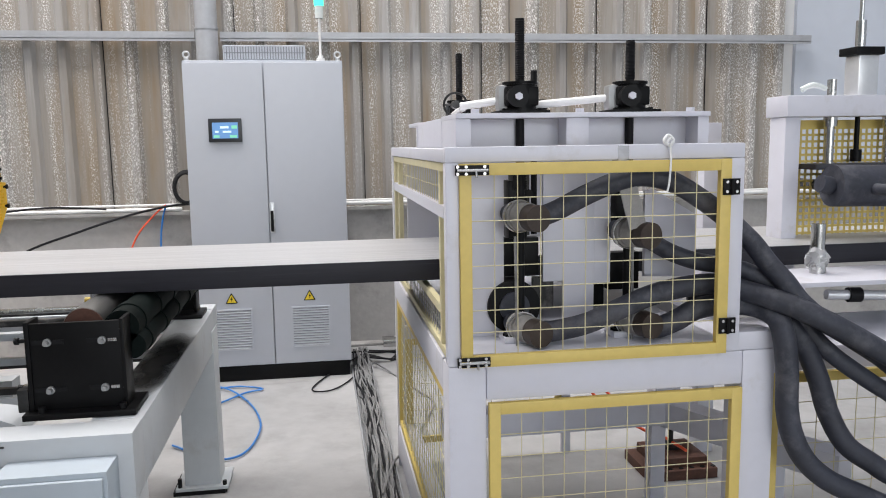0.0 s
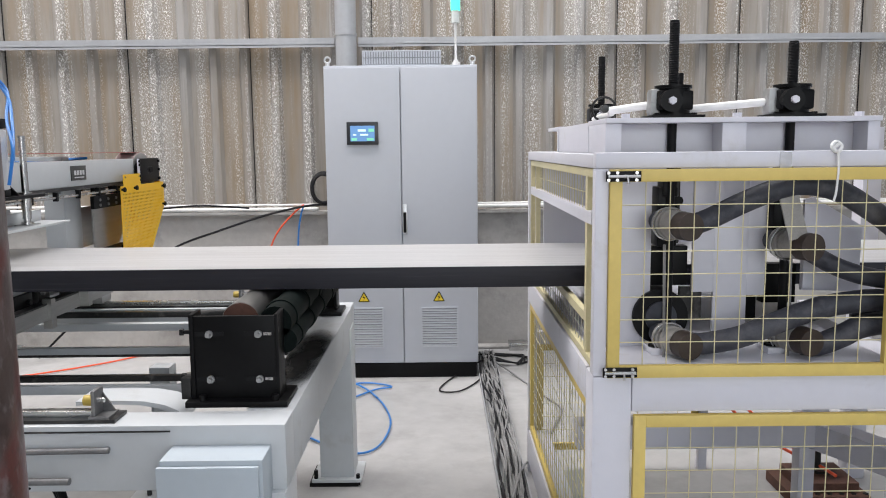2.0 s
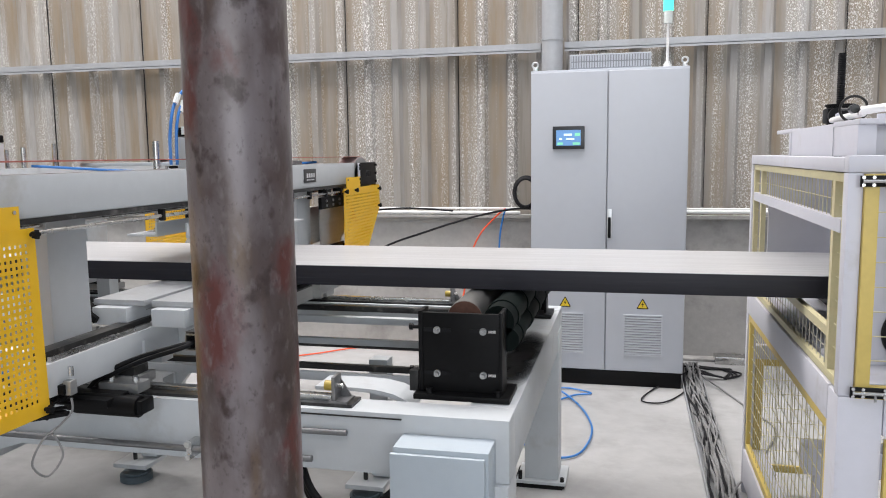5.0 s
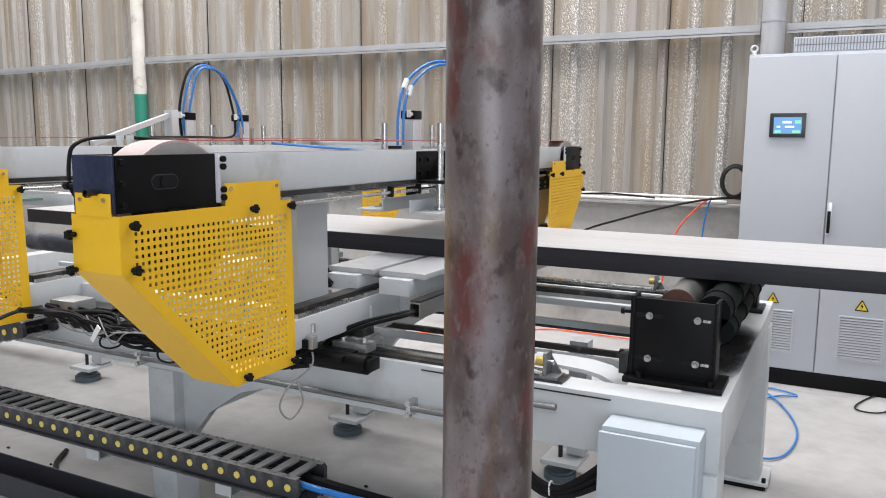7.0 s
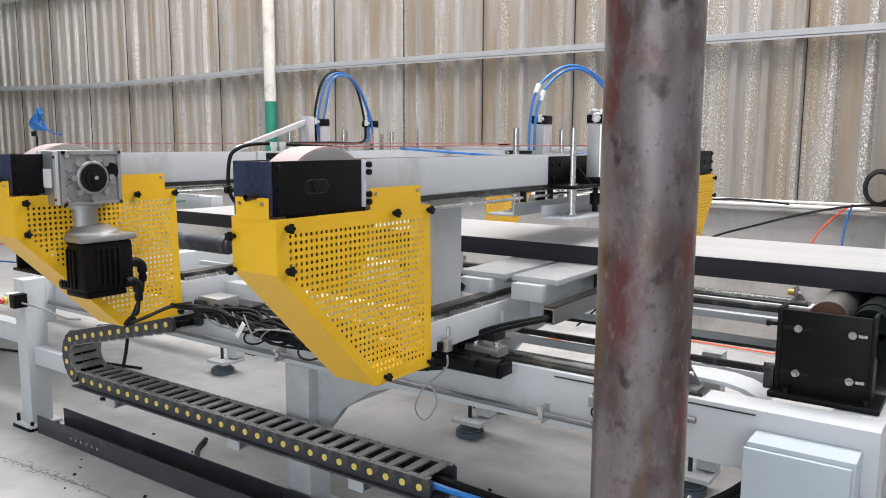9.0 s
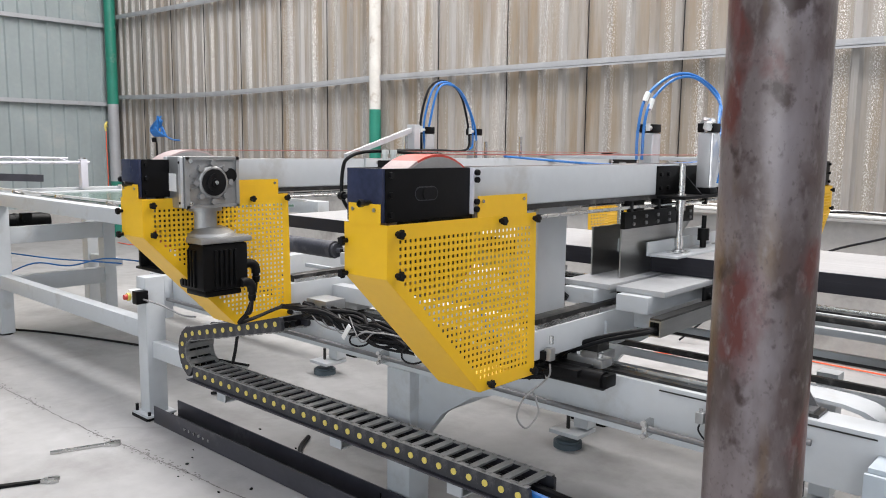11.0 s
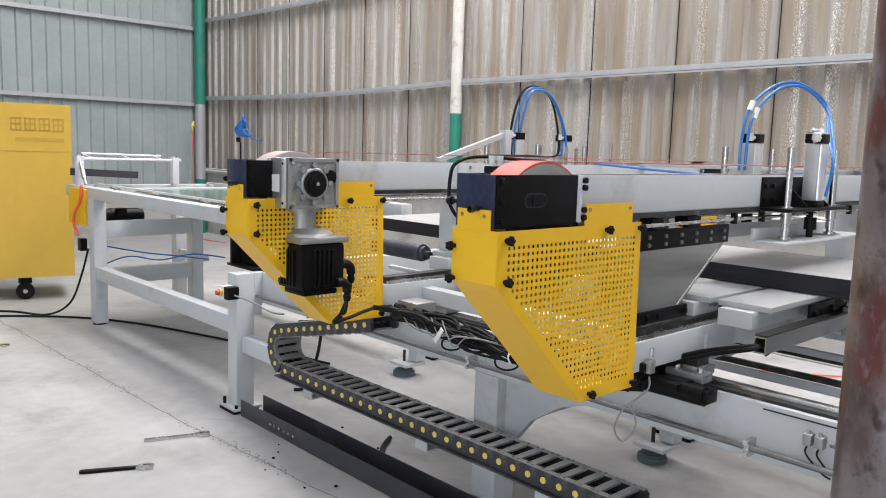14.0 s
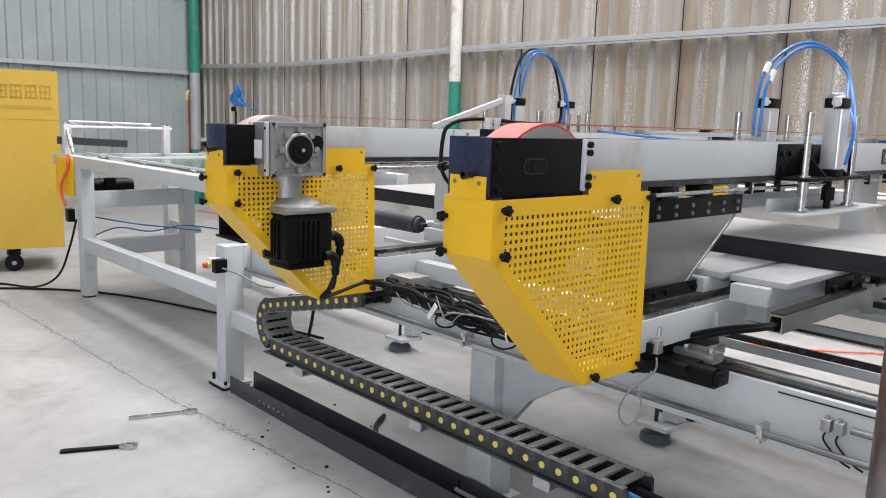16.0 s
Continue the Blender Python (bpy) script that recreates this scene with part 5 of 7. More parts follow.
def clamp(x, y, label, wrap=False, side=1):
    """y is the axis of the cylinder; guide rods stand on both sides of it."""
    c = thing("board_clamp", label, "clamp", (x, y, 1.33), group="board clamps")
    part("mount_plate", boxes((x - 0.075, x - 0.063, y - 0.27, y + 0.20, 1.335, 1.440), bevel=0.002), BLACK, c)
    for u in (y - 0.25, y - 0.19, y + 0.18):
        for z in (1.36, 1.41):
            part("bolt", made(rod, (x - 0.063, u, z), (x - 0.055, u, z), 0.009, 8), BLACK, c)
    part("shelf", boxes((x - 0.075, x + 0.045, y - 0.27, y + 0.24, 1.322, 1.334), bevel=0.003), BLACK, c)
    for u in (y - 0.10, y + 0.085):
        part("gusset", made(prism, [(x - 0.063, 1.334), (x + 0.03, 1.334), (x - 0.063, 1.43)], "y", u, u + 0.008), BLACK, c)
    cyl = part("cylinder", boxes((x - 0.030, x + 0.030, y - 0.031, y + 0.031, 1.356, 1.566), bevel=0.010), ALU, c, "aluminium air cylinder")
    for q in (-1, 1):
        part("cylinder_rib", rods(((x + 0.026, y + q * 0.026, 1.36), (x + 0.026, y + q * 0.026, 1.562), 0.0070), seg=10), ALU, cyl)
    for z0, z1 in ((1.566, 1.600), (1.334, 1.358)):
        part("cylinder_cap", boxes((x - 0.032, x + 0.032, y - 0.033, y + 0.033, z0, z1), bevel=0.004), BLACK, cyl)
    part("fitting", rods(((x + 0.02, y - 0.033, 1.585), (x + 0.02, y - 0.060, 1.585), 0.008), ((x + 0.02, y - 0.056, 1.572), (x + 0.02, y - 0.056, 1.602), 0.009), seg=10), LAMPCLEAR, cyl)
    if wrap:
        for at, sc in (((x - 0.002, y - 0.005, 1.606), (0.024, 0.026, 0.014)), ((x + 0.02, y - 0.060, 1.585), (0.016, 0.018, 0.022))):
            bm = bmesh.new()
            bmesh.ops.create_icosphere(bm, subdivisions=3, radius=1.0, matrix=Matrix.LocRotScale(at, None, sc))
            for v in bm.verts:
                v.co += Vector((noise.noise(v.co * 60), noise.noise(v.co * 60 + Vector((9, 0, 0))), noise.noise(v.co * 60 + Vector((0, 9, 0))))) * 0.012
            part("wrapping", bm, FILM, cyl, "crumpled clear wrapping film")
    for u in (y - 0.21, y + 0.185):
        part("guide_bush", rods(((x, u, 1.280), (x, u, 1.322), 0.018), ((x, u, 1.334), (x, u, 1.340), 0.022), seg=16), STEEL, c)
    m = part("pressing_foot", boxes((x - 0.055, x + 0.055, y - 0.33, y + 0.40, 1.212, 1.220), (x - 0.062 * side - 0.0035, x - 0.062 * side + 0.0035, y - 0.33, y + 0.40, 1.212, 1.262), bevel=0.001), GREY, c, "pale angle-section pressing foot")
    for u in (y - 0.21, y + 0.185):
        part("guide_rod", rods(((x, u, 1.22), (x, u, 1.545), 0.0125), ((x, u, 1.22), (x, u, 1.232), 0.022), ((x, u, 1.244), (x, u, 1.275), 0.016), seg=14), STEEL, m, "bright guide rod")
        part("foot_flange", boxes((x - 0.028, x + 0.028, u - 0.04, u + 0.04, 1.220, 1.225)), STEEL, m)
    part("coupling", rods(((x, y, 1.222), (x, y, 1.25), 0.012), ((x, y, 1.25), (x, y, 1.295), 0.022), ((x, y, 1.295), (x, y, 1.345), 0.009), seg=14), BLACK, m)
    CLAMPS.append(m)
    return c


clamp(X1 + 0.035, 3.235, "air-cylinder clamp with black bracket and pale pressing foot", True)
clamp(X1 - 0.225, 3.265, "air-cylinder clamp on the far side of the first beam", side=-1)
clamp(X2 - 0.28, 3.24, "air-cylinder clamp beside the second beam")
clamp(X2 - 0.28, 3.62, "air-cylinder clamp beside the second beam")


def air_hose(name, rows, mat, label, at):
    bm = bmesh.new()
    for pts, r in rows:
        tube(bm, pts, r, 8, 8)
    return solo(name, bm, mat, label, "cable" if "cable" in name else "hose", at=at, kind="stuff" if len(rows) > 4 else "")


hx = X2 - 0.26
air_hose("air_hose", [([(hx, 3.215, 1.47), (hx, 3.205, 1.62), (hx, 3.27, 1.79), (hx, 3.365, 1.830), (hx, 3.47, 1.79), (hx, 3.57, 1.66), (hx, 3.585, 1.52), (hx, 3.56, 1.49)], 0.0052), ([(hx + 0.015, 3.225, 1.60), (hx + 0.015, 3.285, 1.78), (hx + 0.015, 3.37, 1.818), (hx + 0.015, 3.48, 1.775), (hx + 0.015, 3.58, 1.62), (hx + 0.015, 3.60, 1.50)], 0.0058)], BLUEHOSE, "blue air hoses looped over the clamp cylinders", (hx, 3.22, 1.47))
air_hose("cable_loop", [([(hx - 0.02, 3.212, 1.47), (hx - 0.02, 3.20, 1.62), (hx - 0.02, 3.26, 1.79), (hx - 0.02, 3.365, 1.838), (hx - 0.02, 3.49, 1.79), (hx - 0.02, 3.555, 1.66), (hx - 0.02, 3.58, 1.52), (hx, 3.50, 1.482), (hx + 0.1, 3.20, 1.484), (hx + 0.22, 2.80, 1.482)], 0.0062)], CABLE, "black cable looped beside blue air hoses", (hx, 3.2, 1.47))
hx = X1 - 0.20
air_hose("air_hose", [([(hx + 0.03, 3.06, 1.46), (hx + 0.03, 3.065, 1.58), (hx + 0.03, 3.12, 1.70), (hx + 0.06, 3.25, 1.785), (hx + 0.10, 3.38, 1.795), (hx + 0.16, 3.48, 1.72), (hx + 0.22, 3.36, 1.60), (hx + 0.29, 3.255, 1.50), (hx + 0.285, 3.225, 1.375)], 0.0058), ([(hx + 0.045, 3.075, 1.46), (hx + 0.045, 3.085, 1.60), (hx + 0.045, 3.14, 1.69), (hx + 0.07, 3.26, 1.772), (hx + 0.11, 3.38, 1.782), (hx + 0.17, 3.46, 1.70), (hx + 0.25, 3.34, 1.58), (hx + 0.295, 3.245, 1.46)], 0.0058)], BLUEHOSE, "blue air hoses arched over the clamp cylinder", (hx, 3.06, 1.46))
solo("hose_joiner", rods(((hx + 0.03, 3.105, 1.68), (hx + 0.03, 3.13, 1.715), 0.0105), ((hx + 0.045, 3.115, 1.65), (hx + 0.045, 3.14, 1.69), 0.0105), seg=10), LAMPCLEAR, "pair of clear plastic hose couplings", "coupling", at=(hx + 0.03, 3.1, 1.68))
air_hose("air_hose", [([(X2 - 0.06, 3.6, 1.456), (-2.0, 3.9, 1.42), (-1.6, 4.1, 1.44), (-1.33, 4.2, 1.456)], 0.006)], BLUEHOSE, "blue air hose lying along the beams", (-2.0, 3.9, 1.46))
solo("cross_strip", boxes((X2 - 0.10, X1 - 0.09, 3.98, 4.04, 1.447, 1.465), bevel=0.002), GREY, "pale steel strip joining both beams", "strip", at=(-1.9, 4.0, 1.447))
br = thing("hose_bracket", "pale grey hose mast with a slanted stay", "bracket", (X2 - 0.18, 3.05, 1.447))
part("mast", boxes((X2 - 0.205, X2 - 0.155, 3.03, 3.07, 1.447, 1.605), bevel=0.002), GREY, br)
part("stay", made(bar, (X2 - 0.18, 2.62, 1.455), (X2 - 0.18, 3.05, 1.585), 0.02, 0.022), GREY, br)
for k, (y, z) in enumerate(((2.92, 1.55), (3.42, 1.535), (3.50, 1.53), (3.80, 1.56))):
    solo("guide_pin", rods(((X2 - 0.10, y, 1.44), (X2 - 0.10, y, z), 0.009), seg=10), STEEL, "short bright steel pin standing on the beam", "pin", at=(X2 - 0.10, y, 1.44), group="guide pins")
cx = X1 - 0.24
air_hose("black_cable", [([(cx + 0.02, 1.70, 1.30), (cx, 1.665, 1.345), (cx, 1.650, 1.384), (cx, 1.656, 1.447), (cx, 1.676, 1.470), (cx, 1.722, 1.483), (cx, 1.808, 1.486), (cx, 1.92, 1.480), (cx, 2.021, 1.478), (cx - 0.10, 2.12, 1.476), (cx - 0.40, 2.42, 1.476), (X2 - 0.05, 2.85, 1.470), (X2 - 0.20, 3.10, 1.475)], 0.0048)], RUBBER, "black corrugated cable round the drum housing", (cx, 1.70, 1.30))
rnd = random.Random(11)


def tangle(count, y0, z0, rmin, rmax, droop):
    rows = []
    for k in range(count):
        pts = []
        for i in range(9):
            f = i / 8
            sag = droop * math.sin(math.pi * f) + 0.05 * (1 - f)
            pts.append((X2 + 0.03 + f * (X1 - X2 - 0.06), y0 + rnd.uniform(-0.05, 0.05), z0 - sag * 0.5 + 0.05 * (1 - f) + rnd.uniform(-0.034, 0.034)))
        rows.append((pts, rnd.uniform(rmin, rmax)))
    return rows


air_hose("cable_bundle", tangle(15, 2.25, 0.830, 0.0045, 0.0085, 0.03), RUBBER, "tangle of black cables tied along the bridge", (X2 + 0.4, 2.2, 0.80))
bundle = []
for k in range(11):
    j = [rnd.uniform(-0.016, 0.016) for _ in range(8)]
    bundle.append(([(X2 + 0.03, 2.11 + j[0], 0.885 + 0.4 * j[1]), (X2 + 0.12, 2.13 + j[1], 0.890 + 0.5 * j[2]), (X2 + 0.24 + j[3], 2.16 + j[2], 0.872 + j[0]), (X2 + 0.36 + j[4], 2.18 + j[5], 0.838 + 1.6 * j[6]), (X2 + 0.50 + j[1], 2.19 + j[3], 0.820 + 1.8 * j[7]), (X2 + 0.66, 2.21 + j[4], 0.815 + 1.6 * j[5]), (X2 + 0.85, 2.22 + j[6], 0.818 + 1.5 * j[2]), (X1 - 0.12, 2.24, 0.80 + j[0])], rnd.uniform(0.0035, 0.0075)))
air_hose("cable_bundle", bundle, RUBBER, "black motor cables drooping to the bundle", (X2 + 0.1, 2.12, 0.88))
loops = []
for k in range(2):
    cxx, czz, rr = X2 + 0.42 + 0.27 * k, 0.815 - 0.006 * k, rnd.uniform(0.025, 0.048)
    loops.append(([(cxx + rr * math.cos(a * 0.785), 2.165 + 0.02 * math.sin(a), czz + 0.8 * rr * math.sin(a * 0.785)) for a in range(9)], 0.0035))
air_hose("cable_bundle", loops, RUBBER, "small loops of thin black cable hanging from the bundle", (X2 + 0.5, 2.165, 0.8))
air_hose("cable_bundle", [([(X2 + 0.12 + 0.06 * k, 2.17, 0.885), (X2 + 0.20 + 0.06 * k, 2.155, 0.84 - 0.008 * k), (X2 + 0.30 + 0.05 * k, 2.165, 0.825 + 0.006 * k), (X2 + 0.42 + 0.05 * k, 2.19, 0.85)], 0.0026) for k in range(5)], GREYCABLE, "thin grey sensor leads among black cables", (X2 + 0.2, 2.18, 0.82))
solo("cable_tie", made(bar, (X2 + 0.34, 2.155, 0.805), (X2 + 0.385, 2.15, 0.860), 0.018, 0.003, (0, 1, 0)), WHITEPIPE, "white cable label tied to the bundle", "label", at=(X2 + 0.41, 2.15, 0.80))
solo("cable_tie", tubes(([(X2 + 0.70, 2.17, 0.80), (X2 + 0.70, 2.16, 0.83), (X2 + 0.70, 2.20, 0.865), (X2 + 0.70, 2.28, 0.86)], 0.003)), WHITEPIPE, "white cable tie round the bundle", "cable tie", at=(X2 + 0.70, 2.17, 0.80))
air_hose("air_hose", [([(X1 - 0.30, 2.34, 1.05), (X1 - 0.30, 2.30, 0.98), (X1 - 0.24, 2.27, 0.92), (X1 - 0.15, 2.27, 0.88)], 0.010)], BLUEHOSE, "blue air hose hanging behind the guard", (X1 - 0.3, 2.3, 0.95))
air_hose("black_cable", [([(-1.46, 2.47, 0.8), (-1.406, 2.47, 0.764), (-1.313, 2.47, 0.849), (-1.189, 2.47, 0.908), (-1.057, 2.47, 0.949), (-1.03, 2.51, 0.952)], 0.0085), ([(-1.46, 2.458, 0.786), (-1.394, 2.458, 0.75), (-1.301, 2.458, 0.839), (-1.177, 2.458, 0.901), (-1.045, 2.458, 0.946), (-1.03, 2.51, 0.952)], 0.007), ([(-1.46, 2.485, 0.774), (-1.416, 2.485, 0.738), (-1.323, 2.485, 0.83), (-1.199, 2.485, 0.895), (-1.067, 2.485, 0.943), (-1.03, 2.51, 0.952)], 0.006)], RUBBER, "black corrugated conduits beside the slide block", (-1.3, 2.5, 0.84))


# ---- cable chain and its tray ----
def cable_chain():
    c = thing("cable_chain", "black nylon cable chain with round yellow caps along its side", "cable chain", (-2.4, 2.35, 0.35))
    ya, yb = 2.285, 2.440
    zc, h, p = 0.385, 0.066, 0.0695
    path = []
    n1 = 29
    for k in range(n1):
        x = -1.3705 - k * p
        path.append((x, zc, 0.0))
    x_end, r = path[-1][0] - p * 0.3, 0.100
    steps = 5
    for k in range(1, steps):
        a = math.pi * k / steps
        path.append((x_end - p * 0.25 - r * math.sin(a), zc + r - r * math.cos(a), a))
    for k in range(11):
        path.append((x_end + (k - 0.2) * p * 0.975, zc + 2 * r + 0.0155 * k, math.pi - 0.22))
    sm, bmsh, dot = {}, {}, {}
    def link(bm):
        for y0, y1 in ((ya, ya + 0.016),):
            prism(bm, [(-0.042, -h / 2 + 0.010), (-0.030, -h / 2), (0.030, -h / 2), (0.042, -h / 2 + 0.010), (0.042, h / 2 - 0.010), (0.030, h / 2), (-0.030, h / 2), (-0.042, h / 2 - 0.010)], "y", y0 - 2.3625, y1 - 2.3625)
    bm = bmesh.new()
    link(bm)
    me = finish("link", bm, CHAIN)
    bm = bmesh.new()
    for z in (h / 2 - 0.006, -h / 2 + 0.002):
        box(bm, -0.0150, 0.0150, ya + 0.020 - 2.3625, yb - 0.020 - 2.3625, z, z + 0.008)
    for u in (ya - 0.001, yb - 0.021):
        box(bm, -0.0342, 0.0342, u - 2.3625, u + 0.022 - 2.3625, h / 2 - 0.0005, h / 2 + 0.002)
    for u in (ya + 0.006, yb - 0.012):
        for v in (-0.012, 0.012):
            box(bm, v - 0.004, v + 0.004, u - 2.3625, u + 0.008 - 2.3625, h / 2 + 0.002, h / 2 + 0.006)
    bar_me = finish("cross_bar", bm, CHAINTOP)
    back_me = me.copy()
    back_me.transform(Matrix.Translation((0, yb - ya - 0.016, 0)))
    bm = bmesh.new()
    rod(bm, (0, ya - 2.3625, 0), (0, ya - 0.003 - 2.3625, 0), 0.0118, 16)
    cap_me = finish("cap", bm, YDOT)
    o = ORIGIN[c]
    for u in (2.315, 2.345, 2.378, 2.410):
        part("inner_cable", tubes(([(x, u, z - 0.012) for x, z, a in path], 0.014), seg=8, steps=2), RUBBER, c, "black cable inside the chain")
    for i, (x, z, a) in enumerate(path):
        ob = new("link", me)
        ob.parent = c
        ob.matrix_basis = Matrix.Translation(Vector((x, 2.3625, z)) - o) @ Matrix.Rotation(a, 4, "Y")
        for nm, m in (("cross_bar", bar_me), ("cap", cap_me), ("back_plate", back_me)):
            q = new(nm, m)
            q.parent = ob
    return c


cable_chain()
tr = thing("chain_tray", "dark grey steel channel lying on the floor", "tray", (-2.4, 2.40, 0), group="chain trays")
part("front_wall", boxes((-3.845, -0.8, 2.325, 2.330, 0.0, 0.094), bevel=0.001), TRAYGREY, tr)
part("back_wall", boxes((-3.845, -0.8, 2.465, 2.470, 0.0, 0.094), bevel=0.001), TRAYGREY, tr)
part("bottom", boxes((-3.845, -0.8, 2.330, 2.465, 0.0, 0.004)), TRAYGREY, tr)
part("lap_plate", boxes((-3.36, -0.82, 2.321, 2.325, 0.004, 0.098)), TRAYGREY, tr)
for k in range(6):
    part("bolt", made(rod, (-3.52 + k * 0.045, 2.325, 0.045), (-3.52 + k * 0.045, 2.318, 0.045), 0.008, 8), STEEL, tr)
sup = thing("chain_support", "thin dark steel plate on small brackets under the cable chain", "support plate", (-2.4, 2.36, 0.33))
part("plate", boxes((-3.40, -1.30, 2.272, 2.452, 0.343, 0.349)), TRAYGREY, sup)
for x in (-3.2, -2.35, -1.7):
    part("bracket", boxes((x - 0.02, x + 0.05, 2.33, 2.336, 0.27, 0.343), (x - 0.02, x + 0.05, 2.33, 2.47, 0.27, 0.275)), GREY, sup)
air_hose("chain_hose", [([(-1.38, 2.33, 0.385), (-1.25, 2.32, 0.385), (-1.0, 2.36, 0.36), (-0.7, 2.45, 0.30)], 0.011)], BLUEHOSE, "blue air hose leaving the cable chain", (-1.44, 2.33, 0.38))
air_hose("chain_hose", [([(-1.38, 2.38, 0.38), (-1.2, 2.39, 0.365), (-0.9, 2.44, 0.33), (-0.65, 2.5, 0.30)], 0.019), ([(-1.44, 2.31, 0.365), (-1.2, 2.30, 0.345), (-0.9, 2.36, 0.30), (-0.6, 2.45, 0.26)], 0.008), ([(-1.44, 2.415, 0.375), (-1.2, 2.42, 0.35), (-0.9, 2.46, 0.31), (-0.6, 2.5, 0.27)], 0.008)], RUBBER, "black corrugated conduit and cables leaving the chain", (-1.44, 2.36, 0.37))
air_hose("black_cable", [([(-0.84, 2.66, 0.66 - 0.02 * k), (-0.74, 2.56, 0.625 - 0.02 * k), (-0.665, 2.475, 0.560 - 0.014 * k), (-0.60, 2.455, 0.510 - 0.013 * k), (-0.53, 2.45, 0.500 - 0.012 * k), (-0.46, 2.452, 0.545 - 0.02 * k), (-0.39, 2.46, 0.610 - 0.03 * k)], 0.0105) for k in range(3)], RUBBER, "black cables sagging into the grey junction box", (-0.6, 2.47, 0.5))
solo("cable_tie", tubes(([(-0.555 + 0.002 * math.cos(k), 2.455 + 0.013 * math.cos(k * 0.7854), 0.488 + 0.026 * math.sin(k * 0.7854)) for k in range(9)], 0.0028)), WHITEPIPE, "white cable tie round the sagging cables", "cable tie", at=(-0.555, 2.455, 0.48))
solo("cable_end", tubes(([(-3.05, 2.75, 0.012), (-2.95, 2.62, 0.012), (-2.75, 2.50, 0.015), (-2.6, 2.48, 0.02)], 0.012)), CABLE, "loose black cable end on the floor", "cable", at=(-3.0, 2.7, 0))
solo("cable_end", tubes(([(-3.95, 2.95, 0.62), (-3.93, 2.90, 0.3), (-3.98, 2.85, 0.05), (-4.05, 2.8, 0.01)], 0.010)), CABLE, "black cable hanging under the bench", "cable", at=(-3.95, 2.9, 0))

# ---- junction box, stop button, sensors on the bench ----
jb = thing("junction_box", "pale grey steel junction box with a small lock", "junction box", (-0.265, 2.48, 0.40))
part("body", boxes((-0.395, -0.142, 2.385, 2.490, 0.400, 0.735), bevel=0.004), BOXGREY, jb)
part("door", boxes((-0.400, -0.150, 2.370, 2.384, 0.395, 0.722), bevel=0.004), BOXGREY, jb)
part("lock", rods(((-0.195, 2.370, 0.545), (-0.195, 2.362, 0.545), 0.016), seg=16), ALU, jb)
es = thing("stop_button", "red emergency stop button on a yellow and black box", "stop button", (-3.93, 2.30, 0.67))
part("box", boxes((-3.915, -3.865, 2.262, 2.329, 0.655, 0.725), bevel=0.004), BLACK, es)
part("cover", boxes((-3.965, -3.915, 2.262, 2.329, 0.655, 0.725), bevel=0.004), WHITEPIPE, es)
part("collar", rods(((-3.94, 2.262, 0.69), (-3.94, 2.247, 0.69), 0.021), seg=18), YDOT, es)
part("button", rods(((-3.94, 2.247, 0.69), (-3.94, 2.230, 0.69), 0.014), seg=18), RED, es)
part("lead", tubes(([(-3.865, 2.30, 0.68), (-3.78, 2.36, 0.65), (-3.70, 2.43, 0.60), (-3.62, 2.46, 0.60)], 0.005)), GREYCABLE, es)
for x in (-0.858, -0.826):
    q = thing("limit_switch", "small grey limit switch on the side beam", "switch", (x, 2.47, 0.735), group="limit switches")
    part("body", boxes((x - 0.012, x + 0.012, 2.458, 2.488, 0.708, 0.742), bevel=0.003), CASTALU, q)
    part("plunger", rods(((x, 2.470, 0.742), (x, 2.470, 0.752), 0.006), seg=8), STEEL, q)
    part("lead", tubes(([(x, 2.470, 0.708), (x, 2.462, 0.685), (x + 0.045, 2.46, 0.645), (x + 0.07, 2.465, 0.632)], 0.0028)), CABLE, q)
# black bearing stand at the far end of the bench
bs = thing("bearing_stand", "black bearing plate at the far end of the bench", "roller stand", (-4.1, 2.5, 0.70))
part("plate", boxes((-4.22, -4.20, 2.46, 2.60, 0.80, 1.02), bevel=0.003), BLACK, bs)
part("plate", boxes((-4.22, -4.0, 2.52, 2.534, 0.80, 1.02), bevel=0.003), BLACK, bs)
part("base", boxes((-4.26, -3.95, 2.46, 2.64, 0.787, 0.802), bevel=0.003), BLACK, bs)


# ---- wire mesh and the caged unit that the board passes through ----
def mesh_front(parent, x0, x1, z0, z1, y, pitch=0.0615, r=0.0014, mat=None):
    n = max(1, round((x1 - x0) / pitch))
    for k in range(1, n):
        x = x0 + (x1 - x0) * k / n
        part("wire", rods(((x, y, z0), (x, y, z1), r), seg=6), mat or WIRE, parent)
    n = max(1, round((z1 - z0) / pitch))
    for k in range(1, n):
        z = z0 + (z1 - z0) * k / n
        part("wire", rods(((x0, y + 0.003, z), (x1, y + 0.003, z), r), seg=6), mat or WIRE, parent)


def mesh_side(parent, y0, y1, z0, z1, x, pitch=0.0615, r=0.0014, mat=None):
    n = max(1, round((y1 - y0) / pitch))
    for k in range(1, n):
        y = y0 + (y1 - y0) * k / n
        part("wire", rods(((x, y, z0), (x, y, z1), r), seg=6), mat or WIRE, parent)
    n = max(1, round((z1 - z0) / pitch))
    for k in range(1, n):
        z = z0 + (z1 - z0) * k / n
        part("wire", rods(((x + 0.003, y0, z), (x + 0.003, y1, z), r), seg=6), mat or WIRE, parent)


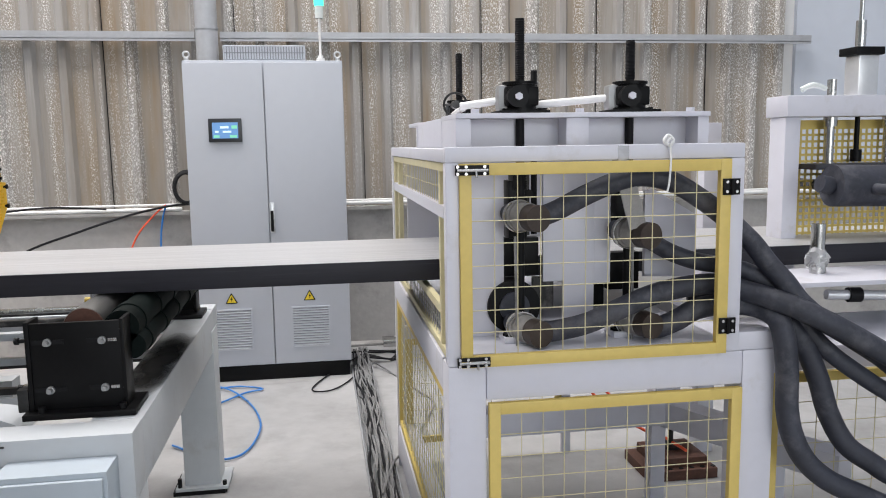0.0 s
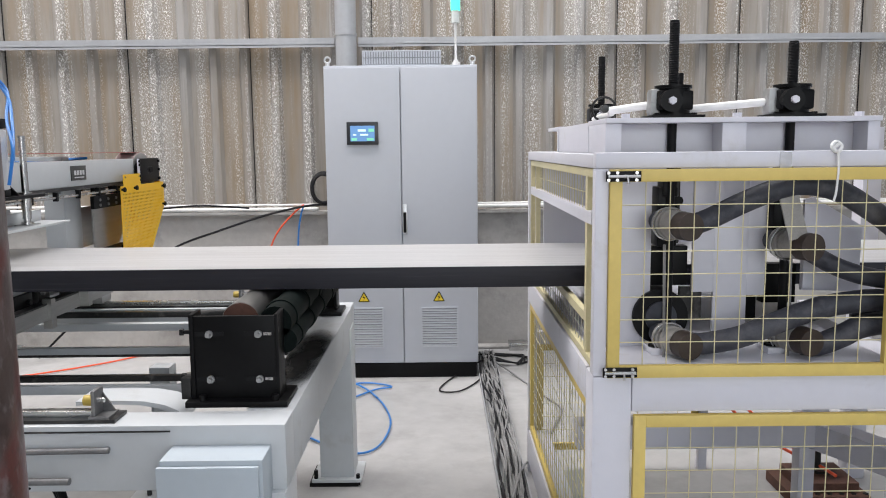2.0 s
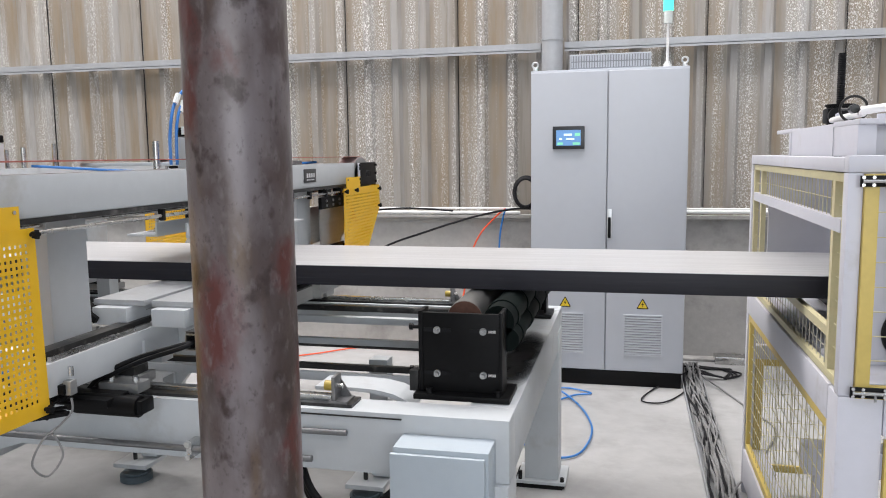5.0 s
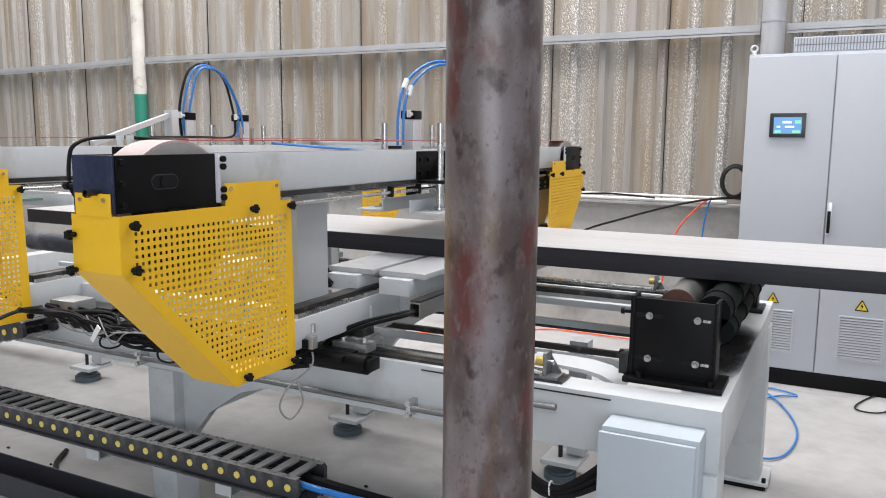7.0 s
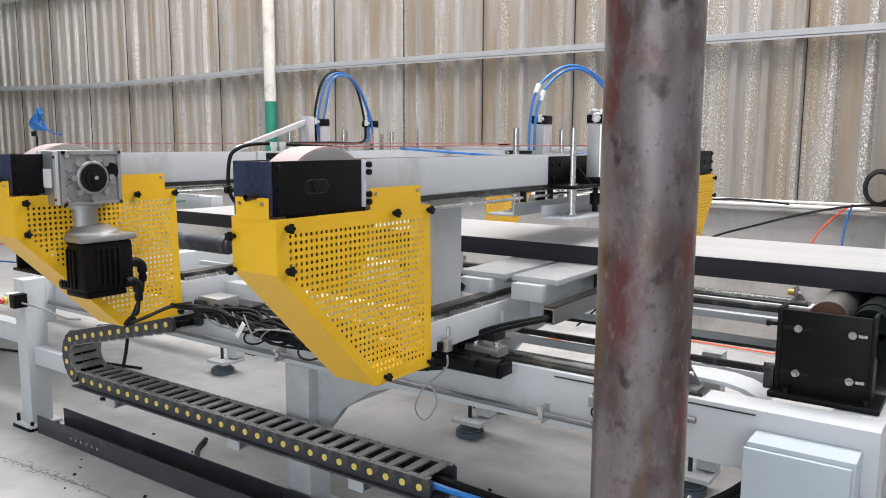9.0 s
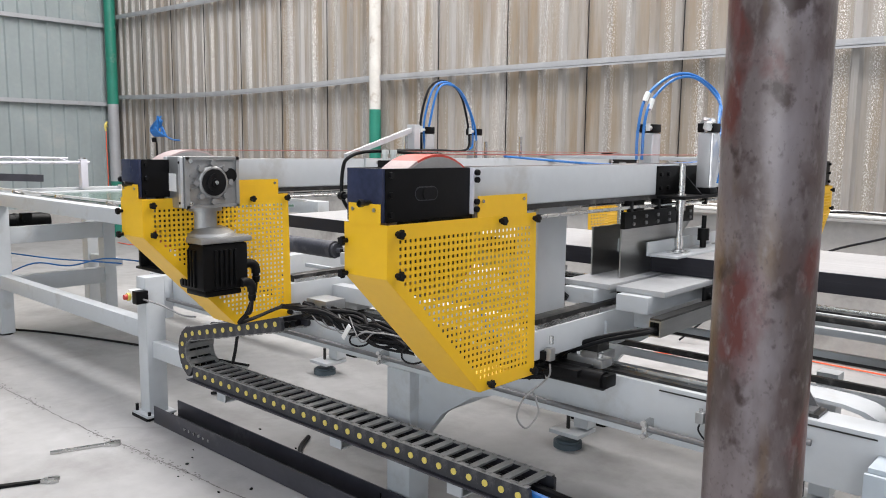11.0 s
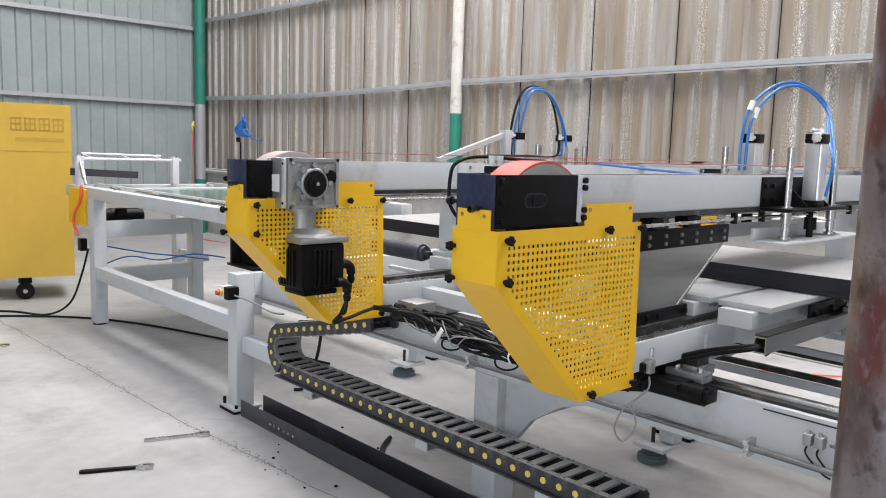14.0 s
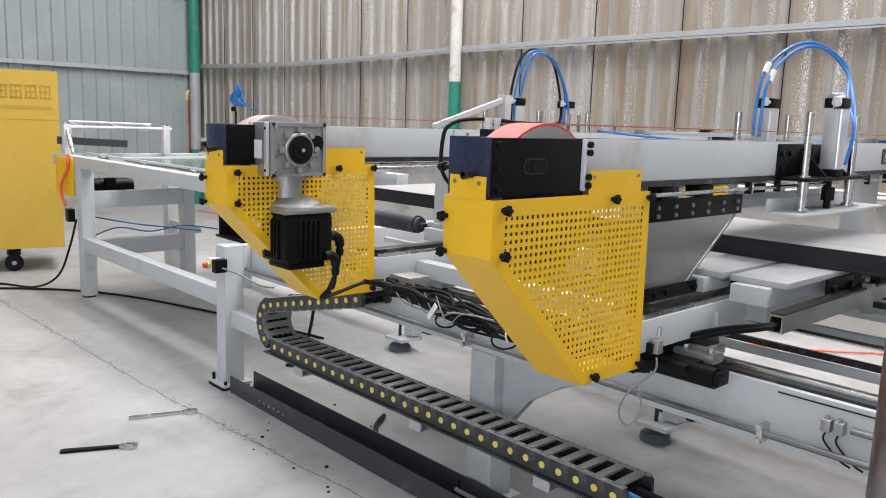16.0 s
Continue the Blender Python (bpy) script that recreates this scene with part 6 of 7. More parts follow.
def frame_front(name, parent, x0, x1, z0, z1, w, y0, y1, mat, label=""):
    bm = boxes((x0, x0 + w, y0, y1, z0, z1), (x1 - w, x1, y0, y1, z0, z1), (x0 + w, x1 - w, y0, y1, z1 - w, z1), (x0 + w, x1 - w, y0, y1, z0, z0 + w), bevel=0.0015)
    return part(name, bm, mat, parent, label)


def frame_side(name, parent, y0, y1, z0, z1, w, x0, x1, mat, label=""):
    bm = boxes((x0, x1, y0, y0 + w, z0, z1), (x0, x1, y1 - w, y1, z0, z1), (x0, x1, y0 + w, y1 - w, z1 - w, z1), (x0, x1, y0 + w, y1 - w, z0, z0 + w), bevel=0.0015)
    return part(name, bm, mat, parent, label)


CX0, CX1, CY0, CY1 = 0.689, 1.512, 2.526, 4.05


def hauling_cage():
    c = thing("machine_cage", "white steel machine cage with yellow-framed wire mesh doors", "machine cage", (1.1, 3.28, 0))
    # body: wide lower frame and slim upper frame
    part("post", boxes((CX0, 0.792, CY0, CY0 + 0.10, 0.0, 0.893), bevel=0.008), WHITE, c)
    part("post", boxes((1.525, 1.625, CY0, CY0 + 0.10, 0.0, 0.893), bevel=0.008), WHITE, c)
    part("rail", boxes((0.792, 1.525, CY0, CY0 + 0.10, 0.797, 0.893), bevel=0.006), WHITE, c)
    part("rail", boxes((1.5125, 1.625, CY0 + 0.004, CY0 + 0.10, 0.893, 0.945), bevel=0.004), WHITE, c)
    part("rail", boxes((0.792, 1.525, CY0, CY0 + 0.10, 0.0, 0.10), bevel=0.006), WHITE, c)
    part("post", boxes((CX0, 0.722, CY0, CY0 + 0.04, 0.893, 1.430), bevel=0.004), WHITE, c)
    part("post", boxes((1.472, CX1, CY0, CY0 + 0.04, 0.893, 1.430), bevel=0.004), WHITE, c)
    part("rail", boxes((CX0, CX1, CY0, CY0 + 0.04, 1.430, 1.470), bevel=0.005), WHITE, c)
    for y in (CY1 - 0.04,):
        part("post", boxes((CX0, 0.727, y, CY1, 0.0, 1.400), bevel=0.004), WHITE, c)
        part("post", boxes((1.472, CX1, y, CY1, 0.0, 1.400), bevel=0.004), WHITE, c)
        part("rail", boxes((CX0, CX1, y, CY1, 1.400, 1.466), bevel=0.004), WHITE, c)
        part("rail", boxes((0.727, 1.472, y, CY1, 0.60, 0.66), bevel=0.004), WHITE, c)
    part("rail", boxes((1.472, CX1, CY0 + 0.04, CY1 - 0.04, 1.400, 1.466), bevel=0.004), WHITE, c)
    part("rail", boxes((1.54, 1.62, CY0 + 0.10, CY1 - 0.04, 0.797, 0.893), bevel=0.004), WHITE, c)
    # side toward the saw, with the opening for the board
    part("rail", boxes((CX0, CX0 + 0.04, CY0 + 0.04, CY1 - 0.04, 1.430, 1.466), bevel=0.004), WHITE, c)
    part("rail", boxes((CX0, CX0 + 0.09, CY0 + 0.10, CY1 - 0.04, 0.800, 0.895), bevel=0.005), WHITE, c)
    part("rail", boxes((CX0, CX0 + 0.09, CY0 + 0.10, CY1 - 0.04, 0.05, 0.20), bevel=0.005), WHITE, c)
    s = frame_side("side_frame", c, CY0 + 0.045, CY1 - 0.045, 0.90, 1.428, 0.022, CX0 + 0.006, CX0 + 0.024, WIRE, "cream-painted side mesh frame")
    part("frame_bar", boxes((CX0 + 0.004, CX0 + 0.026, CY0 + 0.068, CY1 - 0.068, 1.282, 1.315)), WHITE, s, "white cross rail of the side frame")
    part("frame_bar", boxes((CX0 + 0.006, CX0 + 0.024, 2.665, 2.690, 0.922, 1.406)), WIRE, s)
    part("frame_bar", boxes((CX0 + 0.006, CX0 + 0.024, 3.800, 3.825, 0.922, 1.406)), WIRE, s)
    part("frame_bar", boxes((CX0 + 0.006, CX0 + 0.024, 2.69, 3.80, 1.005, 1.030)), WIRE, s)
    mesh_side(s, 2.69, 3.80, 1.312, 1.406, CX0 + 0.015, 0.047)
    mesh_side(s, 2.594, 2.665, 0.922, 1.406, CX0 + 0.015)
    mesh_side(s, 3.825, 3.982, 0.922, 1.406, CX0 + 0.015, 0.055)
    mesh_side(s, 2.69, 3.80, 0.922, 1.005, CX0 + 0.015, 0.047, mat=WIREDARK)
    s = frame_side("side_frame", c, CY0 + 0.105, CY1 - 0.045, 0.205, 0.797, 0.028, CX0 + 0.006, CX0 + 0.024, PALEYELLOW, "yellow lower side mesh frame")
    mesh_side(s, CY0 + 0.133, CY1 - 0.073, 0.233, 0.769, CX0 + 0.015, 0.052, mat=WIRE)
    # inner yellow posts seen through the opening
    part("inner_post", boxes((0.80, 0.83, 3.95, 4.0, 0.9, 1.40)), PALEYELLOW, c)
    # back mesh
    s = frame_front("back_frame", c, 0.73, 1.47, 0.10, 0.60, 0.03, CY1 - 0.03, CY1 - 0.012, PALEYELLOW)
    mesh_front(s, 0.76, 1.44, 0.13, 0.57, CY1 - 0.02, 0.06)
    # doors
    d = part("upper_door", boxes((0.724, 0.755, CY0 - 0.012, CY0 + 0.008, 0.892, 1.428), bevel=0.0015), PALEYELLOW, c, "yellow-framed wire mesh door")
    for q in ((1.437, 1.468, 0.892, 1.428), (0.755, 1.437, 1.397, 1.428), (0.755, 1.437, 0.892, 0.923)):
        part("door_rail", boxes((q[0], q[1], CY0 - 0.012, CY0 + 0.008, q[2], q[3]), bevel=0.0015), PALEYELLOW, d)
    mesh_front(d, 0.755, 1.437, 0.923, 1.397, CY0 + 0.002)
    d2 = part("lower_door", boxes((0.797, 0.828, CY0 - 0.012, CY0 + 0.008, 0.105, 0.790), bevel=0.0015), PALEYELLOW, c, "yellow-framed wire mesh door")
    for q in ((1.490, 1.521, 0.105, 0.790), (0.828, 1.490, 0.759, 0.790), (0.828, 1.490, 0.105, 0.136)):
        part("door_rail", boxes((q[0], q[1], CY0 - 0.012, CY0 + 0.008, q[2], q[3]), bevel=0.0015), PALEYELLOW, d2)
    mesh_front(d2, 0.828, 1.490, 0.136, 0.759, CY0 + 0.002)
    # slide bolts and hinges
    for z in (0.908, 1.411):
        b = part("slide_bolt", boxes((0.712, 0.800, CY0 - 0.018, CY0 - 0.012, z - 0.013, z + 0.013), bevel=0.001), BLACK, d, "black slide bolt")
        part("bolt_bar", rods(((0.716, CY0 - 0.022, z), (0.796, CY0 - 0.022, z), 0.0045), ((0.765, CY0 - 0.022, z), (0.765, CY0 - 0.03, z - 0.018), 0.003), seg=8), STEEL, b)
        for x in (0.718, 0.740, 0.788):
            for dz in (-0.009, 0.009):
                part("rivet", rods(((x, CY0 - 0.018, z + dz), (x, CY0 - 0.0205, z + dz), 0.0042), seg=8), STEEL, b)
    for z in (0.971, 1.353):
        h = part("hinge", boxes((1.442, 1.490, CY0 - 0.018, CY0 - 0.012, z - 0.022, z + 0.022), bevel=0.001), BLACK, d, "black hinge")
        part("hinge_pin", rods(((1.466, CY0 - 0.02, z - 0.022), (1.466, CY0 - 0.02, z + 0.022), 0.005), seg=8), BLACK, h)
        for x in (1.452, 1.480):
            for dz in (-0.013, 0.013):
                part("rivet", rods(((x, CY0 - 0.018, z + dz), (x, CY0 - 0.0205, z + dz), 0.0042), seg=8), STEEL, h)
    # string tied round the top rail
    part("string", tubes(([(1.290, CY0 - 0.012, 1.470), (1.292, CY0 - 0.014, 1.43), (1.288, CY0 - 0.016, 1.37), (1.283, CY0 - 0.016, 1.345)], 0.003), ([(1.285, CY0 - 0.005, 1.468), (1.277, CY0 - 0.004, 1.480), (1.290, CY0 + 0.002, 1.492), (1.302, CY0 - 0.004, 1.480), (1.293, CY0 - 0.006, 1.466), (1.283, CY0 - 0.003, 1.474), (1.297, CY0, 1.486)], 0.0045)), WHITEPIPE, c, "knotted white string")
    part("tape", boxes((1.150, 1.180, CY0 - 0.0012, CY0 + 0.041, 1.425, 1.4672)), FILM, c, "strip of clear tape")
    # top yoke: channel beams that carry the screw jacks
    yk = part("yoke", boxes((0.742, 1.478, 2.66, 2.92, 1.546, 1.560), bevel=0.002), WHITE, c, "white channel yoke on the cage top")
    for q in ((0.742, 0.785, 2.67, 2.91), (1.445, 1.478, 2.67, 2.91), (1.055, 1.12, 2.67, 2.91), (0.785, 1.055, 2.745, 2.775), (1.12, 1.445, 2.745, 2.775)):
        part("yoke_web", boxes((*q, 1.466, 1.546), bevel=0.002), WHITE, yk)
    for q in ((0.742, 1.478, 3.50, 3.80, 1.546, 1.560), (0.742, 1.478, 3.52, 3.55, 1.466, 1.546), (0.742, 0.785, 2.92, 3.50, 1.466, 1.556), (1.445, 1.478, 2.92, 3.50, 1.466, 1.556)):
        part("yoke_beam", boxes(q, bevel=0.002), WHITE, yk)
    for x in (0.80, 1.10, 1.43, 0.95, 1.27):
        part("yoke_bolt", rods(((x, 2.69, 1.56), (x, 2.69, 1.572), 0.012), seg=6), WHITE, yk)
    for x, y, ztop in ((0.939, 2.735, 1.822), (1.265, 2.735, 1.764), (0.93, 3.66, 1.83), (1.235, 3.66, 1.765)):
        j = part("screw_jack", rods(((x, y, 1.560), (x, y, 1.572), 0.060), ((x, y, 1.572), (x, y, 1.640), 0.045), ((x, y, 1.640), (x, y, 1.648), 0.050), seg=24), BLACK, c, "black screw jack")
        part("jack_base", boxes((x - 0.072, x + 0.072, y - 0.058, y + 0.058, 1.560, 1.568), bevel=0.002), BLACK, j)
        part("gear_box", boxes((x - 0.05, x + 0.045, y - 0.042, y + 0.042, 1.580, 1.634), bevel=0.008), BLACK, j)
        part("jack_hub", rods(((x - 0.02, y - 0.035, 1.605), (x - 0.02, y - 0.062, 1.605), 0.030), seg=18), BLACK, j)
        part("shaft_end", rods(((x - 0.02, y - 0.062, 1.605), (x - 0.02, y - 0.075, 1.605), 0.0105), seg=6), WHITE, j)
        bm = rods(((x, y, 0.95), (x, y, ztop), 0.0125), seg=14)
        sc = part("screw", bm, RUBBER, j, "black threaded spindle")
        for k in range(26):
            z = 1.655 + k * (ztop - 1.66) / 26
            part("thread", made(lathe, (x, y, z), "z", [(0, 0.0125), (0.0025, 0.0142), (0.005, 0.0125)], 14), RUBBER, sc)
        for k in range(4):
            part("flange_bolt", rods(((x + 0.05 * (1 if k % 2 else -1), y + 0.03 * (1 if k > 1 else -1), 1.560), (x + 0.05 * (1 if k % 2 else -1), y + 0.03 * (1 if k > 1 else -1), 1.574), 0.008), seg=6), BLACK, j)
    part("drive_shaft", rods(((0.78, 2.80, 1.585), (0.90, 2.75, 1.600), 0.011), ((0.985, 2.755, 1.585), (1.215, 2.745, 1.604), 0.011), ((0.79, 2.82, 1.580), (0.90, 3.66, 1.590), 0.010), seg=12), WHITEPIPE, c, "white drive shaft between the jacks")
    for x, y in ((0.900, 2.735), (1.222, 2.735)):
        part("shaft_yoke", boxes((x - 0.028, x + 0.006, y - 0.02, y + 0.03, 1.565, 1.640), bevel=0.012), CASTALU, c)
    bm = bmesh.new()
    tube(bm, [(0.772 + 0.034 * math.cos(a * math.pi / 8), 2.84, 1.592 + 0.034 * math.sin(a * math.pi / 8)) for a in range(17)], 0.0035, 8, 2)
    rod(bm, (0.738, 2.84, 1.592), (0.806, 2.84, 1.592), 0.003, 6)
    rod(bm, (0.772, 2.825, 1.592), (0.772, 2.855, 1.592), 0.012, 12)
    part("hand_wheel", bm, DARKSTEEL, c, "small dark hand wheel")
    # insides: slotted white front plate, black guides in the slots, rubber roller
    for x0, x1, z0, z1 in ((0.745, 0.897, 0.912, 1.425), (1.016, 1.077, 1.069, 1.425), (1.077, 1.173, 0.912, 1.425), (1.173, 1.224, 1.058, 1.425)):
        part("inner_plate", boxes((x0, x1, 2.765, 2.777, z0, z1), bevel=0.001), WHITE, c)
    part("inner_plate", made(prism, [(1.330, 1.072), (1.495, 1.066), (1.495, 1.255), (1.354, 1.337), (1.330, 1.331)], "y", 2.765, 2.777), WHITE, c)
    part("inner_plate", made(prism, [(1.315, 1.085), (1.430, 1.085), (1.400, 1.115), (1.340, 1.165), (1.315, 1.165)], "y", 2.725, 2.732), WHITE, c)
    part("back_panel", boxes((0.74, 1.46, 3.90, 3.92, 0.93, 1.42)), WHITE, c)
    part("bed_plate", boxes((0.74, 1.50, 2.58, 3.90, 0.893, 0.912), bevel=0.003), WHITE, c)
    for x0, w, zb in ((0.905, 0.105, 1.085), (1.228, 0.098, 1.03)):
        gd = part("guide_block", boxes((x0, x0 + 0.055, 2.735, 2.80, 1.205, 1.372), bevel=0.004), BLACK, c, "black vertical guide block")
        part("guide_head", boxes((x0 + 0.012, x0 + 0.050, 2.728, 2.79, 1.345, 1.395), bevel=0.003), BLACK, gd)
        part("lower_guide", boxes((x0, x0 + w, 2.79, 2.83, zb, zb + 0.115), bevel=0.004), BLACK, gd)
        part("guide_rib", boxes((x0 + 0.058, x0 + 0.080, 2.80, 2.83, 1.205, 1.385), bevel=0.003), DARKSTEEL, gd)
        part("cross_bolt", rods(((x0 + 0.07, 2.80, 1.33), (x0 + 0.07, 2.775, 1.33), 0.014), ((x0 + 0.07, 2.80, 1.25), (x0 + 0.07, 2.775, 1.25), 0.011), seg=8), BLACK, gd)
        ft = part("guide_foot", boxes((x0 - 0.03, x0 + 0.06, 2.66, 2.74, 0.912, 0.930), bevel=0.003), WHITE, c)
        part("foot_bolt", rods(((x0 - 0.008, 2.69, 0.930), (x0 - 0.008, 2.69, 0.937), 0.022), ((x0 - 0.008, 2.69, 0.930), (x0 - 0.008, 2.69, 0.955), 0.011), seg=8), BLACK, ft)
    part("slot_gear", boxes((1.012, 1.077, 2.86, 2.88, 0.965, 1.067)), DARKSTEEL, c)
    part("slot_gear", boxes((1.173, 1.240, 2.86, 2.88, 0.965, 1.08)), BLACK, c)
    rl = part("big_roller", rods(((0.925, 2.752, 1.0), (0.925, 3.75, 1.0), 0.079), seg=36), RUBBER, c, "black rubber roller end")
    part("roller_core", rods(((0.925, 2.744, 1.0), (0.925, 2.752, 1.0), 0.045), seg=28), HOSE, rl)
    part("pull_rod", rods(((0.905, 2.64, 0.90), (0.905, 2.66, 1.22), 0.004), seg=6), GREYCABLE, c)
    part("pull_rod", rods(((1.245, 2.64, 0.90), (1.25, 2.66, 1.20), 0.004), seg=6), GREYCABLE, c)
    for x, z in ((0.951, 1.275), (1.272, 1.218), (0.959, 0.955), (1.281, 0.962)):
        m = part("water_cap", rods(((x, 2.58, z), (x - 0.012, 2.625, z), 0.037), seg=24), BROWN, c, "brown pipe cap")
        part("cap_ring", rods(((x - 0.012, 2.625, z), (x - 0.026, 2.668, z), 0.039), ((x - 0.028, 2.674, z), (x - 0.036, 2.700, z), 0.042), seg=24), TAPE, m)
        part("cap_pipe", rods(((x - 0.034, 2.69, z + 0.002), (x - 0.044, 2.74, z + 0.003), 0.028), seg=20), HOSE, m)
        part("pipe_clip", tubes(([(x - 0.030 + 0.044 * math.cos(k * 0.7854), 2.672, z + 0.044 * math.sin(k * 0.7854)) for k in range(9)], 0.0035)), STEEL, m)
    part("tape_strap", made(bar, (1.205, 2.60, 1.37), (1.24, 2.60, 1.24), 0.05, 0.006, (0, 1, 0)), TAPE, c, "grey tape strap")
    return c


hauling_cage()


def thick_hose(pts, r=0.027):
    return solo("rubber_hose", tubes((pts, r), seg=16, steps=8), HOSE, "thick dusty dark rubber hose sagging from the cage", "hose", at=pts[0], group="thick rubber hoses")


thick_hose([(0.955, 2.64, 1.268), (1.02, 2.64, 1.292), (1.10, 2.625, 1.334), (1.185, 2.61, 1.370), (1.26, 2.61, 1.382), (1.343, 2.61, 1.364), (1.429, 2.61, 1.315), (1.516, 2.61, 1.251), (1.57, 2.58, 1.192), (1.606, 2.55, 1.133), (1.641, 2.52, 1.083), (1.675, 2.50, 1.031), (1.746, 2.505, 0.975), (1.836, 2.51, 0.922), (1.934, 2.50, 0.858), (2.062, 2.47, 0.762), (2.35, 2.42, 0.64)], 0.029)
thick_hose([(1.30, 2.69, 1.20), (1.328, 2.66, 1.179), (1.362, 2.64, 1.159), (1.422, 2.62, 1.137), (1.503, 2.61, 1.122), (1.568, 2.60, 1.105), (1.621, 2.57, 1.075), (1.674, 2.54, 1.021), (1.728, 2.53, 0.936), (1.787, 2.51, 0.872), (1.871, 2.49, 0.808), (1.933, 2.48, 0.767), (2.058, 2.46, 0.691), (2.3, 2.44, 0.60)], 0.025)
thick_hose([(0.99, 2.66, 0.945), (1.02, 2.64, 0.950), (1.104, 2.62, 0.972), (1.2, 2.61, 1.013), (1.3, 2.61, 1.049), (1.402, 2.61, 1.067), (1.482, 2.60, 1.071), (1.553, 2.565, 1.053), (1.609, 2.50, 1.036), (1.687, 2.45, 1.001), (1.788, 2.43, 0.947), (1.901, 2.42, 0.882), (2.024, 2.41, 0.81), (2.3, 2.38, 0.70)], 0.030)
thick_hose([(1.29, 2.66, 0.940), (1.324, 2.64, 0.943), (1.38, 2.63, 0.967), (1.426, 2.62, 0.995), (1.49, 2.61, 1.008), (1.577, 2.58, 1.008), (1.617, 2.52, 0.985), (1.626, 2.49, 0.93), (1.639, 2.49, 0.832), (1.643, 2.49, 0.734), (1.656, 2.48, 0.654), (1.693, 2.47, 0.581), (1.759, 2.46, 0.521), (1.851, 2.45, 0.476), (1.989, 2.44, 0.417), (2.25, 2.42, 0.36)], 0.031)
thick_hose([(1.43, 2.68, 1.03), (1.496, 2.655, 1.030), (1.588, 2.61, 1.012), (1.658, 2.55, 0.975), (1.71, 2.53, 0.901), (1.755, 2.52, 0.8), (1.784, 2.51, 0.701), (1.828, 2.49, 0.613), (1.904, 2.48, 0.555), (2.0, 2.46, 0.501), (2.25, 2.45, 0.44)], 0.030)


# ---- next unit along the line ----
def press_gantry():
    g = thing("press_gantry", "white steel portal with perforated yellow panel and air cylinder", "machine frame", (2.4, 3.3, 0))
    for x in (2.025, 3.25):
        part("post", boxes((x, x + 0.060, 3.16, 3.26, 0.0, 1.555), bevel=0.005), WHITE, g)
    part("top_beam", boxes((2.018, 3.345, 3.14, 3.28, 1.555, 1.630), bevel=0.005), WHITE, g)
    part("side_leg", boxes((2.10, 2.18, 3.9, 3.98, 0.0, 1.555), bevel=0.004), WHITE, g)
    bm = bmesh.new()
    perforated(bm, [(2.10, 1.05), (2.90, 1.05), (2.90, 1.545), (2.10, 1.545)], 0.018, 0.0245, 0.0155, lambda u, v: (u, 3.255, v))
    part("perforated_panel", bm, PALEYELLOW, g, "pale yellow perforated panel", thick=0.002)
    part("cylinder", boxes((2.31, 2.39, 3.17, 3.25, 1.630, 1.775), bevel=0.006), ALU, g, "air cylinder on top")
    part("cylinder_cap", boxes((2.29, 2.405, 3.16, 3.26, 1.775, 1.803), bevel=0.004), BLACK, g)
    part("cylinder_rod", rods(((2.34, 3.21, 1.79), (2.34, 3.21, 1.90), 0.018), ((2.34, 3.21, 1.90), (2.34, 3.21, 2.02), 0.008), seg=14), STEEL, g)
    for x in (2.235, 2.475):
        part("guide_rod", rods(((x, 3.21, 1.38), (x, 3.21, 1.69), 0.016), ((x, 3.21, 1.52), (x, 3.21, 1.555), 0.024), seg=14), STEEL, g)
    part("piston_rod", rods(((2.345, 3.21, 1.42), (2.345, 3.21, 1.56), 0.009), ((2.345, 3.21, 1.39), (2.345, 3.21, 1.435), 0.020), seg=14), BLACK, g)
    part("press_bar", boxes((2.14, 3.0, 3.14, 3.28, 1.365, 1.385), bevel=0.002), TRAYGREY, g)
    part("press_roller", rods(((2.22, 2.75, 1.305), (2.22, 3.5, 1.305), 0.02), ((2.105, 3.0, 1.316), (3.0, 2.98, 1.298), 0.072), ((2.06, 3.0, 1.325), (2.105, 3.0, 1.316), 0.030), seg=28), HOSE, g, "black rubber press roller")
    part("rag", tubes(([(2.10, 3.19, 1.652), (2.14, 3.18, 1.668), (2.19, 3.18, 1.655)], 0.010)), LAMPCLEAR, g, "scrap of clear film")


press_gantry()


def side_table():
    t = thing("side_table", "white machine table with slide shafts beside the board", "table", (2.1, 2.85, 0))
    part("top", boxes((1.80, 2.42, 2.70, 2.96, 1.026, 1.041), bevel=0.002), WHITE, t)
    for x in (1.82, 2.36):
        part("bracket", boxes((x, x + 0.03, 2.74, 2.94, 0.87, 1.026), bevel=0.002), WHITE, t)
    part("rail_block", boxes((2.20, 2.45, 2.62, 2.698, 0.955, 1.045), bevel=0.004), WHITE, t)
    part("slide_shaft", rods(((1.95, 2.78, 0.985), (2.6, 2.70, 0.965), 0.016), seg=12), ALU, t)
    part("shaft_seal", rods(((2.02, 2.772, 0.983), (2.06, 2.767, 0.982), 0.024), seg=14), RUBBER, t)
    part("lower_top", boxes((1.63, 2.6, 2.60, 3.0, 0.855, 0.87), bevel=0.002), WHITE, t)
    part("apron", boxes((1.63, 2.6, 2.60, 2.62, 0.80, 0.855)), WHITE, t)
    for x in (1.63, 2.5):
        part("leg", boxes((x, x + 0.05, 2.62, 2.67, 0.0, 0.80), bevel=0.003), WHITE, t)
    f = frame_front("mesh_frame", t, 1.645, 2.60, 0.10, 0.80, 0.028, 2.575, 2.595, PALEYELLOW, "yellow-framed mesh panel")
    mesh_front(f, 1.673, 2.572, 0.128, 0.772, 2.585, 0.066)


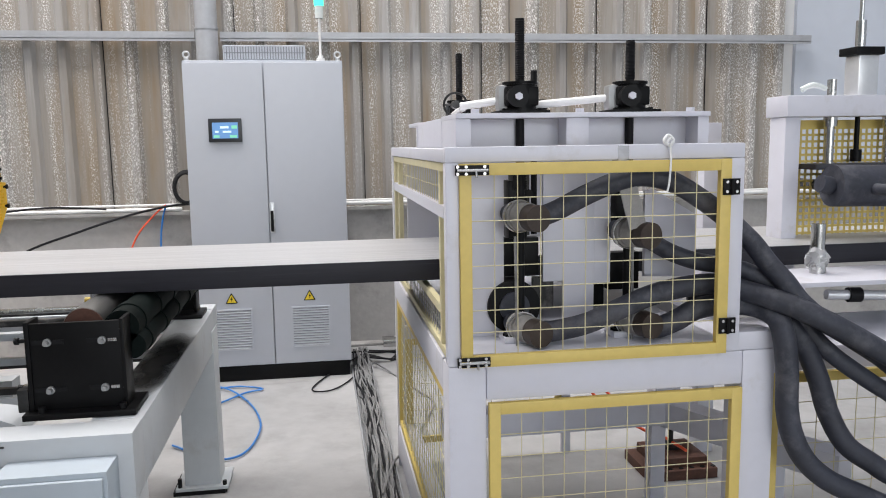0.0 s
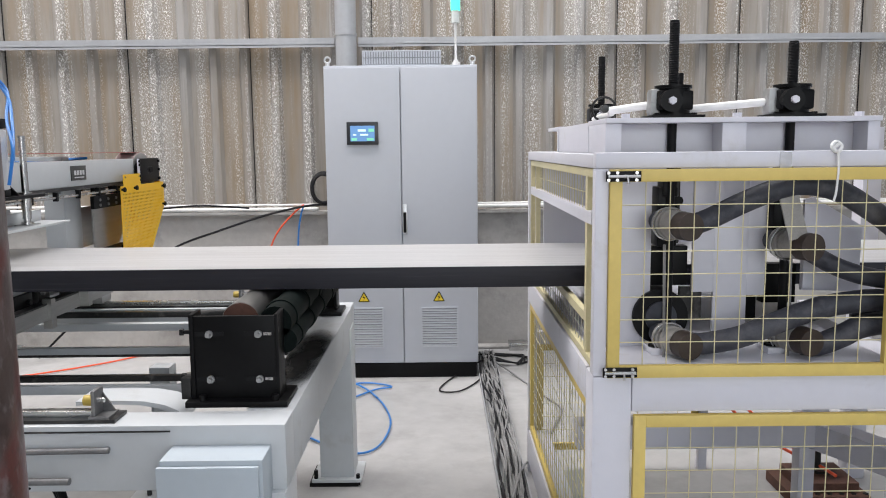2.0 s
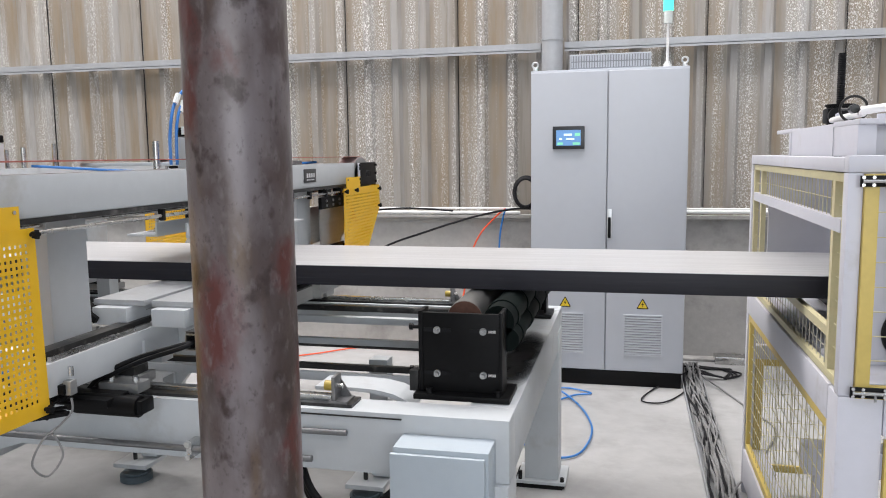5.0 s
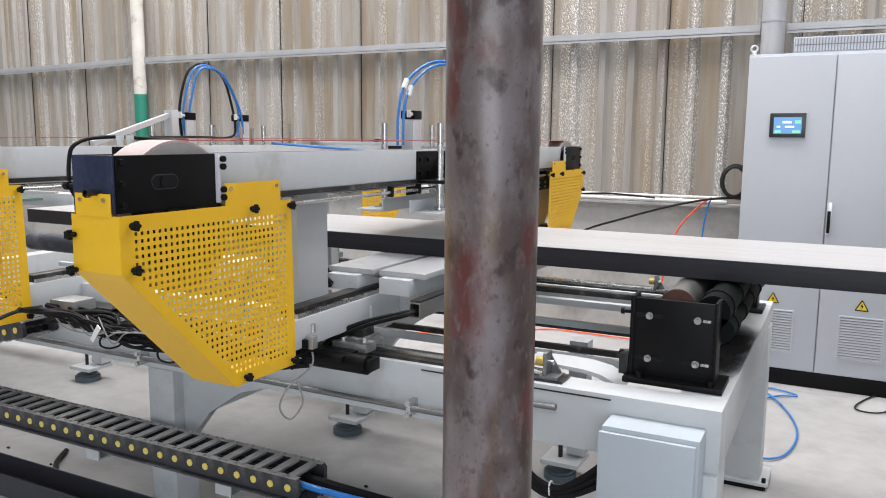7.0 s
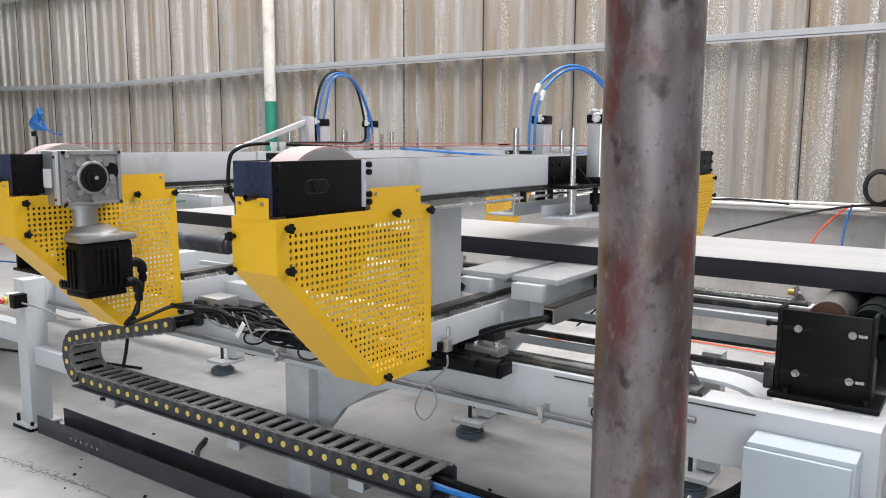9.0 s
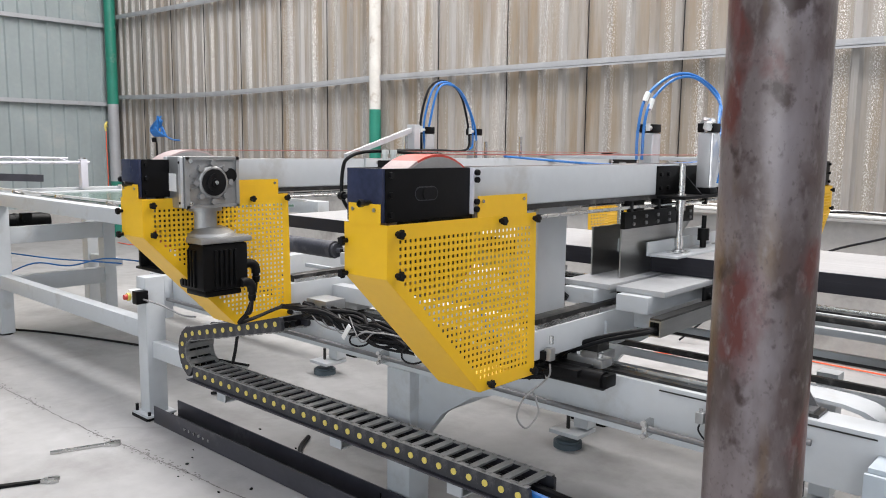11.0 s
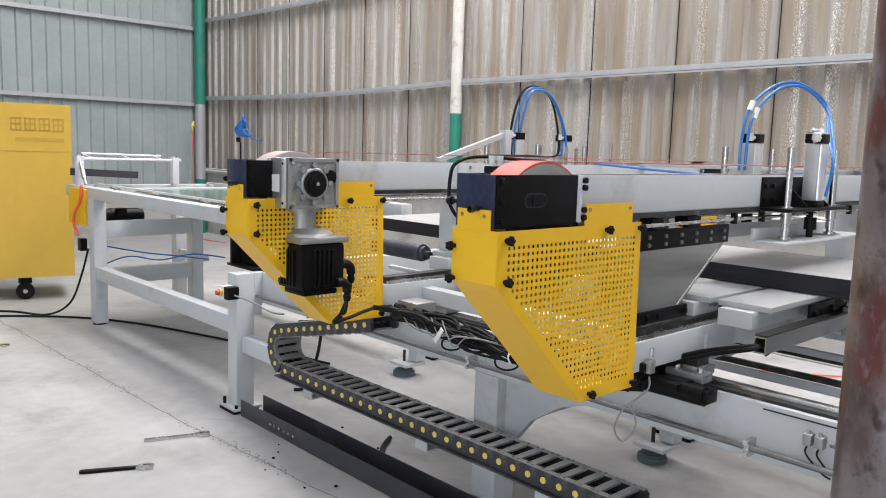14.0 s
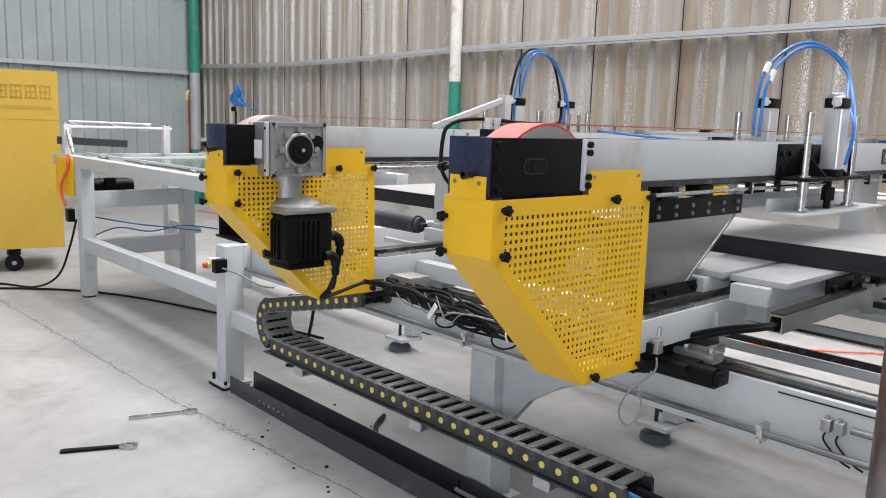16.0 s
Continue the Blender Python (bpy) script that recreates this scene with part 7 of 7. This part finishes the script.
side_table()
mc = thing("cut_roller", "bright metal cutter wrapped in crumpled clear film, standing on the table", "cutter", (1.968, 2.86, 1.041))
part("shank", rods(((1.968, 2.86, 1.041), (1.968, 2.86, 1.203), 0.022), seg=20), STEEL, mc)
bm = bmesh.new()
bmesh.ops.create_icosphere(bm, subdivisions=3, radius=1.0, matrix=Matrix.LocRotScale((1.968, 2.86, 1.088), None, (0.034, 0.034, 0.046)))
for v in bm.verts:
    v.co += Vector((noise.noise(v.co * 50), noise.noise(v.co * 50 + Vector((9, 0, 0))), noise.noise(v.co * 50 + Vector((0, 9, 0))))) * 0.018
part("wrapping", bm, FILM, mc)

# ---- screw jack foot under the cage ----
jk = thing("jack_foot", "rusty stacked steel plates with a levelling screw", "levelling foot", (1.90, 3.78, 0))
part("base_plate", boxes((1.74, 2.06, 3.62, 3.90, 0.0, 0.045), bevel=0.003), RUSTY, jk)
part("upper_plate", boxes((1.79, 2.03, 3.66, 3.88, 0.045, 0.085), bevel=0.003), RUSTY, jk)
for k in range(6):
    part("bolt_hole", rods(((1.80 + 0.05 * k, 3.645, 0.045), (1.80 + 0.05 * k, 3.645, 0.047), 0.011), seg=10), BLACK, jk)
part("screw", rods(((1.92, 3.80, 0.085), (1.92, 3.80, 0.215), 0.013), ((1.92, 3.80, 0.085), (1.92, 3.80, 0.097), 0.05), seg=16), DARKSTEEL, jk)
part("pad", boxes((1.84, 2.0, 3.72, 3.88, 0.215, 0.228), bevel=0.003), ALU, jk)
part("column", boxes((1.88, 2.0, 3.88, 3.98, 0.228, 0.80)), WHITE, jk)
ib = thing("inner_bench", "white steel base beams inside the cage", "machine frame", (1.5, 3.4, 0.36))
part("base_beam", boxes((0.80, 1.74, 3.36, 3.46, 0.36, 0.455), bevel=0.004), WHITE, ib)
part("slanted_beam", made(bar, (1.70, 3.43, 0.400), (2.05, 2.78, 0.400), 0.09, 0.10), WHITE, ib)
for x in (0.84, 1.64):
    part("leg", boxes((x, x + 0.06, 3.38, 3.44, 0.0, 0.36), bevel=0.003), WHITE, ib)
solo("air_hose", tubes(([(1.55, 4.1, 0.40), (1.68, 4.0, 0.22), (1.85, 3.92, 0.12), (2.05, 3.85, 0.03)], 0.007), ([(1.60, 4.1, 0.40), (1.74, 4.0, 0.24), (1.88, 3.9, 0.13), (1.95, 3.7, 0.10)], 0.007)), ORANGEHOSE, "orange air hoses hanging to the floor", "hose", at=(1.55, 4.1, 0.4))


# ---- floor cable channel and loose cables ----
ch = thing("cable_channel", "open steel floor channel full of tangled grey cables", "cable channel", (0.6, 4.6, 0))
part("edge", boxes((0.535, 0.541, 2.2, 6.02, 0.0, 0.030)), GIRT, ch)
part("edge", boxes((0.664, 0.670, 2.2, 6.02, 0.0, 0.030)), GIRT, ch)
part("bottom", boxes((0.541, 0.664, 2.2, 6.02, 0.0, 0.004)), GIRT, ch)
rnd = random.Random(5)
for k in range(42):
    pts = []
    ph, off = rnd.random() * 6.28, rnd.uniform(0.556, 0.650)
    for i in range(20):
        y = 2.2 + i * 0.2
        pts.append((min(0.658, max(0.547, off + 0.020 * math.sin(y * rnd.uniform(3.8, 4.2) + ph))), y, 0.012 + rnd.random() * 0.045))
    part("cable", tubes((pts, rnd.choice((0.004, 0.005, 0.0065))), seg=6, steps=4), GREYCABLE if k % 5 else CABLE, ch)
solo("loose_cable", tubes(([(0.62, 5.85, 0.05), (0.42, 5.60, 0.012), (0.29, 5.30, 0.01), (0.30, 5.19, 0.01), (0.42, 5.22, 0.01), (0.56, 5.50, 0.012), (0.64, 5.80, 0.05)], 0.0048)), CABLE, "grey cable looped on the floor", "cable", at=(0.4, 5.3, 0))
solo("loose_cable", tubes(([(0.64, 5.75, 0.05), (0.78, 5.50, 0.01), (0.90, 5.10, 0.01), (0.97, 4.85, 0.01), (0.88, 4.55, 0.01), (0.76, 4.20, 0.012), (0.66, 3.95, 0.05), (0.58, 3.6, 0.06)], 0.0055)), GREYCABLE, "grey cable trailing beside the floor channel", "cable", at=(0.9, 5, 0))
for k in range(5):
    solo("loose_cable", tubes(([(0.55 + 0.02 * k, 5.9, 0.05), (0.62 + 0.03 * k, 6.08 - 0.02 * k, 0.012), (0.80 + 0.02 * k, 6.02, 0.012), (0.93 - 0.03 * k, 5.92 - 0.03 * k, 0.012), (0.82, 5.80, 0.012), (0.66, 5.82 - 0.02 * k, 0.05)], 0.006)), CABLE, "black cable heaped at the channel's end", "cable", at=(0.7, 5.95, 0))
solo("metal_offcut", boxes((0.79, 1.10, 6.18, 6.30, 0.0, 0.055), bevel=0.004), STEEL, "bright metal channel lying by the wall", "channel", at=(0.9, 6.2, 0))
solo("rubble_strip", boxes((-3.0, 4.0, 6.24, 6.34, 0.0, 0.02), bevel=0.008), PLINTH, "strip of cement rubble along the wall foot", "rubble", at=(0, 6.3, 0), kind="stuff")
solo("air_hose", tubes(([(-0.30, 5.36, 0.012), (-0.16, 5.38, 0.012), (-0.02, 5.30, 0.012), (-0.12, 5.24, 0.012), (-0.26, 5.06, 0.012), (-0.40, 4.95, 0.012)], 0.0055), ([(-0.45, 5.42, 0.012), (-0.25, 5.34, 0.02), (-0.08, 5.05, 0.012), (0.01, 4.70, 0.012), (0.0, 4.42, 0.012), (-0.06, 4.25, 0.012), (-0.18, 4.24, 0.012), (-0.40, 4.45, 0.012)], 0.0055), seg=10), BLUEHOSE, "blue air hose looped on the floor", "hose", at=(0, 4.7, 0))
solo("air_hose", tubes(([(-3.3, 5.35, 0.012), (-2.618, 5.566, 0.012), (-2.33, 5.72, 0.012), (-2.07, 5.92, 0.012), (-1.83, 6.14, 0.012), (-1.5, 6.15, 0.012), (-1.1, 6.1, 0.02)], 0.006)), ORANGEHOSE, "orange air hose lying on the floor behind the bench", "hose", at=(-2.3, 5.7, 0))
# hoses and cable on the plinth behind the board
solo("air_hose", tubes(([(-0.70, 6.27, 1.085), (-0.78, 6.26, 1.02), (-0.90, 6.25, 0.88), (-0.97, 6.24, 0.70), (-1.02, 6.2, 0.4), (-1.1, 6.1, 0.02)], 0.0065)), ORANGEHOSE, "orange air hose hanging over the plinth", "hose", at=(-0.7, 6.27, 1.08))
solo("air_hose", tubes(([(-0.70, 6.27, 1.085), (-0.725, 6.26, 1.0), (-0.745, 6.25, 0.85), (-0.75, 6.24, 0.6), (-0.75, 6.2, 0.02)], 0.0065)), BLUEHOSE, "blue air hose hanging over the plinth", "hose", at=(-0.7, 6.27, 1.08))
solo("black_cable", tubes(([(-0.50, 6.26, 1.085), (-0.66, 6.25, 1.080), (-0.95, 6.24, 1.02), (-1.30, 6.22, 0.91), (-1.65, 6.2, 0.78), (-2.1, 6.15, 0.5), (-2.6, 6.05, 0.02)], 0.008), ([(-1.75, 6.26, 1.065), (-1.5, 6.26, 1.085), (-1.3, 6.26, 1.08), (-1.1, 6.27, 1.065)], 0.007)), CABLE, "black cable slanting down the plinth", "cable", at=(-0.6, 6.26, 1.08))
bm = bmesh.new()
for k in range(4):
    tube(bm, [(-0.545 + (0.075 + 0.006 * k) * math.cos(a * math.pi / 8), 6.20 + 0.012 * k, 1.205 + (0.10 + 0.005 * k) * math.sin(a * math.pi / 8)) for a in range(17)], 0.009, 8, 2)
solo("cable_coil", bm, CABLE, "coil of black cable hung beside the cabinet", "cable coil", at=(-0.545, 6.2, 1.2))
bm = bmesh.new()
for k in range(7):
    a0 = k * 0.9
    tube(bm, [(-10.98 + 0.10 * math.sin(a0) * math.sin(a * 0.8), 6.20 + 0.01 * k, 1.90 - 0.035 * a + 0.02 * math.cos(a * 2 + a0)) for a in range(7)] + [(-11.05 + 0.05 * k, 6.2, 1.62), (-11.2 + 0.03 * k, 6.2, 1.72), (-11.0, 6.2, 1.85)], 0.013, 6, 4)
tube(bm, [(-10.95, 6.2, 1.68), (-10.75, 6.2, 1.62), (-10.55, 6.2, 1.57), (-10.4, 6.22, 1.56)], 0.012, 6, 4)
solo("hose_bundle", bm, BLUEHOSE, "bundle of blue air hose hung on the wall", "hose", at=(-11.0, 6.2, 1.9))
solo("hose_tap", rods(((-11.02, 6.16, 1.53), (-11.02, 6.16, 1.60), 0.035), ((-11.02, 6.20, 0.0), (-11.02, 6.20, 1.53), 0.012), seg=12), BLACK, "black hose tap on the wall", "tap", at=(-11.02, 6.16, 1.5))
solo("hose_hook", tubes(([(-12.40, 6.10, 1.84), (-12.38, 6.06, 1.79), (-12.36, 6.06, 1.70)], 0.018), ([(-12.42, 6.10, 1.80), (-12.30, 6.05, 1.77)], 0.012)), YDOT, "small brass hose hook by the corner column", "hook", at=(-12.40, 6.1, 1.8))
solo("air_hose", tubes(([(-12.36, 6.06, 1.72), (-12.34, 6.05, 1.5), (-12.33, 6.05, 1.0), (-12.32, 6.03, 0.4), (-12.2, 6.0, 0.012), (-11.4, 5.8, 0.012), (-10.9, 5.9, 0.012)], 0.007)), ORANGEHOSE, "thin orange air hose hanging by the corner column", "hose", at=(-12.36, 6.06, 1.7))


# ---- outfeed table ----
def outfeed_table():
    t = thing("outfeed_table", "pale grey welded steel outfeed table with rails", "table", (-6.0, 2.9, 0))
    x0, x1 = -6.60, -4.24
    for x, y in ((-6.60, 2.46), (-6.60, 3.29), (-7.22, 3.42)):
        leg = part("leg", boxes((x, x + 0.11, y, y + 0.10, 0.015, 1.03), bevel=0.004), GREY, t)
        part("foot", rods(((x + 0.05, y + 0.05, 0.0), (x + 0.05, y + 0.05, 0.016), 0.05), seg=16), DARKSTEEL, leg)
    part("top_rail", boxes((-7.15, x1, 2.46, 2.56, 1.025, 1.115), bevel=0.004), GREY, t)
    part("top_rail", boxes((-7.15, x1, 3.78, 3.88, 1.025, 1.115), bevel=0.004), GREY, t)
    part("low_rail", boxes((-6.49, x1, 2.47, 2.55, 0.375, 0.480), bevel=0.004), GREY, t)
    part("low_rail", boxes((-6.60, -4.3, 3.79, 3.87, 0.375, 0.480), bevel=0.004), GREY, t)
    for z0, z1 in ((0.715, 0.845), (0.325, 0.455)):
        part("cross_rail", boxes((-6.59, -6.50, 2.56, 3.29, z0, z1), bevel=0.004), GREY, t)
    part("cross_rail", boxes((-7.15, -7.05, 2.56, 3.78, 1.02, 1.11), bevel=0.004), GREY, t)
    part("cross_rail", boxes((-6.60, -6.50, 2.56, 3.78, 1.02, 1.11), bevel=0.004), GREY, t)
    part("mid_rail", boxes((-7.11, -6.6, 3.44, 3.50, 0.44, 0.50), bevel=0.004), GREY, t)
    part("belt_surface", boxes((-6.48, -4.3, 2.80, 3.62, 1.085, 1.100)), GLASSGREEN, t, "shiny dark green conveyor surface")
    for y in (2.66, 3.70):
        part("edge_rail", boxes((-7.05, -4.3, y, y + 0.03, 1.115, 1.130)), ALU, t)
        for k in range(3):
            part("rail_stud", rods(((-4.9 - k * 0.8, y + 0.015, 1.10), (-4.9 - k * 0.8, y - 0.06, 1.125), 0.012), seg=8), STEEL, t)
    for y in (2.53, 3.365):
        p = part("stop_post", boxes((-7.03, -6.97, y - 0.03, y + 0.03, 1.11, 1.36), bevel=0.003), WHITE, t)
        part("post_cap", rods(((-7.0, y, 1.35), (-7.0, y, 1.375), 0.024), seg=14), STEEL, p)
    part("stop_rail", rods(((-7.0, 2.50, 1.335), (-7.0, 3.42, 1.332), 0.014), seg=12), WHITE, t, "slim pale stop rail on two posts")
    part("stop_rail", rods(((-7.16, 2.60, 1.378), (-7.16, 3.30, 1.366), 0.011), seg=12), WHITE, t)
    for y in (2.66, 2.98, 3.26):
        part("rail_link", rods(((-7.0, y, 1.335), (-7.16, y - 0.05, 1.372), 0.007), seg=8), WHITE, t)
    part("strut", rods(((-7.0, 2.53, 1.345), (-6.82, 2.52, 1.13), 0.014), ((-6.93, 2.527, 1.265), (-6.86, 2.522, 1.175), 0.021), seg=12), STEEL, t, "bright gas strut")
    part("cross_bar", made(bar, (-7.08, 2.48, 1.225), (-7.0, 3.02, 1.20), 0.05, 0.06), TRAYGREY, t, "dark grey square bar")
    m = part("drive_motor", rods(((-6.80, 2.64, 0.855), (-6.78, 2.93, 0.858), 0.070), ((-6.78, 2.93, 0.858), (-6.779, 2.965, 0.858), 0.062), ((-6.795, 2.70, 0.855), (-6.794, 2.715, 0.855), 0.076), seg=24), BLACK, t, "black drive motor under the table")
    part("terminal_box", boxes((-6.74, -6.68, 2.72, 2.80, 0.87, 0.935), bevel=0.004), BLACK, m)
    part("drive_cover", boxes((-7.02, -6.62, 2.44, 2.46, 0.80, 1.10), bevel=0.004), YELLOW, t, "small yellow drive cover")
    part("red_hose", tubes(([(-6.66, 2.43, 1.13), (-6.68, 2.42, 1.0), (-6.78, 2.41, 0.90), (-6.80, 2.41, 0.80), (-6.74, 2.42, 0.72)], 0.012)), ORANGEHOSE, t)
    part("valve", boxes((-6.70, -6.62, 2.40, 2.45, 0.60, 0.70), bevel=0.004), BLACK, t)


outfeed_table()
solo("blue_cable", tubes(([(-6.9, 2.6, 0.40), (-6.7, 2.8, 0.52), (-6.5, 3.0, 0.50), (-6.3, 3.2, 0.56), (-6.1, 3.4, 0.54)], 0.006), ([(-6.8, 2.6, 0.62), (-6.6, 2.9, 0.56), (-6.4, 3.1, 0.54), (-6.2, 3.3, 0.52)], 0.006)), BLUEHOSE, "blue cables strung under the outfeed table", "cable", at=(-6.5, 3, 0.5))
solo("floor_cable", tubes(([(-6.6, 2.45, 0.62), (-6.68, 2.42, 0.40), (-6.8, 2.36, 0.15), (-7.05, 2.25, 0.02), (-7.4, 2.05, 0.012), (-7.6, 1.7, 0.012), (-7.9, 1.2, 0.012)], 0.009)), CABLE, "dark cable trailing from the table to the cabinet", "cable", at=(-7, 2.2, 0))
solo("floor_cable", tubes(([(-4.4, 3.3, 0.012), (-5.6, 3.0, 0.012), (-6.6, 2.6, 0.012), (-7.2, 2.0, 0.012), (-7.6, 1.2, 0.012)], 0.009)), RUBBER, "black cable lying across the floor", "cable", at=(-6, 2.7, 0))
solo("air_hose", tubes(([(-10.6, 6.2, 0.9), (-10.5, 6.1, 0.3), (-10.2, 5.8, 0.012), (-9.4, 5.3, 0.012), (-8.6, 5.0, 0.012), (-7.9, 4.6, 0.012), (-7.2, 4.5, 0.012)], 0.014)), ORANGEHOSE, "orange air hose trailing over the floor", "hose", at=(-9.4, 5.3, 0))

# ---- yellow cabinet on castors ----
yc = thing("yellow_cabinet", "tall yellow sheet-steel cabinet on castors with faded sign print", "cabinet", (-8.0, 2.2, 0))
u = Vector((-7.767 + 7.98, 2.712 - 1.88, 0)).normalized()
nv = Vector((u.y, -u.x, 0))
corner = Vector((-7.767, 2.712, 0))


def slab(bm, a0, a1, d0, d1, z0, z1):
    vs = [bm.verts.new(corner - u * a - nv * d + Vector((0, 0, z))) for z in (z0, z1) for a, d in ((a0, d0), (a1, d0), (a1, d1), (a0, d1))]
    for f in ((0, 3, 2, 1), (4, 5, 6, 7), (0, 1, 5, 4), (1, 2, 6, 5), (2, 3, 7, 6), (3, 0, 4, 7)):
        bm.faces.new([vs[i] for i in f])


part("body", made(slab, 0.0, 1.6, 0.0, 0.75, 0.215, 1.808), CABYELLOW, yc)
part("seam", made(slab, 0.02, 1.58, -0.003, 0.0, 1.375, 1.380), TEXTGREY, yc)
for k in range(4):
    a = 0.06 + k * 0.115
    for b0, b1, z0, z1 in ((0, 0.09, 1.665, 1.680), (0, 0.09, 1.615, 1.628), (0, 0.09, 1.560, 1.575), (0.0, 0.014, 1.56, 1.68), (0.038, 0.052, 1.56, 1.68), (0.076, 0.09, 1.56, 1.68)):
        part("sign_bar", made(slab, a + b0, a + b1, -0.0025, 0.0, z0, z1), TEXTGREY, yc)
part("sign_bar", made(slab, 0.06, 0.46, -0.0025, 0.0, 1.47, 1.50), TEXTGREY, yc)
for a in (0.42, 1.4):
    p = corner - u * a + nv * 0.0 - nv * 0.08
    w = part("castor", rods((p - nv * 0.02 + Vector((0, 0, 0.078)), p + nv * 0.02 + Vector((0, 0, 0.078)), 0.078), seg=28), RUBBER, yc, "black rubber castor")
    part("castor_fork", boxes((p.x - 0.04, p.x + 0.04, p.y - 0.05, p.y + 0.05, 0.150, 0.215), bevel=0.004), BLACK, w)
    part("castor_hub", rods((p + nv * 0.02 + Vector((0, 0, 0.078)), p + nv * 0.028 + Vector((0, 0, 0.078)), 0.02), seg=14), STEEL, w)


# ---- adjustable spanners on the floor ----
def spanner(p0, p1, dark):
    p0, p1 = Vector(p0), Vector(p1)
    d = (p1 - p0).normalized()
    s = Vector((-d.y, d.x, 0))
    w = thing("adjustable_spanner", "adjustable spanner with %s handle lying on the floor" % ("a black" if dark else "a bright steel"), "spanner", (p0.x, p0.y, 0), group="spanners on the floor")

    def shape(rows, z0, z1):
        bm = bmesh.new()
        lo = [bm.verts.new(p0 + d * a + s * b + Vector((0, 0, z0))) for a, b in rows]
        hi = [bm.verts.new(p0 + d * a + s * b + Vector((0, 0, z1))) for a, b in rows]
        bm.faces.new(lo[::-1])
        bm.faces.new(hi)
        for i in range(len(rows)):
            j = (i + 1) % len(rows)
            bm.faces.new((lo[i], lo[j], hi[j], hi[i]))
        return bm
    L = (p1 - p0).length
    part("handle", shape([(0, -0.010), (0.02, -0.014), (L - 0.05, -0.010), (L - 0.05, 0.010), (0.02, 0.014), (0, 0.010)], 0.001, 0.013), BLACK if dark else STEEL, w)
    part("head", shape([(L - 0.06, -0.012), (L - 0.03, -0.030), (L - 0.005, -0.034), (L + 0.015, -0.026), (L - 0.005, -0.010), (L - 0.012, 0.004), (L - 0.02, 0.014), (L - 0.05, 0.014)], 0.0, 0.016), STEEL, w)
    part("jaw", shape([(L - 0.018, 0.010), (L + 0.018, 0.004), (L + 0.016, 0.018), (L - 0.01, 0.028), (L - 0.03, 0.022)], 0.0, 0.015), STEEL, w)
    part("knurl", rods((p0 + d * (L - 0.030) + s * 0.004 + Vector((0, 0, 0.012)), p0 + d * (L - 0.012) + s * 0.0 + Vector((0, 0, 0.012)), 0.007), seg=10), DARKSTEEL, w)


spanner((-3.590, 1.385, 0), (-3.462, 1.655, 0), True)
spanner((-3.790, 1.760, 0), (-3.690, 2.045, 0), False)
spanner((-6.35, 1.55, 0), (-6.19, 1.73, 0), True)
rnd = random.Random(21)
SCRAPS = [(-0.98, 2.62, 0.012), (-3.2, 2.15, 0.008), (-2.2, 2.9, 0.012), (-1.6, 3.1, 0.010), (-2.75, 2.2, 0.009)]
SCRAPS += [(rnd.uniform(-3.6, -1.5), rnd.uniform(2.05, 2.28), rnd.uniform(0.003, 0.007)) for _ in range(12)]
SCRAPS += [(rnd.uniform(-3.4, -1.2), rnd.uniform(2.6, 3.2), rnd.uniform(0.004, 0.008)) for _ in range(12)]
for x, y, r in SCRAPS:
    bm = bmesh.new()
    bmesh.ops.create_icosphere(bm, subdivisions=1, radius=r, matrix=Matrix.LocRotScale((x, y, r * 0.65), None, (rnd.uniform(0.8, 1.8), rnd.uniform(0.6, 1.2), 0.7)))
    solo("debris", bm, BLACK, "small dark scrap lying on the floor", "debris", at=(x, y, 0), group="floor scraps")


# ---- motion ----
def motions():
    """The clamps press down, then the saw crosses the board and its drum turns with the belt."""
    o = Vector(SAW.location)
    walk(SAW, [(t, pose(o.x, o.y + dy, o.z)) for t, dy in ((0.0, SAW_FAR), (9.7, SAW_FAR), (9.9, SAW_FAR - 0.05), (11.5, 0.05), (11.7, SAW_NEAR), (16.0, SAW_NEAR))])
    for d in DRUMS[:1]:
        c = Vector(d.location)
        walk(d, [(t, pose(c.x, c.y, c.z, a)) for t, a in ((0.0, 0), (9.7, 0), (10.4, 60), (11.1, 125), (11.7, 180), (16.0, 180))])
    for m in CLAMPS:
        walk(m, [(t, pose(0, 0, z)) for t, z in ((0.0, 0.0), (9.4, 0.0), (9.5, CLAMP_DOWN * 0.7), (9.6, CLAMP_DOWN), (11.4, CLAMP_DOWN), (11.7, 0.0), (16.0, 0.0))])


CLAMP_DOWN = -0.095
motions()
